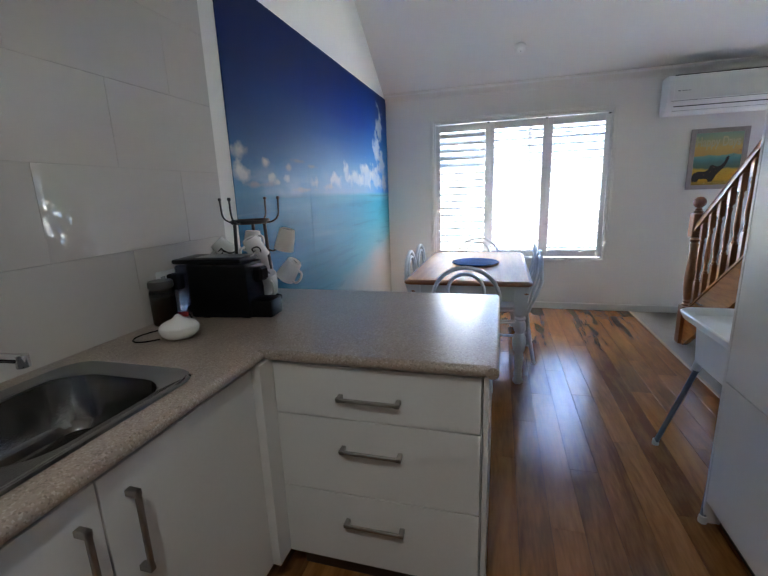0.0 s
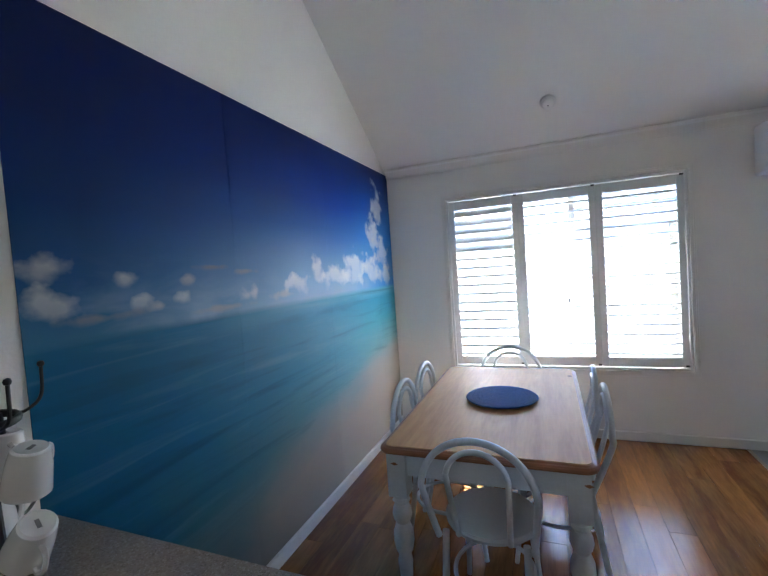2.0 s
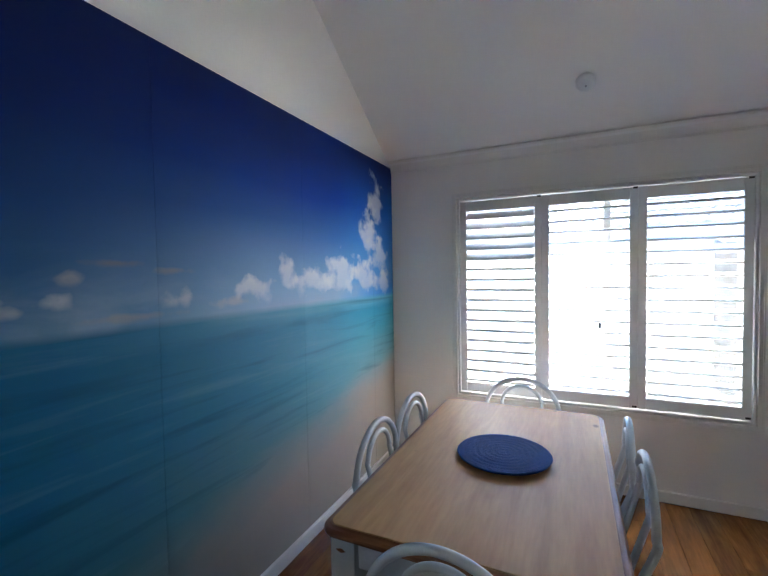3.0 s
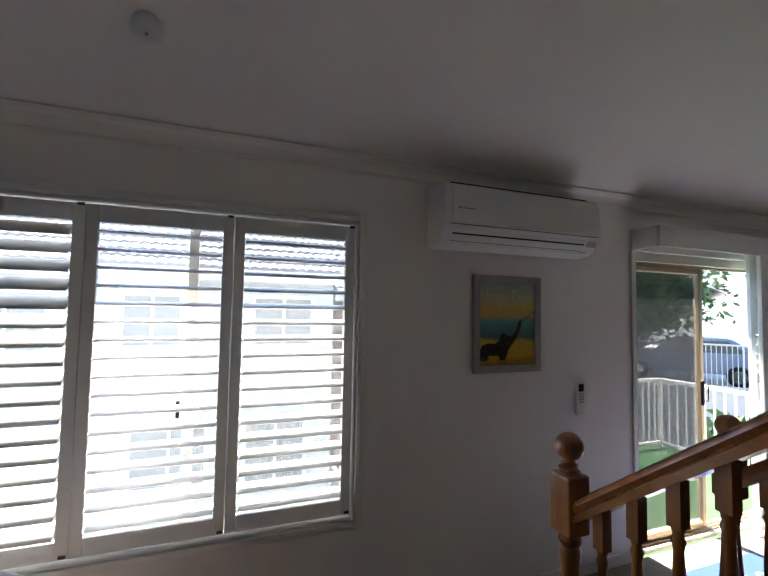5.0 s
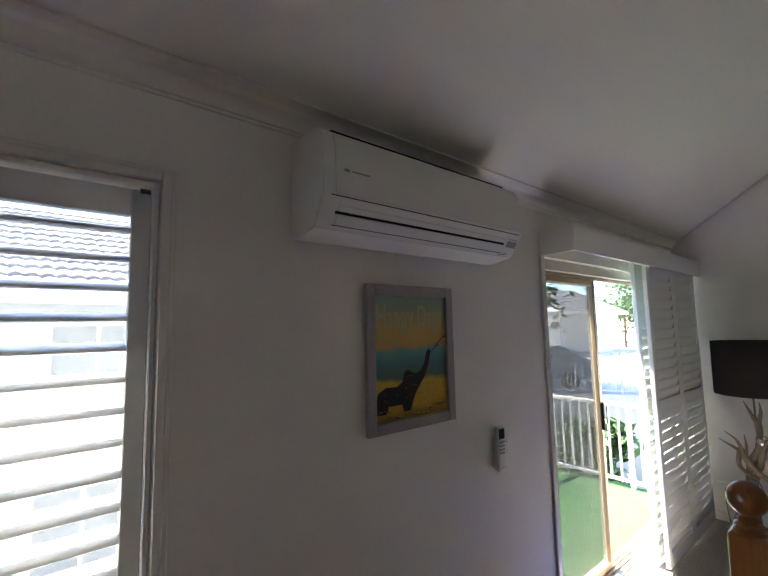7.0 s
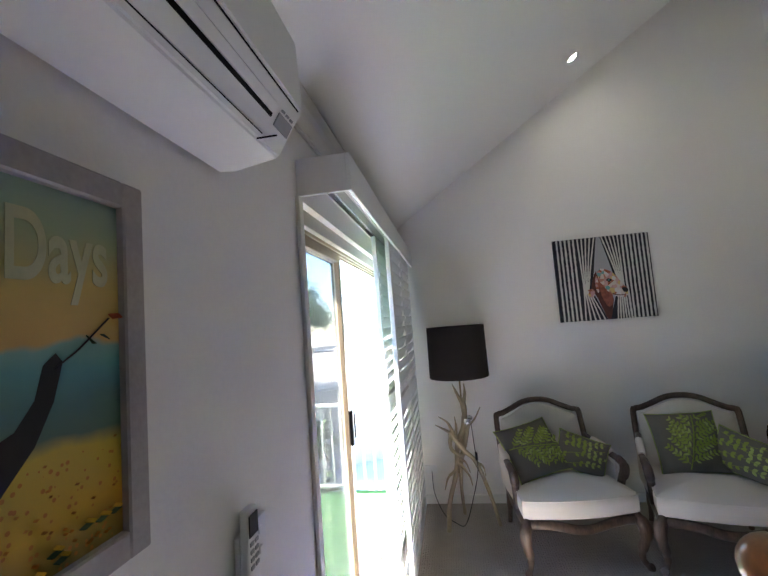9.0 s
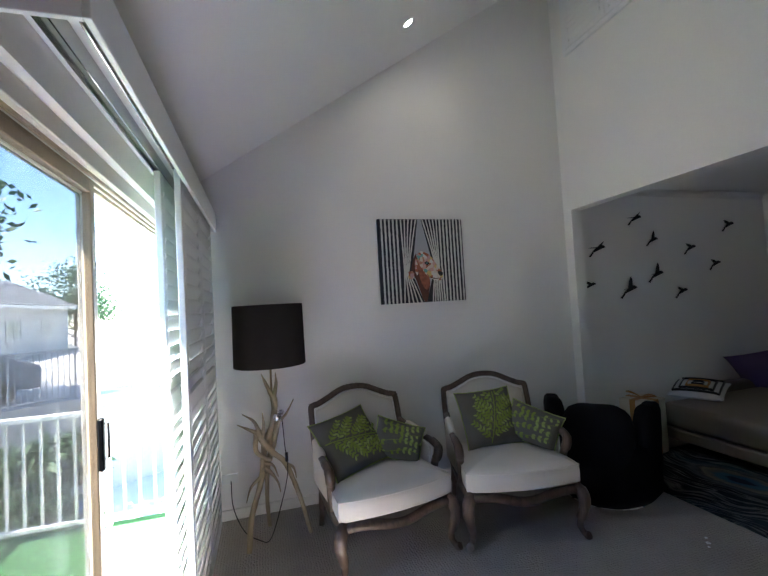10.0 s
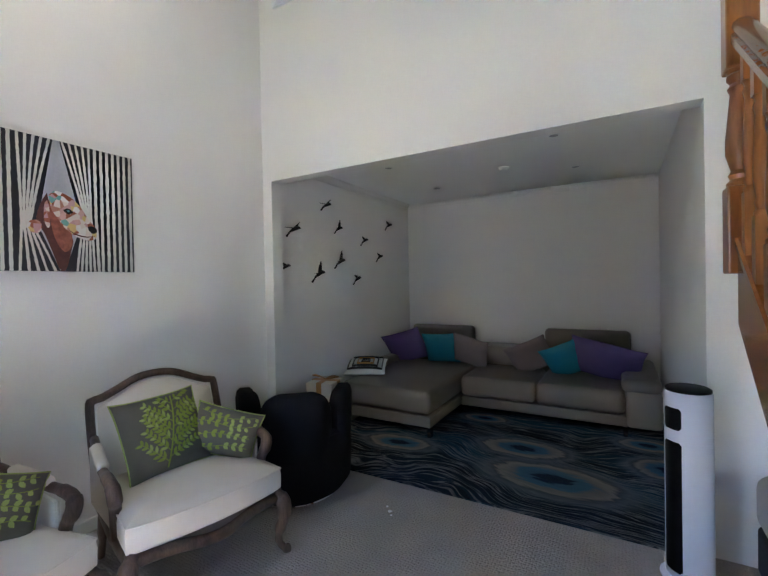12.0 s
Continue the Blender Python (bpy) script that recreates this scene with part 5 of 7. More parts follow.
# tall cabinet and high chair
tc_ = thing("pantry_cabinet", "tall white laminate pantry cabinet", "cabinet")
TCX, TCY1, TCY0 = 1.60, 2.985, 1.0
part("body", box(TCX + 0.02, 2.15, TCY0, TCY1, 0.10, 2.40), LAM, tc_)
part("end_panel", box(TCX + 0.0, 2.15, TCY1 + 0.001, TCY1 + 0.017, 0.0, 2.40, 0.002), LAM, tc_, "white end panel")
part("kickboard", box(TCX + 0.06, TCX + 0.075, TCY0, TCY1, 0.0, 0.099), KICK, tc_, "dark kickboard")
for y0, y1 in ((TCY0, 1.655), (1.66, 2.318), (2.322, TCY1)):
    for z0, z1 in ((0.105, 0.632), (0.637, 2.40)):
        part("door", box(TCX, TCX + 0.019, y0 + 0.002, y1 - 0.002, z0, z1, 0.002), LAM, tc_)
hcm = pose(1.828, 3.268, 0)
hc = thing("high_chair", "white plastic high chair with grey tubular legs", "high chair", m=hcm)
GREYM = mat("grey_powder_coat", (0.16, 0.18, 0.21), 0.4, 0.08, 6, 90, 0.02, 0.3)
for sx, sy in ((-1, 1), (-1, -1), (1, 1), (1, -1)):
    lg = part("leg", tube([(sx * 0.13, sy * 0.13, 0.56), (sx * 0.225, sy * 0.275, 0.02)], 0.012, 12), GREYM, hc, "grey tubular leg", smooth=True)
    part("foot", lathe([(0.0, 0.0), (0.016, 0.0), (0.017, 0.008), (0.014, 0.03), (0.0, 0.031)], 14, pose(sx * 0.227, sy * 0.278, 0)), WHITEP, lg, smooth=True)
    part("leg_socket", tube([(sx * 0.125, sy * 0.12, 0.62), (sx * 0.145, sy * 0.15, 0.50)], [0.022, 0.018], 14), WHITEP, hc, smooth=True)
part("tray", loft([rr(-0.20, 0.10, -0.26, 0.26, 0.06, 0.735), rr(-0.215, 0.10, -0.275, 0.275, 0.07, 0.77), rr(-0.21, 0.10, -0.27, 0.27, 0.07, 0.775), rr(-0.19, 0.08, -0.25, 0.25, 0.06, 0.765), rr(-0.17, 0.06, -0.23, 0.23, 0.05, 0.745)]), WHITEP, hc, "white serving tray", smooth=True)
part("seat_shell", loft([rr(-0.14, 0.16, -0.16, 0.16, 0.06, 0.53), rr(-0.16, 0.18, -0.19, 0.19, 0.07, 0.55), rr(-0.17, 0.19, -0.20, 0.20, 0.07, 0.73), rr(-0.15, 0.17, -0.18, 0.18, 0.06, 0.73), rr(-0.14, 0.16, -0.17, 0.17, 0.06, 0.57)]), WHITEP, hc, "white moulded seat", smooth=True)
part("backrest", box(0.16, 0.19, -0.17, 0.17, 0.70, 0.92, 0.012), WHITEP, hc, smooth=True)


# ---- living room ----
LINEN = mat("cream_linen", (0.66, 0.61, 0.54), 0.9, 0.05, 5, 320, 0.35, spec=0.15)
WALNUT = wood("limed_walnut", (0.036, 0.020, 0.013), (0.135, 0.088, 0.062), 0.45, 'z', 12.0, 0.2, 0.1)
TAUPE = mat("taupe_leather", (0.170, 0.136, 0.102), 0.40, 0.10, 5, 180, 0.25)
VELVET = mat("black_velvet", (0.006, 0.006, 0.008), 0.95, 0.3, 6, 160, 0.2, spec=0.1)


def cushion_bm(w, h, d, n=16, pinch=0.14):
    """A stuffed cushion lying in x-z, thickness along y, with pulled-out corners."""
    bm = bmesh.new()
    grid = []
    for side in (1, -1):
        rows = []
        for i in range(n + 1):
            row = []
            for j in range(n + 1):
                u, v = 2 * i / n - 1, 2 * j / n - 1
                edge = (1 - u * u) * (1 - v * v)
                t = d / 2 * (edge ** 0.42)
                ku = 1 - pinch * (1 - abs(v) ** 3) * abs(u) ** 3 * 0.5
                kv = 1 - pinch * (1 - abs(u) ** 3) * abs(v) ** 3 * 0.5
                wr = 1 + 0.05 * noise.noise(Vector((u * 2.3, v * 2.1, side * 3 + w * 7)))
                row.append(bm.verts.new((w / 2 * u * ku, side * t * wr, h / 2 * v * kv)))
            rows.append(row)
        grid.append(rows)
        for i in range(n):
            for j in range(n):
                bm.faces.new((rows[i][j], rows[i + 1][j], rows[i + 1][j + 1], rows[i][j + 1]))
    bmesh.ops.remove_doubles(bm, verts=bm.verts, dist=0.0005)
    return bm


def cushion_edge(w, h, pinch=0.14, k=14):
    pts = []
    corners = [(-1, -1), (1, -1), (1, 1), (-1, 1)]
    for a, b in zip(corners, corners[1:] + corners[:1]):
        for i in range(k):
            u, v = a[0] + (b[0] - a[0]) * i / k, a[1] + (b[1] - a[1]) * i / k
            ku = 1 - pinch * (1 - abs(v) ** 3) * abs(u) ** 3 * 0.5
            kv = 1 - pinch * (1 - abs(u) ** 3) * abs(v) ** 3 * 0.5
            pts.append((w / 2 * u * ku, 0, h / 2 * v * kv))
    return pts


def puff(u, v, d):
    return d / 2 * max(0.0, (1 - u * u) * (1 - v * v)) ** 0.42


def leaf_bm(path_pts, width):
    """A flat stitched leaf along a path, on the cushion's front."""
    n = len(path_pts)
    bm = bmesh.new()
    ls, rs = [], []
    for i, p in enumerate(path_pts):
        t = i / (n - 1)
        w = width * math.sin(math.pi * min(1, t * 0.9 + 0.08)) ** 0.8
        d = (Vector(path_pts[min(i + 1, n - 1)]) - Vector(path_pts[max(i - 1, 0)])).normalized()
        s = Vector((d.z, 0, -d.x))
        ls.append(bm.verts.new(Vector(p) + s * w))
        rs.append(bm.verts.new(Vector(p) - s * w))
    for i in range(n - 1):
        bm.faces.new((ls[i], ls[i + 1], rs[i + 1], rs[i]))
    return bm


GREYC = mat("grey_green_linen", (0.125, 0.118, 0.094), 0.9, 0.12, 6, 300, 0.35, spec=0.1)
LIME = mat("lime_embroidery", (0.235, 0.285, 0.062), 0.8, 0.2, 14, 300, 0.5, spec=0.1)
LIME2 = mat("pale_lime_embroidery", (0.33, 0.385, 0.125), 0.8, 0.2, 14, 300, 0.5, spec=0.1)


def on_front(u, v, w, h, d):
    """Drapes a point of the cushion's front at (u, v)."""
    return (w / 2 * u * 0.96, -puff(u, v, d) * 1.03 - 0.006, h / 2 * v * 0.96)


def fern_cushion(name, label, w, h, d, m, branch, turn=0.0):
    t = thing(name, label, "cushion", "armchair cushions", m)
    part("cover", cushion_bm(w, h, d), GREYC, t, "grey linen cover", smooth=True)
    part("piping", tube(cushion_edge(w, h), 0.0045, 8, closed=True), LIME2, t, "lime green piping", smooth=True)
    if branch == "fern":
        ct, st = math.cos(radians(turn)), math.sin(radians(turn))
        rf = random.Random(int(turn) + 40)

        def put(a, b):
            return on_front(max(-0.97, min(0.97, a * ct - b * st)), max(-0.97, min(0.97, a * st + b * ct)), w, h, d)

        def inside(a, b):
            return max(abs(a * ct - b * st), abs(a * st + b * ct)) < 0.92

        part("embroidery", tube([put(0.10 * math.sin(q * 2.2), -0.92 + 1.8 * q) for q in np.linspace(0, 1, 10)], 0.0035, 6), LIME, t, "green stitched stem", smooth=True)
        for s in range(7):
            q = 0.06 + 0.135 * s
            o = Vector((0.10 * math.sin(q * 2.2), -0.9 + 1.75 * q))
            for side in (-1, 1):
                o2 = o + Vector((0, 0.09 if side > 0 else 0.0))
                ang = radians(90 - side * rf.uniform(44, 58))
                dv = Vector((math.cos(ang), math.sin(ang)))
                ln = rf.uniform(0.72, 0.86) * (1.0 if s < 5 else 0.6)
                while ln > 0.15 and not inside(*(o2 + dv * ln)):
                    ln -= 0.05
                if ln <= 0.15:
                    continue
                part("embroidery", tube([put(*(o2 + dv * ln * k)) for k in (0, 0.33, 0.66, 1.0)], 0.002, 6), LIME, t)
                steps = max(2, int(ln / 0.115))
                for k in range(1, steps + 1):
                    a = o2 + dv * ln * k / steps
                    for up in (-1, 1):
                        la = ang + up * radians(rf.uniform(38, 55))
                        e = a + Vector((math.cos(la), math.sin(la))) * rf.uniform(0.14, 0.19) * (1.1 - 0.3 * k / steps)
                        if inside(*e):
                            part("leaf", leaf_bm([put(*(a + (e - a) * z)) for z in (0, 0.3, 0.65, 1.0)], 0.0078), LIME if rf.random() < 0.7 else LIME2, t)
    else:
        rl = random.Random(int(w * 1000) + 3)
        for bz, lean in ((-0.62, 0.25), (-0.15, 0.35), (0.32, 0.30), (0.70, 0.1)):
            def sprig(q):
                return (-0.82 + 1.62 * q, bz + lean * (q - 0.4) + 0.10 * math.sin(q * 5 + bz * 3))
            part("embroidery", tube([on_front(sprig(q)[0], max(-0.9, min(0.9, sprig(q)[1])), w, h, d) for q in np.linspace(0, 1, 9)], 0.0016, 6), LIME, t)
            for k, q in enumerate(np.linspace(0.03, 1.0, 8)):
                for up in (-1, 1):
                    a = sprig(q)
                    if rl.random() < 0.12:
                        continue
                    b = (a[0] + rl.uniform(0.10, 0.17), a[1] + up * rl.uniform(0.10, 0.19))
                    if max(abs(b[0]), abs(b[1])) < 0.92:
                        part("leaf", leaf_bm([on_front(a[0] + (b[0] - a[0]) * z, a[1] + (b[1] - a[1]) * z, w, h, d) for z in (0.12, 0.4, 0.7, 1.0)], 0.0100), LIME2 if q > 0.45 else LIME, t)
    return t


def armchair():
    """French style armchair: shaped back, open scroll arms, cabriole legs. Faces -y."""
    c = thing("armchair", "French style armchair in cream linen with limed wood frame", "armchair", "pair of armchairs")
    W = 0.33
    tilt = 0.16

    def back_outline(w, top, low):
        pts = [(-w * 0.93, low)]
        pts += [(-w, low + 0.18), (-w * 1.0, top - 0.13), (-w * 0.95, top - 0.095), (-w * 0.82, top - 0.085), (-w * 0.6, top - 0.055), (-w * 0.3, top - 0.012), (0, top), (w * 0.3, top - 0.012), (w * 0.6, top - 0.055), (w * 0.82, top - 0.085), (w * 0.95, top - 0.095), (w, top - 0.13), (w, low + 0.18), (w * 0.93, low)]
        return pts

    def lean(x, z, off=0.0):
        return (x, 0.25 + off + (z - 0.42) * tilt / 0.55, z)

    rim = [lean(x, z) for x, z in back_outline(W, 0.915, 0.32)]
    part("back_frame", tube(smooth_path(rim, 4), 0.021, 12), WALNUT, c, "limed dark wood back frame", smooth=True)
    pad = back_outline(W - 0.03, 0.883, 0.36)
    bm = bmesh.new()
    core = smooth_path([(x, 0, z) for x, z in pad], 3)
    rings = []
    for s, off in ((1.0, 0.0), (0.93, -0.022), (0.6, -0.036), (0.12, -0.04)):
        rings.append([bm.verts.new(lean(p.x * s, 0.62 + (p.z - 0.62) * s, off)) for p in core])
    back = []
    for s, off in ((0.98, 0.022), (0.1, 0.028)):
        back.append([bm.verts.new(lean(p.x * s, 0.62 + (p.z - 0.62) * s, off)) for p in core])
    for seq in (rings, [rings[0]] + back):
        for a, b in zip(seq, seq[1:]):
            for i in range(len(a)):
                bm.faces.new((a[i], a[(i + 1) % len(a)], b[(i + 1) % len(a)], b[i]))
        bm.faces.new(seq[-1])
    part("back_pad", bm, LINEN, c, "cream padded back", smooth=True)
    # seat cushion with a bowed front
    out = [(-0.315, 0.24), (-0.345, -0.10), (-0.36, -0.30), (-0.345, -0.335), (-0.18, -0.365), (0, -0.375), (0.18, -0.365), (0.345, -0.335), (0.36, -0.30), (0.345, -0.10), (0.315, 0.24)]
    core = smooth_path([(x, y, 0) for x, y in out], 3)
    bm = bmesh.new()
    rings = []
    for s, z in ((0.97, 0.325), (1.0, 0.335), (1.005, 0.40), (0.995, 0.43), (0.965, 0.446), (0.8, 0.466), (0.45, 0.482), (0.08, 0.486)):
        rings.append([bm.verts.new((p.x * s, -0.05 + (p.y + 0.05) * s, z + 0.004 * noise.noise(Vector((p.x * 9, p.y * 9, z * 5))))) for p in core])
    for a, b in zip(rings, rings[1:]):
        for i in range(len(a)):
            bm.faces.new((a[i], a[(i + 1) % len(a)], b[(i + 1) % len(a)], b[i]))
    bm.faces.new(rings[0][::-1])
    bm.faces.new(rings[-1])
    seat = part("seat_cushion", bm, LINEN, c, "plump cream seat cushion", smooth=True)
    part("piping", tube([(p.x * 1.0, -0.05 + (p.y + 0.05) * 1.0, 0.437) for p in core], 0.004, 6, closed=True), LINEN, seat, smooth=True)
    # rails
    fro = [(-0.345, -0.325, 0.285), (-0.27, -0.345, 0.298), (-0.16, -0.358, 0.288), (-0.07, -0.366, 0.268), (0, -0.369, 0.262), (0.07, -0.366, 0.268), (0.16, -0.358, 0.288), (0.27, -0.345, 0.298), (0.345, -0.325, 0.285)]
    part("front_rail", tube(smooth_path(fro, 4), 0.025, 10, flat=1.15), WALNUT, c, smooth=True)
    for sx in (-1, 1):
        part("side_rail", tube([(sx * 0.345, -0.31, 0.295), (sx * 0.335, -0.05, 0.295), (sx * 0.31, 0.25, 0.30)], 0.027, 10, flat=1.2), WALNUT, c, smooth=True)
        part("front_leg", tube(smooth_path([(sx * 0.335, -0.318, 0.315), (sx * 0.362, -0.350, 0.265), (sx * 0.366, -0.355, 0.20), (sx * 0.345, -0.332, 0.10), (sx * 0.345, -0.332, 0.05), (sx * 0.366, -0.358, 0.018), (sx * 0.374, -0.372, 0.024)], 5), [0.030] * 3 + [0.038] * 4 + [0.036] * 4 + [0.030] * 4 + [0.021] * 5 + [0.018] * 5 + [0.023] * 6, 12), WALNUT, c, "carved cabriole leg", smooth=True)
        part("back_leg", tube(smooth_path([(sx * 0.30, 0.25, 0.32), (sx * 0.30, 0.29, 0.15), (sx * 0.30, 0.34, 0.0)], 4), [0.026] * 5 + [0.017] * 4, 10), WALNUT, c, smooth=True)
        # open arm with scroll front
        part("arm", tube(smooth_path([(sx * 0.325, 0.30, 0.64), (sx * 0.345, 0.15, 0.612), (sx * 0.365, -0.02, 0.588), (sx * 0.37, -0.13, 0.582), (sx * 0.368, -0.185, 0.562), (sx * 0.362, -0.188, 0.515), (sx * 0.352, -0.155, 0.45), (sx * 0.345, -0.14, 0.32)], 5), [0.021] * 14 + [0.026] * 6 + [0.030] * 8 + [0.025] * 8, 12), WALNUT, c, "curved wooden arm", smooth=True)
        part("arm_pad", tube(smooth_path([(sx * 0.340, 0.20, 0.632), (sx * 0.350, 0.11, 0.622), (sx * 0.360, 0.03, 0.610), (sx * 0.366, -0.04, 0.600)], 4), [0.016] + [0.027] * 11 + [0.016], 12), LINEN, c, "cream arm pad", smooth=True)
        part("side_panel", prism([(0.27, 0.33), (-0.12, 0.33), (-0.12, 0.55), (0.0, 0.575), (0.28, 0.615)], 'x', sx * 0.345 - 0.008, sx * 0.345 + 0.008, 0.004), LINEN, c, "cream side panel")
    return c


chA = armchair()
MA = pose(5.60, 5.055, 0, 0, 0, -83)
MB = pose(5.52, 4.145, 0, 0, 0, -102.5)
chA.matrix_basis = MA
copy_thing(chA, MB)
for M, tw in ((MA, 1), (MB, 0)):
    if tw:
        fern_cushion("cushion", "grey cushion with green fern embroidery slumped on the armchair", 0.415, 0.415, 0.17, M @ pose(-0.155, 0.045, 0.632, -44, -9, 12), "fern", -98)
        fern_cushion("cushion", "grey cushion with pale green leaf sprigs", 0.345, 0.255, 0.14, M @ pose(0.165, -0.015, 0.594, -24, 20, -16), "sprig")
    else:
        fern_cushion("cushion", "grey cushion with green fern embroidery upright on the armchair", 0.42, 0.42, 0.16, M @ pose(-0.065, 0.09, 0.650, -30, -3, 4), "fern", -14)
        fern_cushion("cushion", "grey cushion with pale green leaf sprigs", 0.37, 0.26, 0.14, M @ pose(0.215, -0.015, 0.60, -16, 17, -40), "sprig")

# floor lamp
LX, LY = 5.87, 5.69
lamp = thing("floor_lamp", "antler floor lamp with dark drum shade", "floor lamp", m=pose(LX, LY, 0))
SH = mat("charcoal_shade_fabric", (0.022, 0.018, 0.015), 0.85, 0.12, 10, 260, 0.25, spec=0.15)
sh = part("shade", lathe([(0.235, 1.145), (0.238, 1.15), (0.233, 1.555), (0.229, 1.555), (0.231, 1.148), (0.235, 1.145)], 48, cap=False), SH, lamp, "charcoal drum shade", smooth=True)
part("shade_ring", tube([(0.228 * math.cos(a), 0.228 * math.sin(a), 1.54) for a in np.linspace(0, 2 * math.pi, 32, endpoint=False)], 0.003, 6, closed=True), BLACKM, sh)
for k in range(3):
    a = 2 * math.pi * k / 3
    part("shade_spoke", tube([(0, 0, 1.20), (0.228 * math.cos(a), 0.228 * math.sin(a), 1.20)], 0.0025, 6), BLACKM, sh)
part("stem", tube([(0, 0, 0.86), (0, 0, 1.24)], 0.007, 10), mat("aged_brass", (0.25, 0.2, 0.12), 0.4, 0.1, 6, 90, 0.03, 0.8), lamp, "slim brass stem")
part("bulb", lathe([(0.0, 1.22), (0.012, 1.22), (0.014, 1.25), (0.03, 1.30), (0.028, 1.33), (0.0, 1.345)], 16), CERAMIC, lamp, smooth=True)
ANT = mat("antler_bone", (0.27, 0.215, 0.13), 0.5, 0.3, 9, 60, 0.25)
# each antler: (points, start radius, end radius)
beams = [
    ([(-0.13, 0.18, 0.0), (-0.10, 0.157, 0.20), (-0.03, 0.095, 0.38), (-0.01, 0.072, 0.52), (0.0, 0.057, 0.63), (0.01, 0.01, 0.72), (0.0, -0.015, 0.845), (0.0, -0.01, 0.94)], 0.017, 0.024),
    ([(0.0, -0.01, 0.92), (0.0, 0.035, 1.02), (-0.01, 0.062, 1.09)], 0.020, 0.003),
    ([(0.0, -0.01, 0.92), (0.01, -0.032, 1.01), (0.0, -0.030, 1.09)], 0.020, 0.003),
    ([(-0.04, -0.215, 0.0), (-0.01, -0.155, 0.24), (0.02, -0.074, 0.46), (-0.04, 0.01, 0.57), (-0.05, 0.072, 0.66), (-0.04, 0.095, 0.72)], 0.013, 0.025),
    ([(-0.04, 0.088, 0.70), (-0.05, 0.15, 0.74), (-0.06, 0.225, 0.785)], 0.018, 0.003),
    ([(-0.04, 0.092, 0.72), (-0.03, 0.125, 0.79), (-0.02, 0.195, 0.84)], 0.016, 0.003),
    ([(-0.05, 0.072, 0.67), (-0.06, 0.060, 0.76), (-0.07, 0.065, 0.845)], 0.017, 0.003),
    ([(-0.04, 0.110, 0.70), (-0.05, 0.115, 0.60), (-0.04, 0.06, 0.54), (-0.03, 0.02, 0.52)], 0.017, 0.013),
    ([(0.02, 0.03, 0.60), (0.02, 0.02, 0.67), (0.0, -0.035, 0.75), (-0.02, -0.09, 0.81), (-0.03, -0.143, 0.905)], 0.023, 0.003),
    ([(0.01, -0.03, 0.75), (0.02, 0.0, 0.62), (0.03, 0.03, 0.52), (0.06, 0.05, 0.42), (0.12, 0.06, 0.20), (0.16, 0.05, 0.0)], 0.022, 0.013),
    ([(-0.03, 0.07, 0.48), (-0.02, 0.025, 0.43), (-0.01, -0.015, 0.36), (-0.01, -0.03, 0.29)], 0.016, 0.003),
    ([(-0.02, 0.06, 0.44), (-0.03, 0.06, 0.36), (-0.03, 0.065, 0.28)], 0.014, 0.003),
    ([(-0.03, 0.09, 0.42), (-0.05, 0.155, 0.37), (-0.06, 0.188, 0.28)], 0.014, 0.003),
    ([(-0.02, 0.06, 0.50), (-0.03, 0.01, 0.48), (-0.03, -0.02, 0.40)], 0.013, 0.003),
    ([(0.02, -0.074, 0.46), (0.04, -0.125, 0.42), (0.05, -0.142, 0.34)], 0.014, 0.003),
]
for pts, r0, r1 in beams:
    q = smooth_path(pts, 6)
    bm = tube(q, [0.98 * (r0 + (r1 - r0) * i / (len(q) - 1)) * (1 + 0.18 * noise.noise(Vector((i * 0.6, r0 * 90, r1 * 40)))) for i in range(len(q))], 12)
    part("antler", bm, ANT, lamp, "pale bone antler branch", smooth=True)
part("switch_cluster", lathe([(0.0, -0.03), (0.02, -0.022), (0.028, 0.0), (0.02, 0.022), (0.0, 0.03)], 16, pose(-0.045, -0.03, 0.80)), CHROME, lamp, "small chrome ball ornament", smooth=True)
part("switch_cluster", lathe([(0.0, -0.02), (0.014, -0.015), (0.02, 0.0), (0.014, 0.015), (0.0, 0.02)], 14, pose(-0.05, -0.055, 0.83)), CHROME, lamp, smooth=True)
part("cord", tube(smooth_path([(-0.03, -0.06, 0.78), (-0.05, -0.07, 0.60), (-0.04, -0.08, 0.42), (-0.06, -0.02, 0.20), (-0.08, 0.05, 0.03), (-0.02, 0.12, 0.01), (0.12, 0.22, 0.02), (0.33, 0.30, 0.10), (0.35, 0.31, 0.28)], 6), 0.003, 8), BLACKP, lamp, "black power cord", smooth=True)
part("cord_switch", box(-0.062, -0.038, -0.088, -0.068, 0.50, 0.56, 0.005), BLACKP, lamp, "inline cord switch")
so2 = switch_plate("white power point near the lamp", EX - 0.0105, 5.95, 0.26, 'x', w=0.115, h=0.07)
so2.name, so2["category"] = "power_point", "power point"

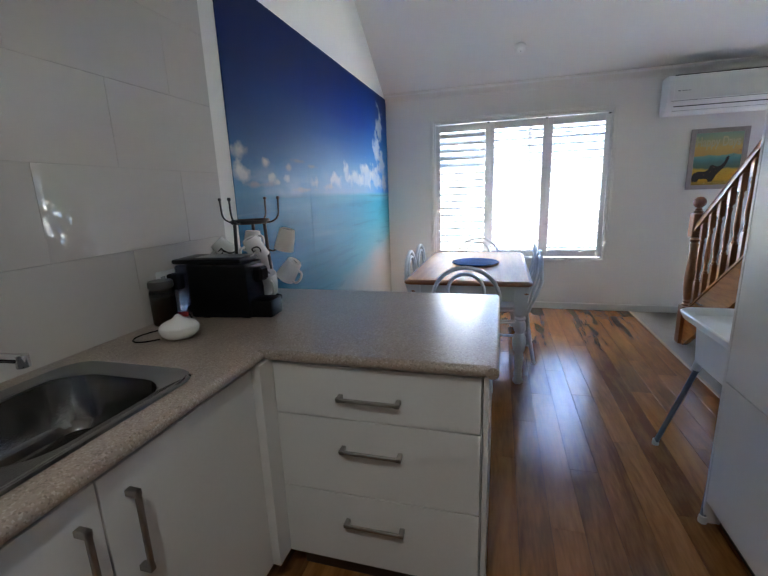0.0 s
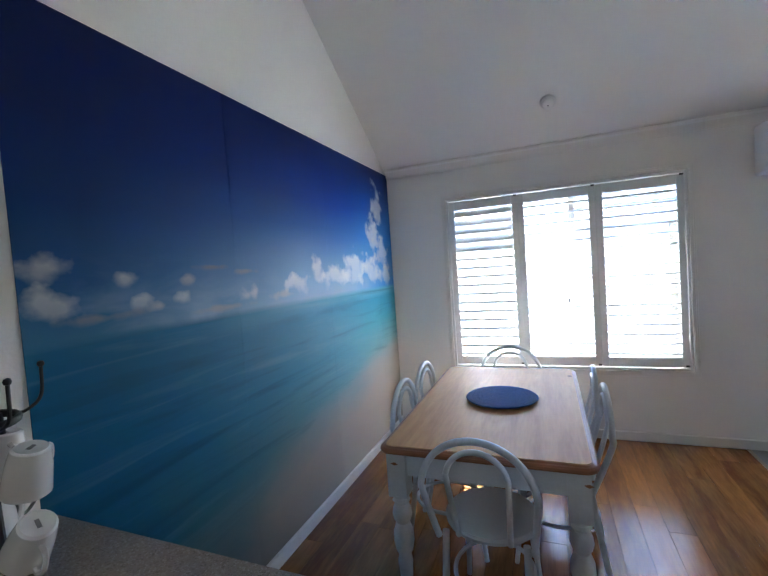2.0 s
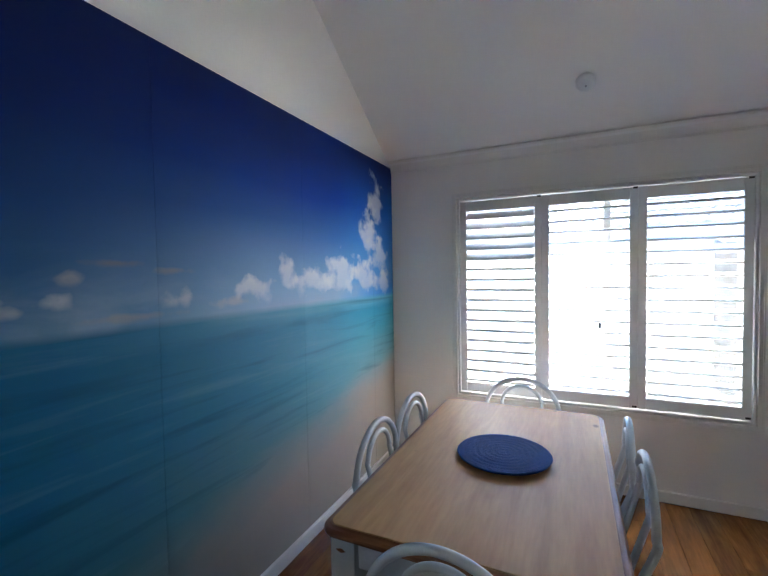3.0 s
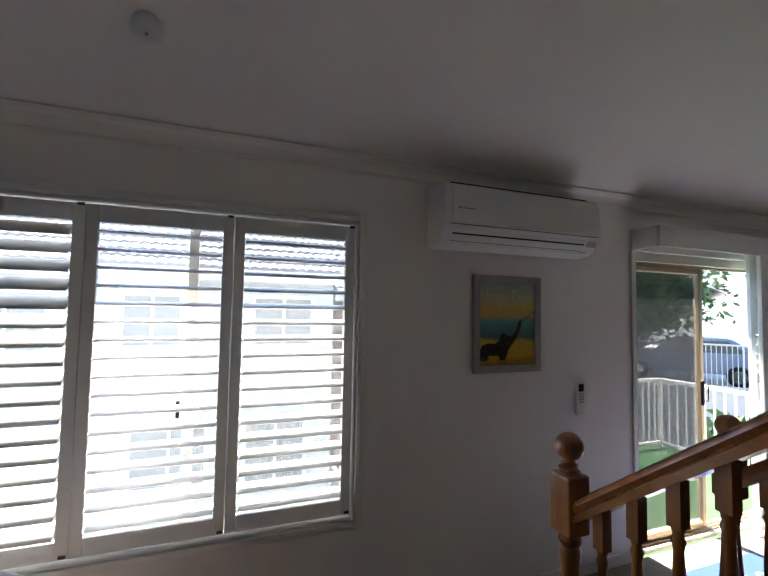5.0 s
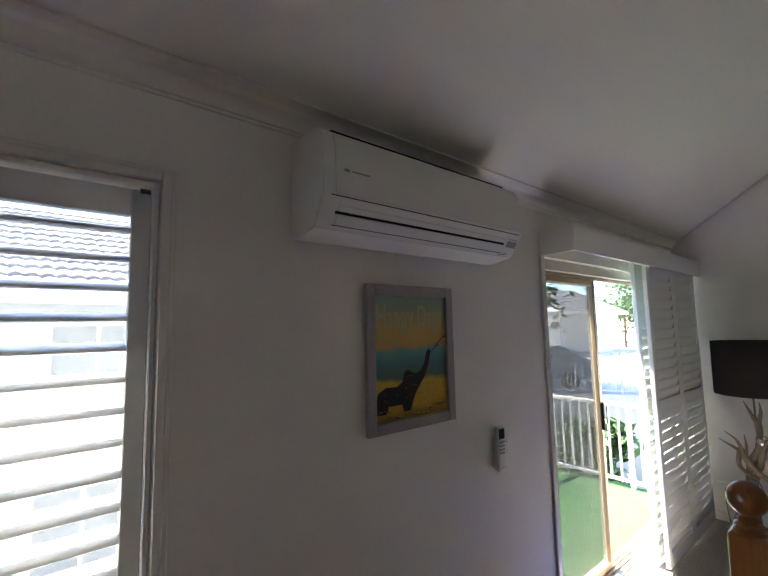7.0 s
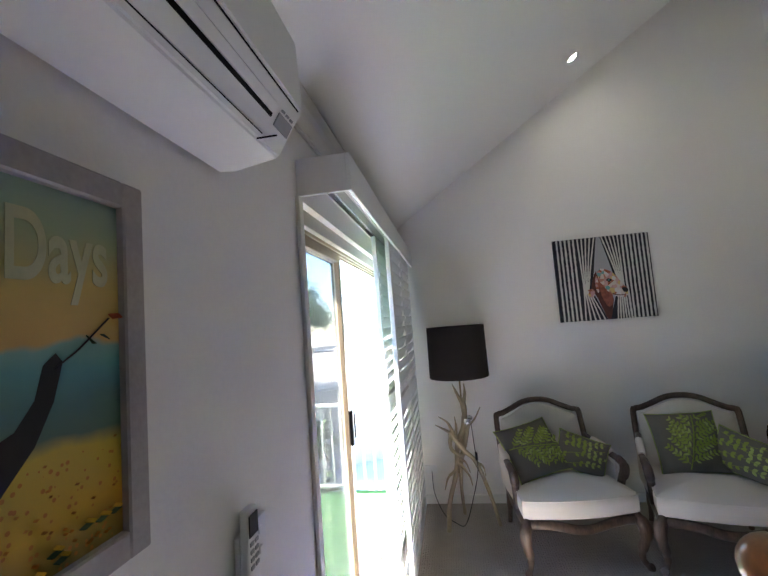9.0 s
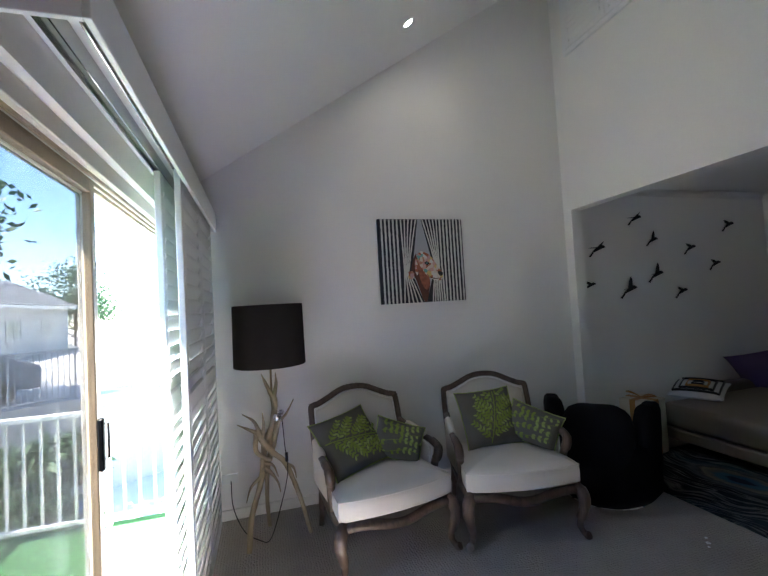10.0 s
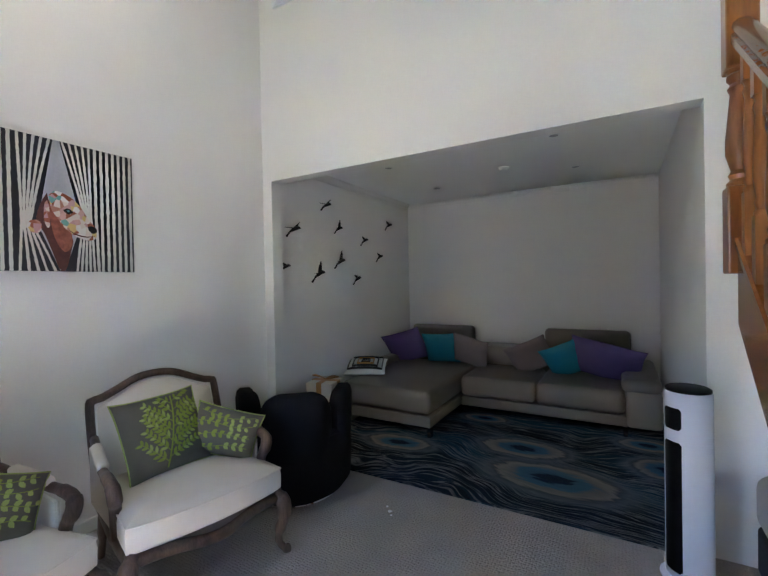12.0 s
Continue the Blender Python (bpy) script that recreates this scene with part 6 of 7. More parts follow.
# striped painting of a hound
DY0, DY1, DZ0, DZ1 = 4.0, 4.775, 1.51, 2.225
dog = thing("canvas_painting", "black and white striped canvas with a painted hound", "painting", m=pose(EX - 0.002, (DY0 + DY1) / 2, (DZ0 + DZ1) / 2, 0, 0, -90))
DWD, DHT = (DY1 - DY0) / 2, (DZ1 - DZ0) / 2
NAVYP = mat("blue_black_paint", (0.012, 0.013, 0.022), 0.5, 0.3, 12, 120, 0.3)
CREAMP = mat("cream_paint_stroke", (0.62, 0.60, 0.55), 0.6, 0.1, 12, 150, 0.4)
part("canvas", box(-DWD, DWD, -0.032, 0.0, -DHT, DHT, 0.003), NAVYP, dog)


def stripe(pts, w):
    bm = bmesh.new()
    ls, rs = [], []
    for i, (u, v) in enumerate(pts):
        ww = w * (1 + 0.34 * noise.noise(Vector((u * 23, v * 46, w * 100))))
        ls.append(bm.verts.new((u - ww, -0.0335, v)))
        rs.append(bm.verts.new((u + ww, -0.0335, v)))
    for i in range(len(pts) - 1):
        bm.faces.new((ls[i], rs[i], rs[i + 1], ls[i + 1]))
    return part("painted_stripe", bm, CREAMP, dog)


zs_ = [DHT - 2 * DHT * i / 40 for i in range(41)]


def drape(top, waist, foot, waist_z, z):
    """Where a curtain stripe runs at height z: straight from top to waist, then out to its foot."""
    if z > waist_z:
        return waist + (top - waist) * ((z - waist_z) / (DHT - waist_z)) ** 1.15
    return waist + (foot - waist) * ((waist_z - z) / (waist_z + DHT)) ** 0.85


for i in range(12):
    top = DWD - 0.018 - i * 0.0325
    waist = top if i < 7 else 0.149 - 0.009 * (i - 7)
    foot = top if i < 6 else top + 0.010 * (i - 5)
    stripe([(drape(top, waist, foot, -0.05, z) + 0.0016 * noise.noise(Vector((i * 3.1, z * 40, 1))), z) for z in zs_], 0.0080 if i < 7 else 0.0062)
for i in range(10):
    top = -0.046 - i * 0.0345
    waist = top if i > 4 else -0.163 + 0.009 * (3 - i)
    foot = top if i > 4 else top + 0.004 * (4 - i)
    stripe([(drape(top, waist, foot, -0.11, z) + 0.0016 * noise.noise(Vector((i * 5.3, z * 40, 7))), z) for z in zs_], 0.0082 if i > 4 else 0.0062)
GAPP = mat("pale_grey_paint", (0.40, 0.40, 0.44), 0.6, 0.05)
part("painted_gap", prism([(-0.030, DHT - 0.002), (0.000, DHT - 0.002), (0.085, -0.02), (0.095, -0.10), (0.055, -0.22), (0.015, -DHT + 0.005), (-0.010, -DHT + 0.005), (-0.085, -0.16), (-0.115, -0.10), (-0.085, 0.02)], 'y', -0.0342, -0.033), GAPP, dog, "pale gap between the painted curtains")


def patches(name, seed):
    m, n, l, b, vec, xyz = blank(name, 0.6)
    v = n.new("ShaderNodeTexVoronoi")
    v.inputs["Scale"].default_value = 34
    l.new(vec, v.inputs["Vector"])
    sv = n.new("ShaderNodeSeparateColor")
    l.new(v.outputs["Color"], sv.inputs[0])
    c = ramp(n, l, sv.outputs[seed], [(0.0, (0.34, 0.11, 0.06)), (0.16, (0.46, 0.22, 0.16)), (0.30, (0.64, 0.54, 0.48)), (0.46, (0.60, 0.36, 0.33)), (0.58, (0.17, 0.38, 0.35)), (0.66, (0.66, 0.62, 0.60)), (0.82, (0.62, 0.45, 0.18)), (0.88, (0.52, 0.30, 0.30))], 'CONSTANT')
    l.new(c, b.inputs["Base Color"])
    return m


def painted(name, outline, off, material):
    pts = [(p.x, p.z) for p in smooth_path([(u, 0, v) for u, v in outline] + [(outline[0][0], 0, outline[0][1])], 4)[:-1]]
    return part(name, prism(pts, 'y', -0.0345 - off, -0.0335), material, dog)


BROWNR = mat("brown_red_paint", (0.10, 0.030, 0.022), 0.6, 0.4, 14, 60, 0.2)
painted("painted_neck", [(-0.062, 0.062), (-0.088, 0.01), (-0.112, -0.09), (-0.08, -0.15), (-0.045, -0.25), (-0.012, -0.345), (0.018, -0.345), (0.046, -0.235), (0.053, -0.175), (0.013, -0.12), (-0.043, -0.03)], 0.001, BROWNR)
painted("painted_cheek", [(-0.055, 0.03), (-0.02, 0.03), (0.03, -0.06), (0.05, -0.16), (0.045, -0.22), (0.01, -0.25), (-0.03, -0.18), (-0.05, -0.08)], 0.0015, mat("rust_paint", (0.30, 0.095, 0.055), 0.6, 0.45, 22, 60, 0.2))
painted("painted_head", [(-0.055, 0.05), (-0.022, 0.08), (0.043, 0.057), (0.093, 0.01), (0.135, -0.06), (0.170, -0.105), (0.168, -0.165), (0.12, -0.178), (0.062, -0.155), (0.013, -0.115), (-0.015, -0.07), (-0.045, -0.02)], 0.002, patches("patchwork_paint", 0))
painted("painted_ear", [(-0.063, 0.022), (-0.055, -0.01), (-0.052, -0.10), (-0.063, -0.125), (-0.078, -0.08), (-0.075, 0.0)], 0.003, patches("patchwork_paint_ear", 2))
painted("painted_paw", [(-0.150, -0.125), (-0.138, -0.095), (-0.105, -0.090), (-0.088, -0.118), (-0.100, -0.152), (-0.132, -0.155)], 0.003, patches("patchwork_paint_small", 1))
painted("painted_nose", [(0.128, -0.100), (0.150, -0.095), (0.174, -0.108), (0.172, -0.130), (0.150, -0.136), (0.134, -0.120)], 0.003, INK)
painted("painted_mouth", [(0.030, -0.125), (0.070, -0.146), (0.120, -0.156), (0.165, -0.150), (0.120, -0.162), (0.068, -0.153)], 0.003, BROWNR)
painted("painted_eye", [(0.008, -0.022), (0.030, -0.008), (0.056, -0.024), (0.034, -0.040)], 0.003, INK)
painted("painted_eye_light", [(0.026, -0.020), (0.034, -0.016), (0.040, -0.024), (0.030, -0.029)], 0.0038, mat("teal_paint_dab", (0.10, 0.26, 0.28), 0.4, 0.1))

# black tub chair
tubc = thing("tub_chair", "black velvet swivel tub chair on chrome base", "tub chair", m=pose(5.52, 3.30, 0, 0, 0, 133))


def wall_lobe(a0, a1, r, thick, z0, z1, flare=0.02):
    n_, rings = 18, []
    bm = bmesh.new()
    for i in range(n_ + 1):
        t = i / n_
        a = radians(a0 + (a1 - a0) * t)
        e = (1 - abs(2 * t - 1) ** 5)
        top = z0 + (z1 - z0) * (0.78 + 0.22 * e)
        th = thick * (0.55 + 0.45 * e)
        ring = []
        for k in range(14):
            b = 2 * math.pi * k / 14
            cc, ss = math.cos(b), math.sin(b)
            zz = z0 + (top - z0) * (0.5 + 0.5 * math.copysign(abs(ss) ** 0.35, ss))
            rr_ = r + flare * (zz - z0) / (z1 - z0) + th / 2 * math.copysign(abs(cc) ** 0.5, cc)
            ring.append(bm.verts.new((rr_ * math.cos(a), rr_ * math.sin(a), zz)))
        rings.append(ring)
    for a, b in zip(rings, rings[1:]):
        for k in range(14):
            bm.faces.new((a[k], a[(k + 1) % 14], b[(k + 1) % 14], b[k]))
    bm.faces.new(rings[0][::-1])
    bm.faces.new(rings[-1])
    return bm


part("shell", lathe([(0.27, 0.03), (0.33, 0.04), (0.375, 0.10), (0.385, 0.30), (0.375, 0.44), (0.34, 0.46), (0.0, 0.46)], 40), VELVET, tubc, smooth=True)
part("backrest", wall_lobe(-38, 38, 0.315, 0.14, 0.25, 0.735), VELVET, tubc, smooth=True)
part("arm", wall_lobe(47, 100, 0.315, 0.13, 0.25, 0.715), VELVET, tubc, smooth=True)
part("arm", wall_lobe(-100, -47, 0.315, 0.13, 0.25, 0.73), VELVET, tubc, smooth=True)
part("seat_pad", lathe([(0.25, 0.44), (0.265, 0.47), (0.25, 0.50), (0.0, 0.515)], 32), VELVET, tubc, smooth=True)
part("swivel_base", lathe([(0.0, 0.0), (0.29, 0.0), (0.295, 0.008), (0.29, 0.016), (0.05, 0.03), (0.0, 0.03)], 40), CHROME, tubc, "chrome swivel disc", smooth=True)

# gift box behind the tub chair, in the alcove
gb = thing("gift_box", "cream storage box tied with orange ribbon", "box", m=pose(5.99, 2.36, 0, 0, 0, 12))
part("box_body", box(-0.13, 0.13, -0.15, 0.15, 0.0, 0.50, 0.008), mat("cream_card", (0.62, 0.55, 0.45), 0.7, 0.06), gb)
ORG = mat("amber_ribbon", (0.42, 0.20, 0.05), 0.5, 0.15)
for a in ((-0.134, 0.134, -0.03, 0.03, 0.0, 0.504), (-0.025, 0.025, -0.154, 0.154, 0.0, 0.5045)):
    part("ribbon", box(*a), ORG, gb, "amber ribbon band")
for sx in (-1, 1):
    part("ribbon_bow", tube(smooth_path([(0, 0, 0.505), (sx * 0.08, 0.03, 0.55), (sx * 0.13, 0.01, 0.54), (sx * 0.08, -0.03, 0.52), (0, 0, 0.507)], 5), 0.012, 8, flat=0.4), ORG, gb, smooth=True)

# sofa
so_ = thing("corner_sofa", "taupe leather corner sofa with chaise and raised headrests", "sofa")


def pad(x0, x1, y0, y1, z0, z1, r=0.05):
    return box(x0, x1, y0, y1, z0, z1, r, 4)


SXL, SXR = 6.17, 3.24
part("chaise_base", pad(5.03, SXL, 0.14, 2.10, 0.10, 0.20, 0.015), TAUPE, so_, smooth=True)
part("seat_base", pad(3.50, 5.028, 0.14, 1.29, 0.10, 0.20, 0.015), TAUPE, so_, smooth=True)
part("chaise_cushion", pad(5.035, SXL - 0.12, 0.55, 2.11, 0.205, 0.42, 0.06), TAUPE, so_, smooth=True)
part("seat_cushion", pad(4.275, 5.03, 0.55, 1.31, 0.205, 0.42, 0.055), TAUPE, so_, smooth=True)
part("seat_cushion", pad(3.515, 4.27, 0.55, 1.31, 0.205, 0.42, 0.055), TAUPE, so_, smooth=True)
part("backrest", pad(3.52, SXL, 0.12, 0.56, 0.205, 0.60, 0.07), TAUPE, so_, smooth=True)
part("backrest", pad(4.36, 5.18, 0.20, 0.60, 0.42, 0.635, 0.05), TAUPE, so_, smooth=True)
for a, b in ((5.19, 6.06), (3.45, 4.33)):
    part("headrest", box(-(b - a) / 2, (b - a) / 2, -0.06, 0.06, -0.14, 0.14, 0.05, 4, m=pose((a + b) / 2, 0.26, 0.70, -8)), TAUPE, so_, "raised leather headrest", smooth=True)
part("arm", pad(SXR, 3.515, 0.12, 1.31, 0.10, 0.42, 0.04), TAUPE, so_, smooth=True)
part("arm_pad", pad(SXR - 0.0, 3.55, 0.15, 1.30, 0.40, 0.53, 0.06), TAUPE, so_, "padded leather arm top", smooth=True)
part("arm", pad(SXL - 0.14, SXL + 0.02, 0.14, 1.25, 0.20, 0.50, 0.05), TAUPE, so_, smooth=True)
for fx, fy in ((5.06, 2.06), (6.12, 2.06), (3.53, 1.25), (5.06, 1.25), (3.28, 0.25), (6.12, 0.25)):
    part("foot", box(fx - 0.03, fx + 0.005, fy - 0.03, fy + 0.03, 0.012, 0.10, 0.003), STEEL, so_, "slim metal foot")


def plain_cushion(label, colour, w, h, d, m):
    t = thing("cushion", label, "cushion", "sofa cushions", m)
    part("cover", cushion_bm(w, h, d), colour, t, smooth=True)
    part("seam", tube(cushion_edge(w, h), 0.0035, 6, closed=True), colour, t, smooth=True)
    return t


PURPLE = mat("purple_cotton", (0.110, 0.082, 0.185), 0.9, 0.1, 6, 260, 0.3, spec=0.1)
TEAL = mat("teal_satin", (0.006, 0.185, 0.25), 0.6, 0.1, 6, 200, 0.2)
MUSH = mat("mushroom_cotton", (0.175, 0.140, 0.130), 0.9, 0.1, 6, 260, 0.3, spec=0.1)
plain_cushion("purple cotton cushion on the chaise", PURPLE, 0.52, 0.46, 0.15, pose(5.93, 0.78, 0.60, -28, 16, 6))
plain_cushion("teal satin cushion leaning on the sofa back", TEAL, 0.42, 0.42, 0.13, pose(5.47, 0.74, 0.60, -25, 3, 4))
plain_cushion("mushroom brown cushion leaning on the sofa back", MUSH, 0.44, 0.42, 0.13, pose(5.08, 0.80, 0.595, -28, -14, -4))
plain_cushion("mushroom brown cushion leaning on the sofa back", MUSH, 0.46, 0.40, 0.13, pose(4.40, 0.80, 0.59, -30, 24, 4))
plain_cushion("teal satin cushion leaning on the sofa back", TEAL, 0.40, 0.42, 0.13, pose(4.05, 0.82, 0.58, -32, 24, 0))
plain_cushion("large purple cotton cushion by the sofa arm", PURPLE, 0.66, 0.46, 0.16, pose(3.68, 0.86, 0.60, -32, -12, -6))
zc = thing("cushion", "white cushion with black and amber geometric lines", "cushion", "sofa cushions", pose(6.03, 1.58, 0.480, -78, 0, 205))
part("cover", cushion_bm(0.46, 0.42, 0.13), mat("white_cotton", (0.62, 0.62, 0.60), 0.9, 0.04, 6, 260, 0.3), zc, smooth=True)
for i, s in enumerate((0.85, 0.62, 0.40, 0.2)):
    q = [(-s, -s * 0.9), (s, -s * 0.9), (s, s * 0.9), (-s, s * 0.9)]
    pts = []
    for a, b in zip(q, q[1:] + q[:1]):
        for k in range(8):
            pts.append(on_front(a[0] + (b[0] - a[0]) * k / 8, a[1] + (b[1] - a[1]) * k / 8, 0.46, 0.42, 0.13))
    part("printed_line", tube(pts, 0.017, 6, closed=True, flat=0.3), BLACKM if i != 2 else ORG, zc)

# rug
rgm, n, l, b, vec, xyz = blank("peacock_rug_pile", 0.95)
wv = n.new("ShaderNodeVectorMath")
wv.operation = 'MULTIPLY_ADD'
wn_ = n.new("ShaderNodeTexNoise")
wn_.inputs["Scale"].default_value, wn_.inputs["Detail"].default_value = 0.9, 2
l.new(vec, wn_.inputs["Vector"])
l.new(wn_.outputs["Color"], wv.inputs[0])
wv.inputs[1].default_value = (0.5, 1.1, 0)
l.new(vec, wv.inputs[2])
strand = noisen(n, l, wv.outputs[0], 3.0, 5, (0.55, 9.0, 1))
wav = noisen(n, l, wv.outputs[0], 1.2, 3, (0.6, 2.2, 1))
c = ramp(n, l, wav, [(0.3, (0.003, 0.004, 0.007)), (0.5, (0.006, 0.016, 0.026)), (0.62, (0.010, 0.040, 0.062)), (0.75, (0.02, 0.06, 0.085))])
ridge = mathn(n, l, 'ABSOLUTE', mathn(n, l, 'SUBTRACT', strand, 0.5))
c = mixc(n, l, mathn(n, l, 'MULTIPLY', mathn(n, l, 'SUBTRACT', 0.040, ridge, clamp=True), 24.0, clamp=True), c, (0.15, 0.16, 0.16))
c = mixc(n, l, mathn(n, l, 'MULTIPLY', mathn(n, l, 'SUBTRACT', strand, 0.56, clamp=True), 5.0, clamp=True), c, (0.0025, 0.004, 0.007))


def eye_spot(c, ex, ey, sx, sy, turn):
    mp = n.new("ShaderNodeMapping")
    mp.vector_type = 'TEXTURE'
    mp.inputs["Location"].default_value = (ex, ey, 0)
    mp.inputs["Rotation"].default_value = (0, 0, radians(turn))
    mp.inputs["Scale"].default_value = (sx, sy, 100)
    l.new(vec, mp.inputs[0])
    ds = n.new("ShaderNodeVectorMath")
    ds.operation = 'LENGTH'
    l.new(mp.outputs[0], ds.inputs[0])
    wob = mathn(n, l, 'MULTIPLY_ADD', noisen(n, l, wv.outputs[0], 6, 5, (1, 5, 1)), 0.34, mathn(n, l, 'SUBTRACT', ds.outputs["Value"], 0.17))
    col = ramp(n, l, wob, [(0.0, (0.006, 0.014, 0.030)), (0.17, (0.006, 0.016, 0.036)), (0.22, (0.035, 0.085, 0.13)), (0.36, (0.045, 0.11, 0.16)), (0.44, (0.13, 0.125, 0.12)), (0.56, (0.19, 0.17, 0.15)), (0.64, (0.05, 0.06, 0.065)), (0.74, (0.10, 0.115, 0.125)), (0.95, (0.03, 0.05, 0.065))])
    return mixc(n, l, mathn(n, l, 'MULTIPLY', mathn(n, l, 'SUBTRACT', 0.98, wob), 3.2, clamp=True), c, col)


for e in ((3.97, 2.40, 0.66, 0.36, -4), (4.26, 1.94, 0.52, 0.27, 2), (5.25, 2.29, 0.46, 0.23, 3), (3.24, 1.88, 0.38, 0.30, 0), (3.36, 1.42, 0.34, 0.20, 0), (4.76, 1.33, 0.34, 0.18, 0)):
    c = eye_spot(c, *e)
l.new(c, b.inputs["Base Color"])
fz_ = noisen(n, l, vec, 400, 2)
bp = n.new("ShaderNodeBump")
bp.inputs["Strength"].default_value, bp.inputs["Distance"].default_value = 0.5, 0.004
l.new(fz_, bp.inputs["Height"])
l.new(bp.outputs[0], b.inputs["Normal"])
b.inputs["Specular IOR Level"].default_value = 0.1
rug = thing("area_rug", "dark blue rug with peacock feather pattern", "rug")
part("rug_face", box(3.18, 5.95, 0.75, 2.93, 0.001, 0.012, 0.004), rgm, rug)

# birds on the alcove wall
BIRDM = mat("matt_black_metal", (0.006, 0.006, 0.006), 0.6, 0.2)


def bird(y, z, size, kind, flip=1):
    t = thing("wall_bird", "black metal flying bird ornament on the wall", "wall ornament", "flock of wall birds", Matrix.Translation((EX - 0.03, y, z)) @ Matrix.Diagonal((1, flip, 1, 1)) @ Matrix.Scale(size, 4))
    part("body", tube([(0, -0.55, -0.28), (0, -0.25, -0.1), (0, 0.05, 0.05), (0, 0.3, 0.12), (0, 0.42, 0.10), (0, 0.52, 0.08)], [0.03, 0.09, 0.13, 0.11, 0.08, 0.01], 8), BIRDM, t, smooth=True)
    tips = {0: ((0.1, -0.75, 0.05), (-0.12, 0.35, 0.45)), 1: ((0.05, -0.5, 0.0), (-0.15, -0.05, 0.75)), 2: ((0.02, -0.45, 0.35), (-0.1, 0.2, 0.2))}[kind]
    for tx, ty, tz in tips:
        bm = bmesh.new()
        vs = [bm.verts.new(p) for p in ((0, -0.15, 0.03), (tx * 0.5 + 0.0, ty * 0.55 - 0.12, tz * 0.55), (tx, ty, tz), (tx * 0.6, ty * 0.5 + 0.12, tz * 0.65 + 0.05), (0, 0.2, 0.12))]
        bm.faces.new(vs)
        r = bmesh.ops.extrude_face_region(bm, geom=bm.faces[:])
        bmesh.ops.translate(bm, vec=(0.04, 0, 0), verts=[v for v in r["geom"] if isinstance(v, bmesh.types.BMVert)])
        part("wing", bm, BIRDM, t)
    part("tail", prism([(-0.5, -0.24), (-0.8, -0.48), (-0.68, -0.54), (-0.45, -0.3)], 'x', -0.02, 0.02), BIRDM, t)
    part("wall_pin", tube([(0, 0, 0), (0.03 / size - 0.02, 0, 0)], 0.02, 6), BIRDM, t)


BIRDS = [(2.01, 2.245, 0.125, 0, -1), (2.51, 1.94, 0.14, 0, -1), (1.80, 2.02, 0.11, 1, -1), (1.28, 1.93, 0.12, 2, -1), (0.68, 2.18, 0.13, 2, -1), (0.93, 1.75, 0.12, 2, -1), (1.78, 1.66, 0.14, 1, -1), (2.64, 1.58, 0.11, 2, -1), (2.15, 1.52, 0.15, 1, -1), (1.45, 1.47, 0.12, 2, -1)]
for bd in BIRDS:
    bird(bd[0], bd[1], bd[2] * 1.12, bd[3], bd[4])

# tower fan
tf = thing("tower_fan", "white cylindrical tower fan with dark slot", "tower fan", m=pose(3.275, 3.115, 0))
WHB = mat("cool_white_plastic", (0.72, 0.74, 0.82), 0.25, 0.02)
part("base", lathe([(0.0, 0.0), (0.115, 0.0), (0.118, 0.012), (0.10, 0.022), (0.0, 0.024)], 32), WHB, tf, smooth=True)
part("column", lathe([(0.088, 0.022), (0.094, 0.03), (0.094, 0.875), (0.090, 0.885), (0.0, 0.885)], 40), WHB, tf, smooth=True)
part("top_cap", lathe([(0.0, 0.886), (0.090, 0.886), (0.090, 0.897), (0.08, 0.903), (0.0, 0.903)], 40), BLACKP, tf, "black top control cap", smooth=True)


def curved_slot(a0, a1, z0, z1, r=0.0955):
    bm = bmesh.new()
    cols = []
    for i in range(9):
        a = radians(a0 + (a1 - a0) * i / 8)
        e = 0.0 if 0 < i < 8 else 0.012
        cols.append((bm.verts.new((r * math.cos(a), r * math.sin(a), z0 + e)), bm.verts.new((r * math.cos(a), r * math.sin(a), z1 - e))))
    for (p, q), (s, t) in zip(cols, cols[1:]):
        bm.faces.new((p, s, t, q))
    g = bmesh.ops.extrude_face_region(bm, geom=bm.faces[:])
    for v in g["geom"]:
        if isinstance(v, bmesh.types.BMVert):
            v.co.x *= 0.94
            v.co.y *= 0.94
    return bm


part("air_slot", curved_slot(15, 68, 0.06, 0.66), BLACKP, tf, "tall black air outlet")
part("air_slot", curved_slot(15, 68, 0.715, 0.815), BLACKP, tf, "short black air slot")

# ceiling lights
GLOW = glow("lit_lamp", (1.0, 0.95, 0.85), 25.0)
GLOW_SOFT = glow("dim_lit_lamp", (1.0, 0.95, 0.85), 11.0)


def downlight(x, y, z, tilt, lit, group):
    m = Matrix.Translation((x, y, z - 0.001)) @ Matrix.Rotation(-tilt, 4, 'X') @ Matrix.Rotation(math.pi, 4, 'X')
    t = thing("downlight", "lit round recessed ceiling downlight" if lit else "round white recessed ceiling downlight switched off", "downlight", group, m)
    part("bezel", lathe([(0.032, 0.0), (0.045, 0.0), (0.045, 0.004), (0.034, 0.006), (0.032, 0.004)], 28, cap=False), WHITEP, t, smooth=True)
    part("lamp_lens", lathe([(0.0, 0.001), (0.0325, 0.001), (0.0325, 0.004), (0.0, 0.004)], 24), (GLOW_SOFT if tilt else GLOW) if lit else GREYP, t)
    return t


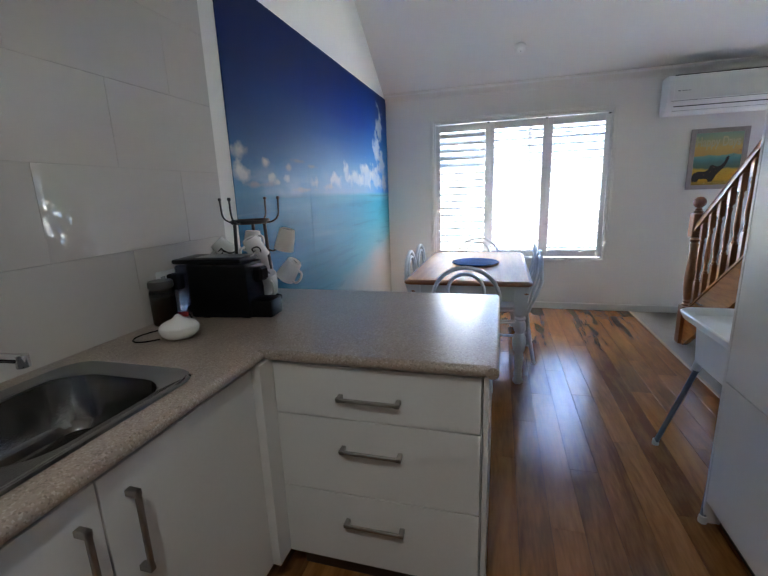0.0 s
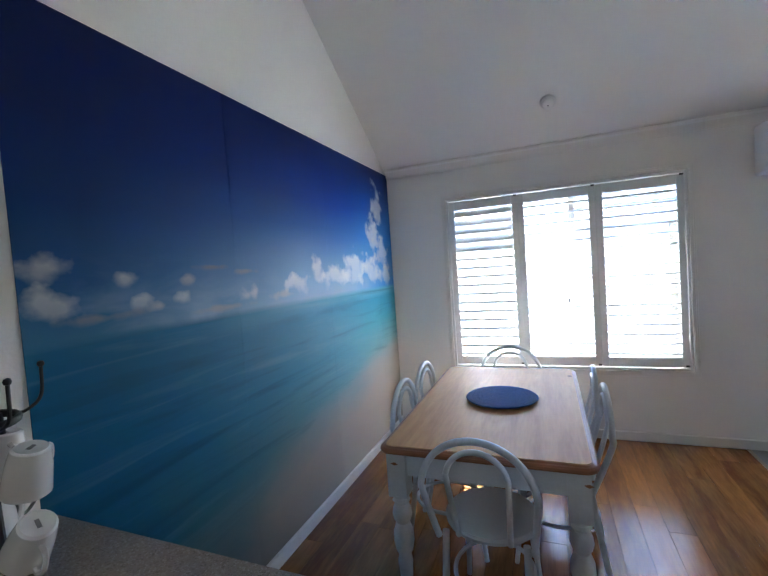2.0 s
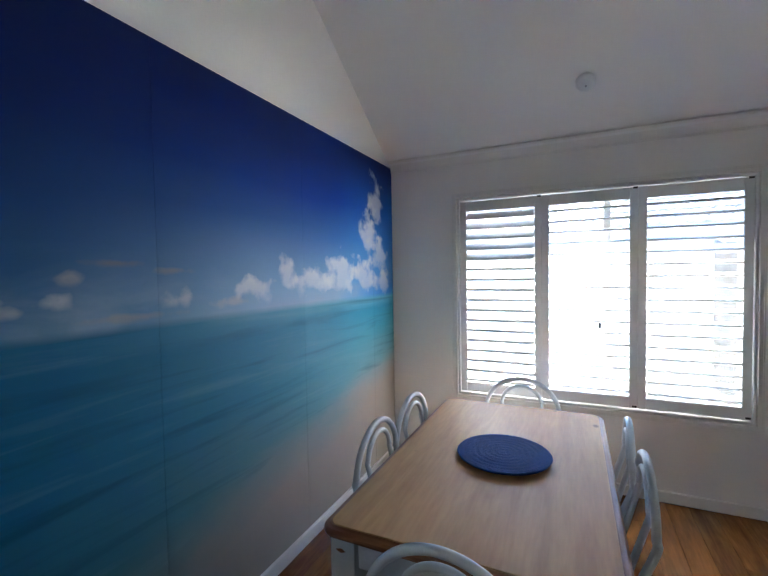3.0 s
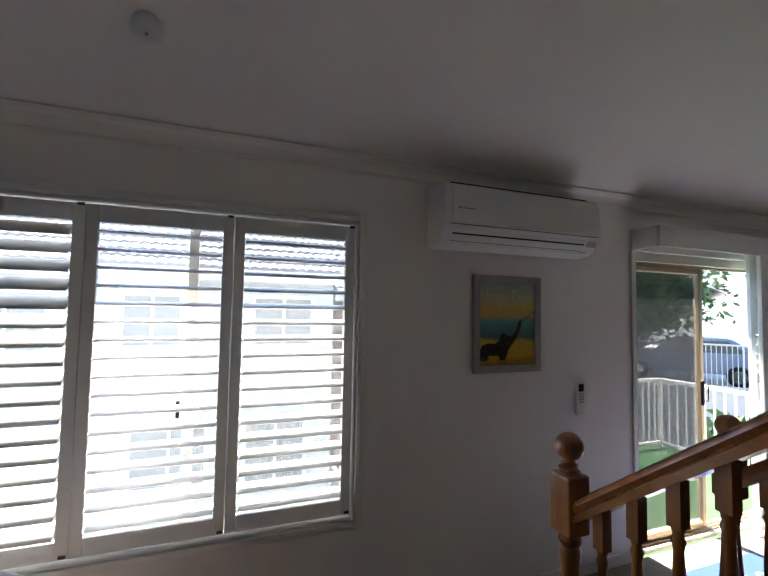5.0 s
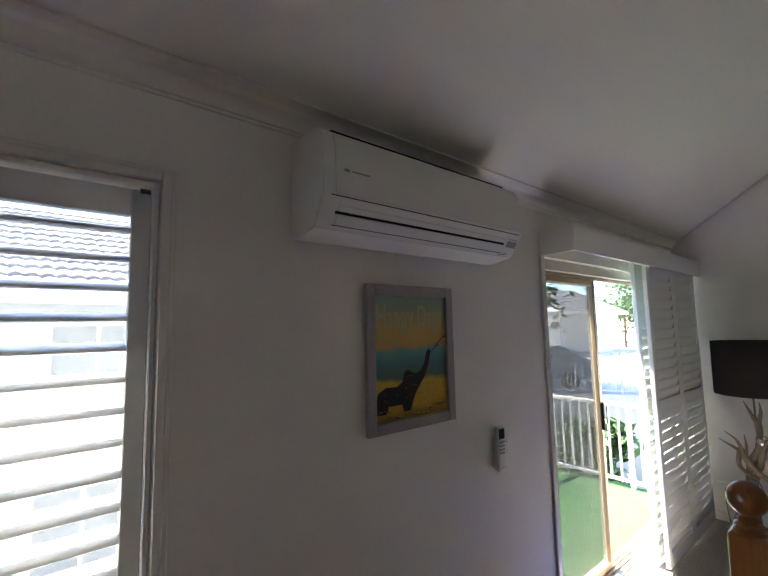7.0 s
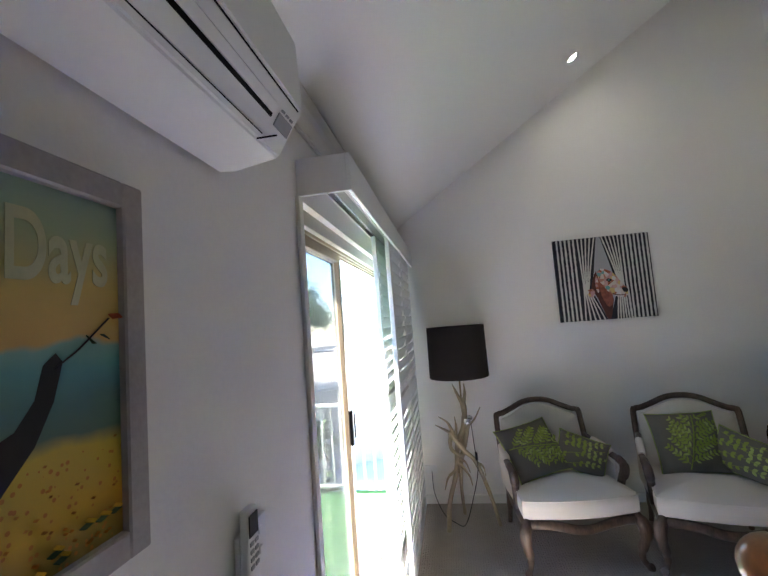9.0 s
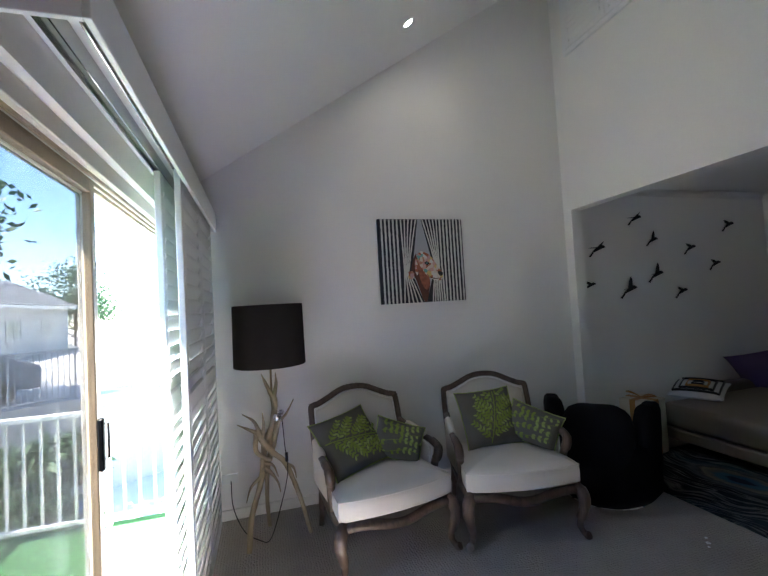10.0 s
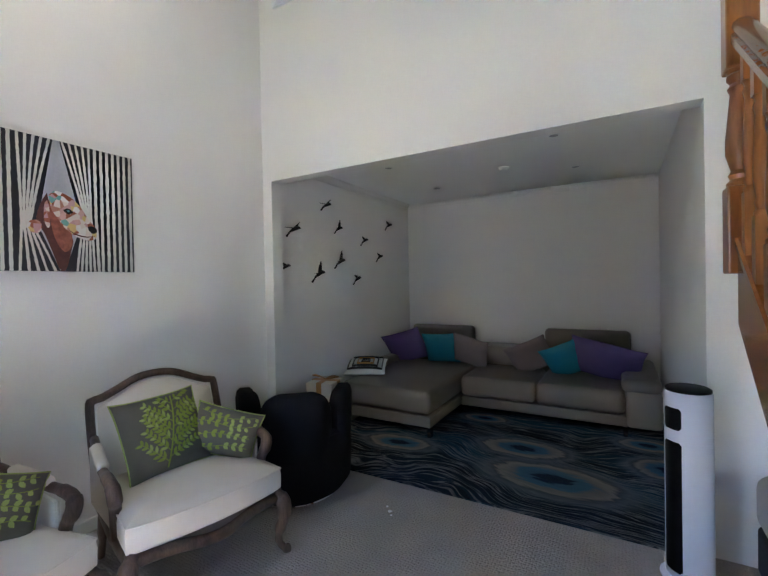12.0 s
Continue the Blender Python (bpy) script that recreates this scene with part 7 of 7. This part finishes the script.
downlight(5.62, 4.63, roof(4.63), math.atan(SLOPE), True, "raked ceiling downlights")
for kx, ky in KITCHEN_LIGHTS:
    downlight(kx, ky, 2.56, 0, True, "kitchen downlights")
for x, y in ((5.5, 1.93), (5.44, 0.84), (3.98, 2.0), (3.92, 0.93)):
    downlight(x, y, 2.542, 0, False, "alcove downlights")
dt2 = thing("smoke_detector", "small round white smoke detector in the alcove", "smoke detector", m=Matrix.Translation((4.54, 1.31, 2.541)) @ Matrix.Rotation(math.pi, 4, 'X'))
part("base", lathe([(0.0, 0), (0.055, 0), (0.055, 0.015), (0.0, 0.016)], 24), WHITEP, dt2, smooth=True)
part("dome", lathe([(0.045, 0.016), (0.04, 0.03), (0.0, 0.036)], 24), WHITEP, dt2, smooth=True)

# high internal shutter
hs = thing("window_2", "white louvred internal shutter high on the wall", "window", kind="structure")
part("window_frame", frame_boxes(5.05, 6.06, 3.745, 4.40, OY + 0.001, OY + 0.03, 0.045), SHUTTER, hs)
for a in (5.098, 5.558):
    p = shutter_panel("shutter_panel", "", a, a + 0.456, 3.793, 4.352, 0.04, 0.05, 64, 9, "", parent=hs)
    p.location = (0, OY + 0.018, 0)

# door mat, crumbs
BLUEM = mat("blue_printed_mat", (0.012, 0.045, 0.30), 0.85, 0.2, 8, 200, 0.4)
dm_ = thing("door_mat", "blue printed door mat inside the balcony door", "door mat")
part("mat", box(3.98, 4.72, 5.56, 6.03, 0.001, 0.011, 0.003), BLUEM, dm_)
for i in range(5):
    part("printed_mark", tube([(4.12 + i * 0.12 + 0.035 * math.cos(a), 5.80 + 0.07 * math.sin(a), 0.0115) for a in np.linspace(0, 2 * math.pi, 14, endpoint=False)], 0.007, 6, closed=True, flat=0.2), CREAMP, dm_)
for x, y, r in ((4.788, 3.276, 0.012), (4.83, 3.235, 0.007), (4.76, 3.31, 0.006)):
    t = thing("paper_scrap", "tiny white paper scrap on the carpet", "scrap", "scraps on the carpet", pose(x, y, 0.0))
    part("scrap", prism([(-r, -r * 0.6), (r * 0.7, -r), (r, r * 0.5), (-r * 0.3, r)], 'z', 0.001, 0.006), WHITEP, t)

# grey upholstered tub seat beside the stairs
gs = thing("grey_ottoman", "pale grey fabric ottoman under the stairs", "ottoman", m=pose(2.77, 3.12, 0))
part("cushion", pad(-0.24, 0.24, -0.20, 0.20, 0.24, 0.50, 0.07), mat("pale_grey_fabric", (0.42, 0.40, 0.38), 0.9, 0.06, 6, 260, 0.4), gs, smooth=True)
part("base", pad(-0.23, 0.23, -0.19, 0.19, 0.02, 0.25, 0.03), mat("dark_grey_fabric", (0.05, 0.048, 0.05), 0.9, 0.1, 6, 200, 0.3), gs, smooth=True)
for sx in (-0.18, 0.18):
    for sy in (-0.15, 0.15):
        part("foot", lathe([(0.0, 0), (0.018, 0), (0.018, 0.03), (0, 0.031)], 12, pose(sx, sy, 0)), BLACKP, gs)


# ---- outside ----
TURF = mat("artificial_turf", (0.06, 0.15, 0.055), 0.9, 0.25, 5, 400, 0.8, spec=0.1)
RENDER = mat("pale_render", (0.55, 0.54, 0.52), 0.8, 0.05, 1, 40, 0.1)
BRICK = mat("blond_brick", (0.46, 0.33, 0.24), 0.85, 0.2, 9, 30, 0.3)
CONC = mat("grey_concrete", (0.30, 0.30, 0.30), 0.9, 0.12, 0.8, 12, 0.2)
# Paler than asphalt, to bounce sunlight up onto the ceilings.
ASPH = mat("pale_bounce_paving", (0.42, 0.40, 0.38), 0.9, 0.15, 0.5, 30, 0.2)
RAILW = mat("white_rail_paint", (0.74, 0.73, 0.70), 0.4, 0.03)
ROOFT = mat("pale_roof_tile", (0.21, 0.21, 0.22), 0.7, 0.15, 6, 60, 0.2, rand=0.3)
DARKG = mat("dark_window_glass", (0.03, 0.04, 0.05), 0.1, 0.1)
PALEG = mat("curtained_window_glass", (0.19, 0.22, 0.24), 0.15, 0.1)
GY = -2.9
structure("ground", box(-300, 300, NY + 0.5, 500, GY - 0.3, GY), ASPH, "pale paving outside, lightened to bounce sunlight", "ground")
BZ = -0.20
structure("balcony", box(3.2, 7.06, NY + 0.16, 8.42, BZ - 0.2, BZ - 0.02), CONC, "concrete balcony slab", "balcony")
structure("balcony_turf", box(3.22, 7.04, NY + 0.17, 8.40, BZ - 0.018, BZ), TURF, "green artificial turf on the balcony", "turf")
# Out-of-view overhang, sized to shade the upper louvres and shorten the door's sun.
structure("eave", boxes([(-2.0, 9.0, NY + 0.152, NY + 0.48, 2.44, 2.47), (-2.0, 9.0, NY + 0.48, NY + 0.51, 2.37, 2.56), (-2.0, 9.0, NY + 0.152, NY + 0.48, 2.53, 2.56)]), TRIM, "white painted soffit and fascia, unseen, added to shade window and door", "eave")
structure("outer_wall", boxes([(-6, -0.72, NY, NY + 0.15, GY, 3.0), (6.385, 9.0, NY, NY + 0.15, GY, 3.0), (WX, EX, NY + 0.02, NY + 0.15, GY, -0.13)]), RENDER, "pale rendered outer wall", "wall")


def railing(name, x0, y0, x1, y1, z0, z1, label, material):
    t = thing(name, label, "railing", "balcony railings")
    d = Vector((x1 - x0, y1 - y0, 0))
    L = d.length
    d.normalize()
    ang = math.degrees(math.atan2(d.y, d.x))
    t.matrix_basis = pose(x0, y0, 0, 0, 0, ang)
    part("top_rail", box(0, L, -0.03, 0.03, z1 - 0.045, z1, 0.008), material, t)
    part("bottom_rail", box(0, L, -0.02, 0.02, z0 + 0.06, z0 + 0.095, 0.004), material, t)
    me = None
    k = int(L / 0.115)
    for i in range(k + 1):
        big = i % 11 == 0
        if big:
            part("post", box(i * L / k - 0.022, i * L / k + 0.022, -0.022, 0.022, z0, z1 - 0.046, 0.004), material, t)
            continue
        if me is None:
            ob = part("picket", box(-0.009, 0.009, -0.009, 0.009, z0 + 0.096, z1 - 0.046), material, t)
            me = ob.data
        else:
            ob = new("picket", me)
            ob.parent = t
        ob.location = (i * L / k, 0, 0)
    return t


railing("balcony_railing", 3.25, 8.30, 6.97, 8.30, BZ, 0.77, "white painted balcony railing with square pickets", RAILW)
railing("balcony_railing", 6.97, 8.30, 6.97, NY + 0.2, BZ, 0.77, "white painted balcony railing with square pickets", RAILW)


def house(name, label, x0, x1, y0, y1, z1, wallm, ridge, windows):
    h = thing(name, label, "house")
    part("wall", box(x0, x1, y0, y1, GY, z1), wallm, h)
    ym = (y0 + y1) / 2
    for side in (0, 1):
        e0, e1 = (y0 - 0.6, ym) if side == 0 else (y1 + 0.6, ym)
        r = part("roof", prism([(e0, z1 - 0.15), (e1, z1 + ridge), (e1, z1 + ridge + 0.12), (e0, z1 - 0.03)], 'x', x0 - 0.6, x1 + 0.6), ROOFT, h, "pale tiled roof slope")
        if side == 0:
            k = 13
            nx = int((x1 - x0 + 1.2) / 0.03)
            for i in range(k):
                t = i / k
                ya, za = e0 + (e1 - e0) * t, z1 - 0.03 + (ridge + 0.15) * t
                yb, zb = e0 + (e1 - e0) * (t + 1.08 / k), z1 - 0.03 + (ridge + 0.15) * (t + 1.08 / k)
                vs, fs = [], []
                for j in range(nx + 1):
                    xx = x0 - 0.6 + j * 0.03
                    wv_ = 0.045 * abs(math.sin(math.pi * j * 0.03 / 0.17 + i * 0.4)) ** 0.7
                    vs += [(xx, ya, za + 0.012), (xx, ya, za + 0.05 + wv_), (xx, yb, zb + 0.014 + wv_ * 0.6)]
                    if j:
                        q = 3 * j
                        fs += [(q - 3, q, q + 1, q - 2), (q - 2, q + 1, q + 2, q - 1)]
                me = bpy.data.meshes.new("tile_course")
                me.from_pydata(vs, [], fs)
                me.materials.append(ROOFT)
                new("tile_course", me).parent = r
    part("fascia", box(x0 - 0.6, x1 + 0.6, y0 - 0.66, y0 - 0.6, z1 - 0.22, z1 - 0.02), RAILW, h, "white gutter and fascia")
    for wx, wz, ww, wh in windows:
        w = part("window", frame_boxes(wx, wx + ww, wz, wz + wh, y0 - 0.05, y0 + 0.02, 0.06), RAILW, h)
        part("pane", box(wx + 0.06, wx + ww - 0.06, y0 - 0.02, y0 - 0.004, wz + 0.06, wz + wh - 0.06), PALEG, w)
        part("mullion", box(wx + ww / 2 - 0.025, wx + ww / 2 + 0.025, y0 - 0.04, y0 - 0.021, wz + 0.06, wz + wh - 0.06), RAILW, w)
        part("sill", box(wx - 0.05, wx + ww + 0.05, y0 - 0.1, y0 - 0.001, wz - 0.07, wz - 0.001), RAILW, w)
    return h


BLUEW = mat("pale_blue_boards", (0.42, 0.48, 0.52), 0.7, 0.06, 2, 30, 0.1)
house("neighbour_house", "pale blue two storey neighbouring house with tiled roof", -3.5, 3.2, 12.5, 20.0, 2.35, BLUEW, 1.9, [(-0.6, 0.9, 1.0, 1.0), (1.6, 0.9, 1.2, 1.0), (-0.4, -1.6, 1.3, 1.2), (1.5, -1.7, 1.2, 1.3), (-2.8, 0.8, 1.2, 1.1)])
house("neighbour_house", "blond brick neighbouring house with tiled roof", 4.4, 13.5, 15.5, 24.0, 2.1, BRICK, 1.7, [(5.0, 0.6, 1.6, 1.1), (8.0, 0.6, 1.6, 1.1), (5.4, -1.9, 1.8, 1.3)])
house("neighbour_house", "distant pale rendered house across the road", 30.0, 40.0, 20.0, 28.0, 2.7, RENDER, 2.0, [(32, 0.6, 1.6, 1.2), (36, 0.6, 1.6, 1.2)])
FENCEG = mat("grey_fence_paint", (0.30, 0.32, 0.34), 0.5, 0.06)
railing("boundary_fence", 16.6, 8.2, 9.8, 18.0, -0.40, 0.86, "grey metal picket fence above a retaining wall", FENCEG)
structure("boundary_wall", prism([(16.7, 8.0), (17.2, 8.35), (10.2, 18.4), (9.7, 18.05)], 'z', GY, -0.42), CONC, "grey concrete retaining wall under the fence", "wall")
structure("upper_street", prism([(17.21, 8.35), (60, 8.35), (60, 60), (10.2, 60), (10.2, 18.42)], 'z', GY - 0.1, -0.5), ASPH, "raised pale street behind the retaining wall", "pavement")

LEAFM = mat("tree_foliage", (0.045, 0.10, 0.028), 0.6, 0.45, 2, 30, 0.2, rand=0.2)
BARK = mat("bark", (0.12, 0.09, 0.06), 0.9, 0.3, 6, 60, 0.5)


def tree(label, x, y, h, spread, seed, leaves=2600):
    rng = random.Random(seed)
    t = thing("tree", label, "tree", "garden trees", pose(x, y, GY))
    part("trunk", tube(smooth_path([(0, 0, 0), (0.05, 0.05, h * 0.2), (-0.05, 0.0, h * 0.4), (0.05, 0, h * 0.62)], 4), [0.16 - 0.009 * i for i in range(13)], 10), BARK, t, smooth=True)
    tips = []
    for i in range(11):
        a, r = rng.uniform(0, 6.28), spread * rng.uniform(0.4, 1.0)
        p = Vector((r * math.cos(a), r * math.sin(a), h * rng.uniform(0.55, 0.97)))
        part("limb", tube(smooth_path([(0, 0, h * rng.uniform(0.3, 0.5)), (p.x * 0.5, p.y * 0.5, p.z * 0.8), p], 3), [0.07, 0.06, 0.05, 0.04, 0.03, 0.02, 0.01], 6), BARK, t)
        tips.append(p)
    vs, fs = [], []
    for i in range(leaves):
        c = rng.choice(tips)
        d = Vector((rng.gauss(0, 1), rng.gauss(0, 1), rng.gauss(0, 0.8)))
        p = c + d * spread * 0.26
        s = rng.uniform(0.08, 0.20)
        u = Vector((rng.gauss(0, 1), rng.gauss(0, 1), rng.gauss(0, 0.6))).normalized()
        v = u.cross(Vector((rng.gauss(0, 1), rng.gauss(0, 1), rng.gauss(0, 1)))).normalized()
        k = len(vs)
        vs += [p - u * s, p + v * s * 0.45, p + u * s, p - v * s * 0.45]
        fs.append((k, k + 1, k + 2, k + 3))
    me = bpy.data.meshes.new("crown")
    me.from_pydata(vs, [], fs)
    me.materials.append(LEAFM)
    cr = new("crown", me)
    cr.parent = t
    return t


tree("dense leafy garden tree behind the fence", 15.6, 15.4, 8.6, 2.5, 3, 9000)
tree("dense leafy garden tree behind the fence", 16.8, 18.6, 8.8, 2.8, 5, 9000)
tree("leafy green garden tree beside the road", 44.0, 21.0, 8.6, 3.2, 8, 8000)
tree("low leafy garden shrub by the balcony", 10.0, 8.75, 2.7, 0.6, 11, 2000)


def car(label, x, y, rz, colour, ground=GY):
    t = thing("car", label, "car", "parked cars", pose(x, y, ground, 0, 0, rz))
    pts = [(-2.1, 0.35), (2.1, 0.35), (2.15, 0.65), (1.9, 0.85), (0.95, 0.95), (0.35, 1.42), (-1.1, 1.46), (-1.8, 1.0), (-2.15, 0.9)]
    part("body", prism(pts, 'y', -0.85, 0.85, 0.06), mat("car_paint", colour, 0.2, 0.03), t, smooth=True)
    part("windscreen", prism([(0.88, 0.98), (0.36, 1.38), (0.33, 1.38), (0.84, 0.98)], 'y', -0.7, 0.7), DARKG, t)
    for sy in (-0.856, 0.852):
        part("side_window", prism([(0.7, 0.98), (0.28, 1.34), (-1.05, 1.38), (-1.5, 1.02)], 'y', sy, sy + 0.004), DARKG, t)
    for wx in (-1.3, 1.35):
        for wy in (-0.8, 0.8):
            w = part("wheel", lathe([(0.0, -0.1), (0.3, -0.1), (0.32, -0.06), (0.32, 0.06), (0.3, 0.1), (0.0, 0.1)], 24, pose(wx, wy, 0.32, 90)), BLACKP, t, smooth=True)
            part("rim", lathe([(0.0, -0.105), (0.19, -0.105), (0.19, 0.105), (0.0, 0.105)], 16, pose(wx, wy, 0.32, 90)), STEEL, w)
    for sy in (-0.6, 0.6):
        part("headlight", box(2.08, 2.17, sy - 0.14, sy + 0.14, 0.66, 0.78, 0.02), GLASS, t)
    return t


car("white parked car on the ground below", 9.6, 11.0, 125, (0.6, 0.6, 0.6))
car("blue grey parked car beyond the fence", 15.6, 13.6, 120, (0.08, 0.12, 0.18), -0.5)


# ---- floor boards and wall tiles ----
bw = 0.1305
nrow = 21
board_mesh = {}
rng = random.Random(4)
fl_ob = bpy.data.objects["floor"]
for r in range(nrow):
    x0 = WX + 0.001 + r * bw
    y = SOUTH - rng.uniform(0, 1.2)
    while y < NY - 0.02:
        ln_ = rng.choice((1.2, 1.5, 1.8))
        a, b = max(y, SOUTH), min(y + ln_, NY - 0.002)
        y += ln_
        if b - a < 0.05:
            continue
        key = round(b - a, 3)
        if key not in board_mesh:
            bm = box(0.0004, bw - 0.0006, 0.0006, key - 0.0006, -0.012, 0.0, 0.0008, 1)
            o = part("plank", bm, PLANK, fl_ob)
            board_mesh[key] = o.data
        else:
            o = new("plank", board_mesh[key])
            o.parent = fl_ob
        o.location = (x0, a, 0)

sp = structure("splashback", box(WX, WX + 0.002, SOUTH, 3.03, 0.9, 2.338), GROUT, "pale grout of the tiled splashback", "splashback")
tile_me = {}
for r in range(5):
    for cidx in range(8):
        y1 = 3.08 - cidx * 0.6 + (0.3 if r % 2 else 0)
        a, b = max(y1 - 0.6, SOUTH), min(y1, 3.03)
        if b - a < 0.05:
            continue
        key = round(b - a, 3)
        if key not in tile_me:
            o = part("tile", box(0.0, 0.007, 0.0004, key - 0.0004, 0.0004, 0.2996, 0.0008, 1), TILE, sp)
            tile_me[key] = o.data
        else:
            o = new("tile", tile_me[key])
            o.parent = sp
        o.location = (WX + 0.001, a, 0.9 + 0.3 * r)
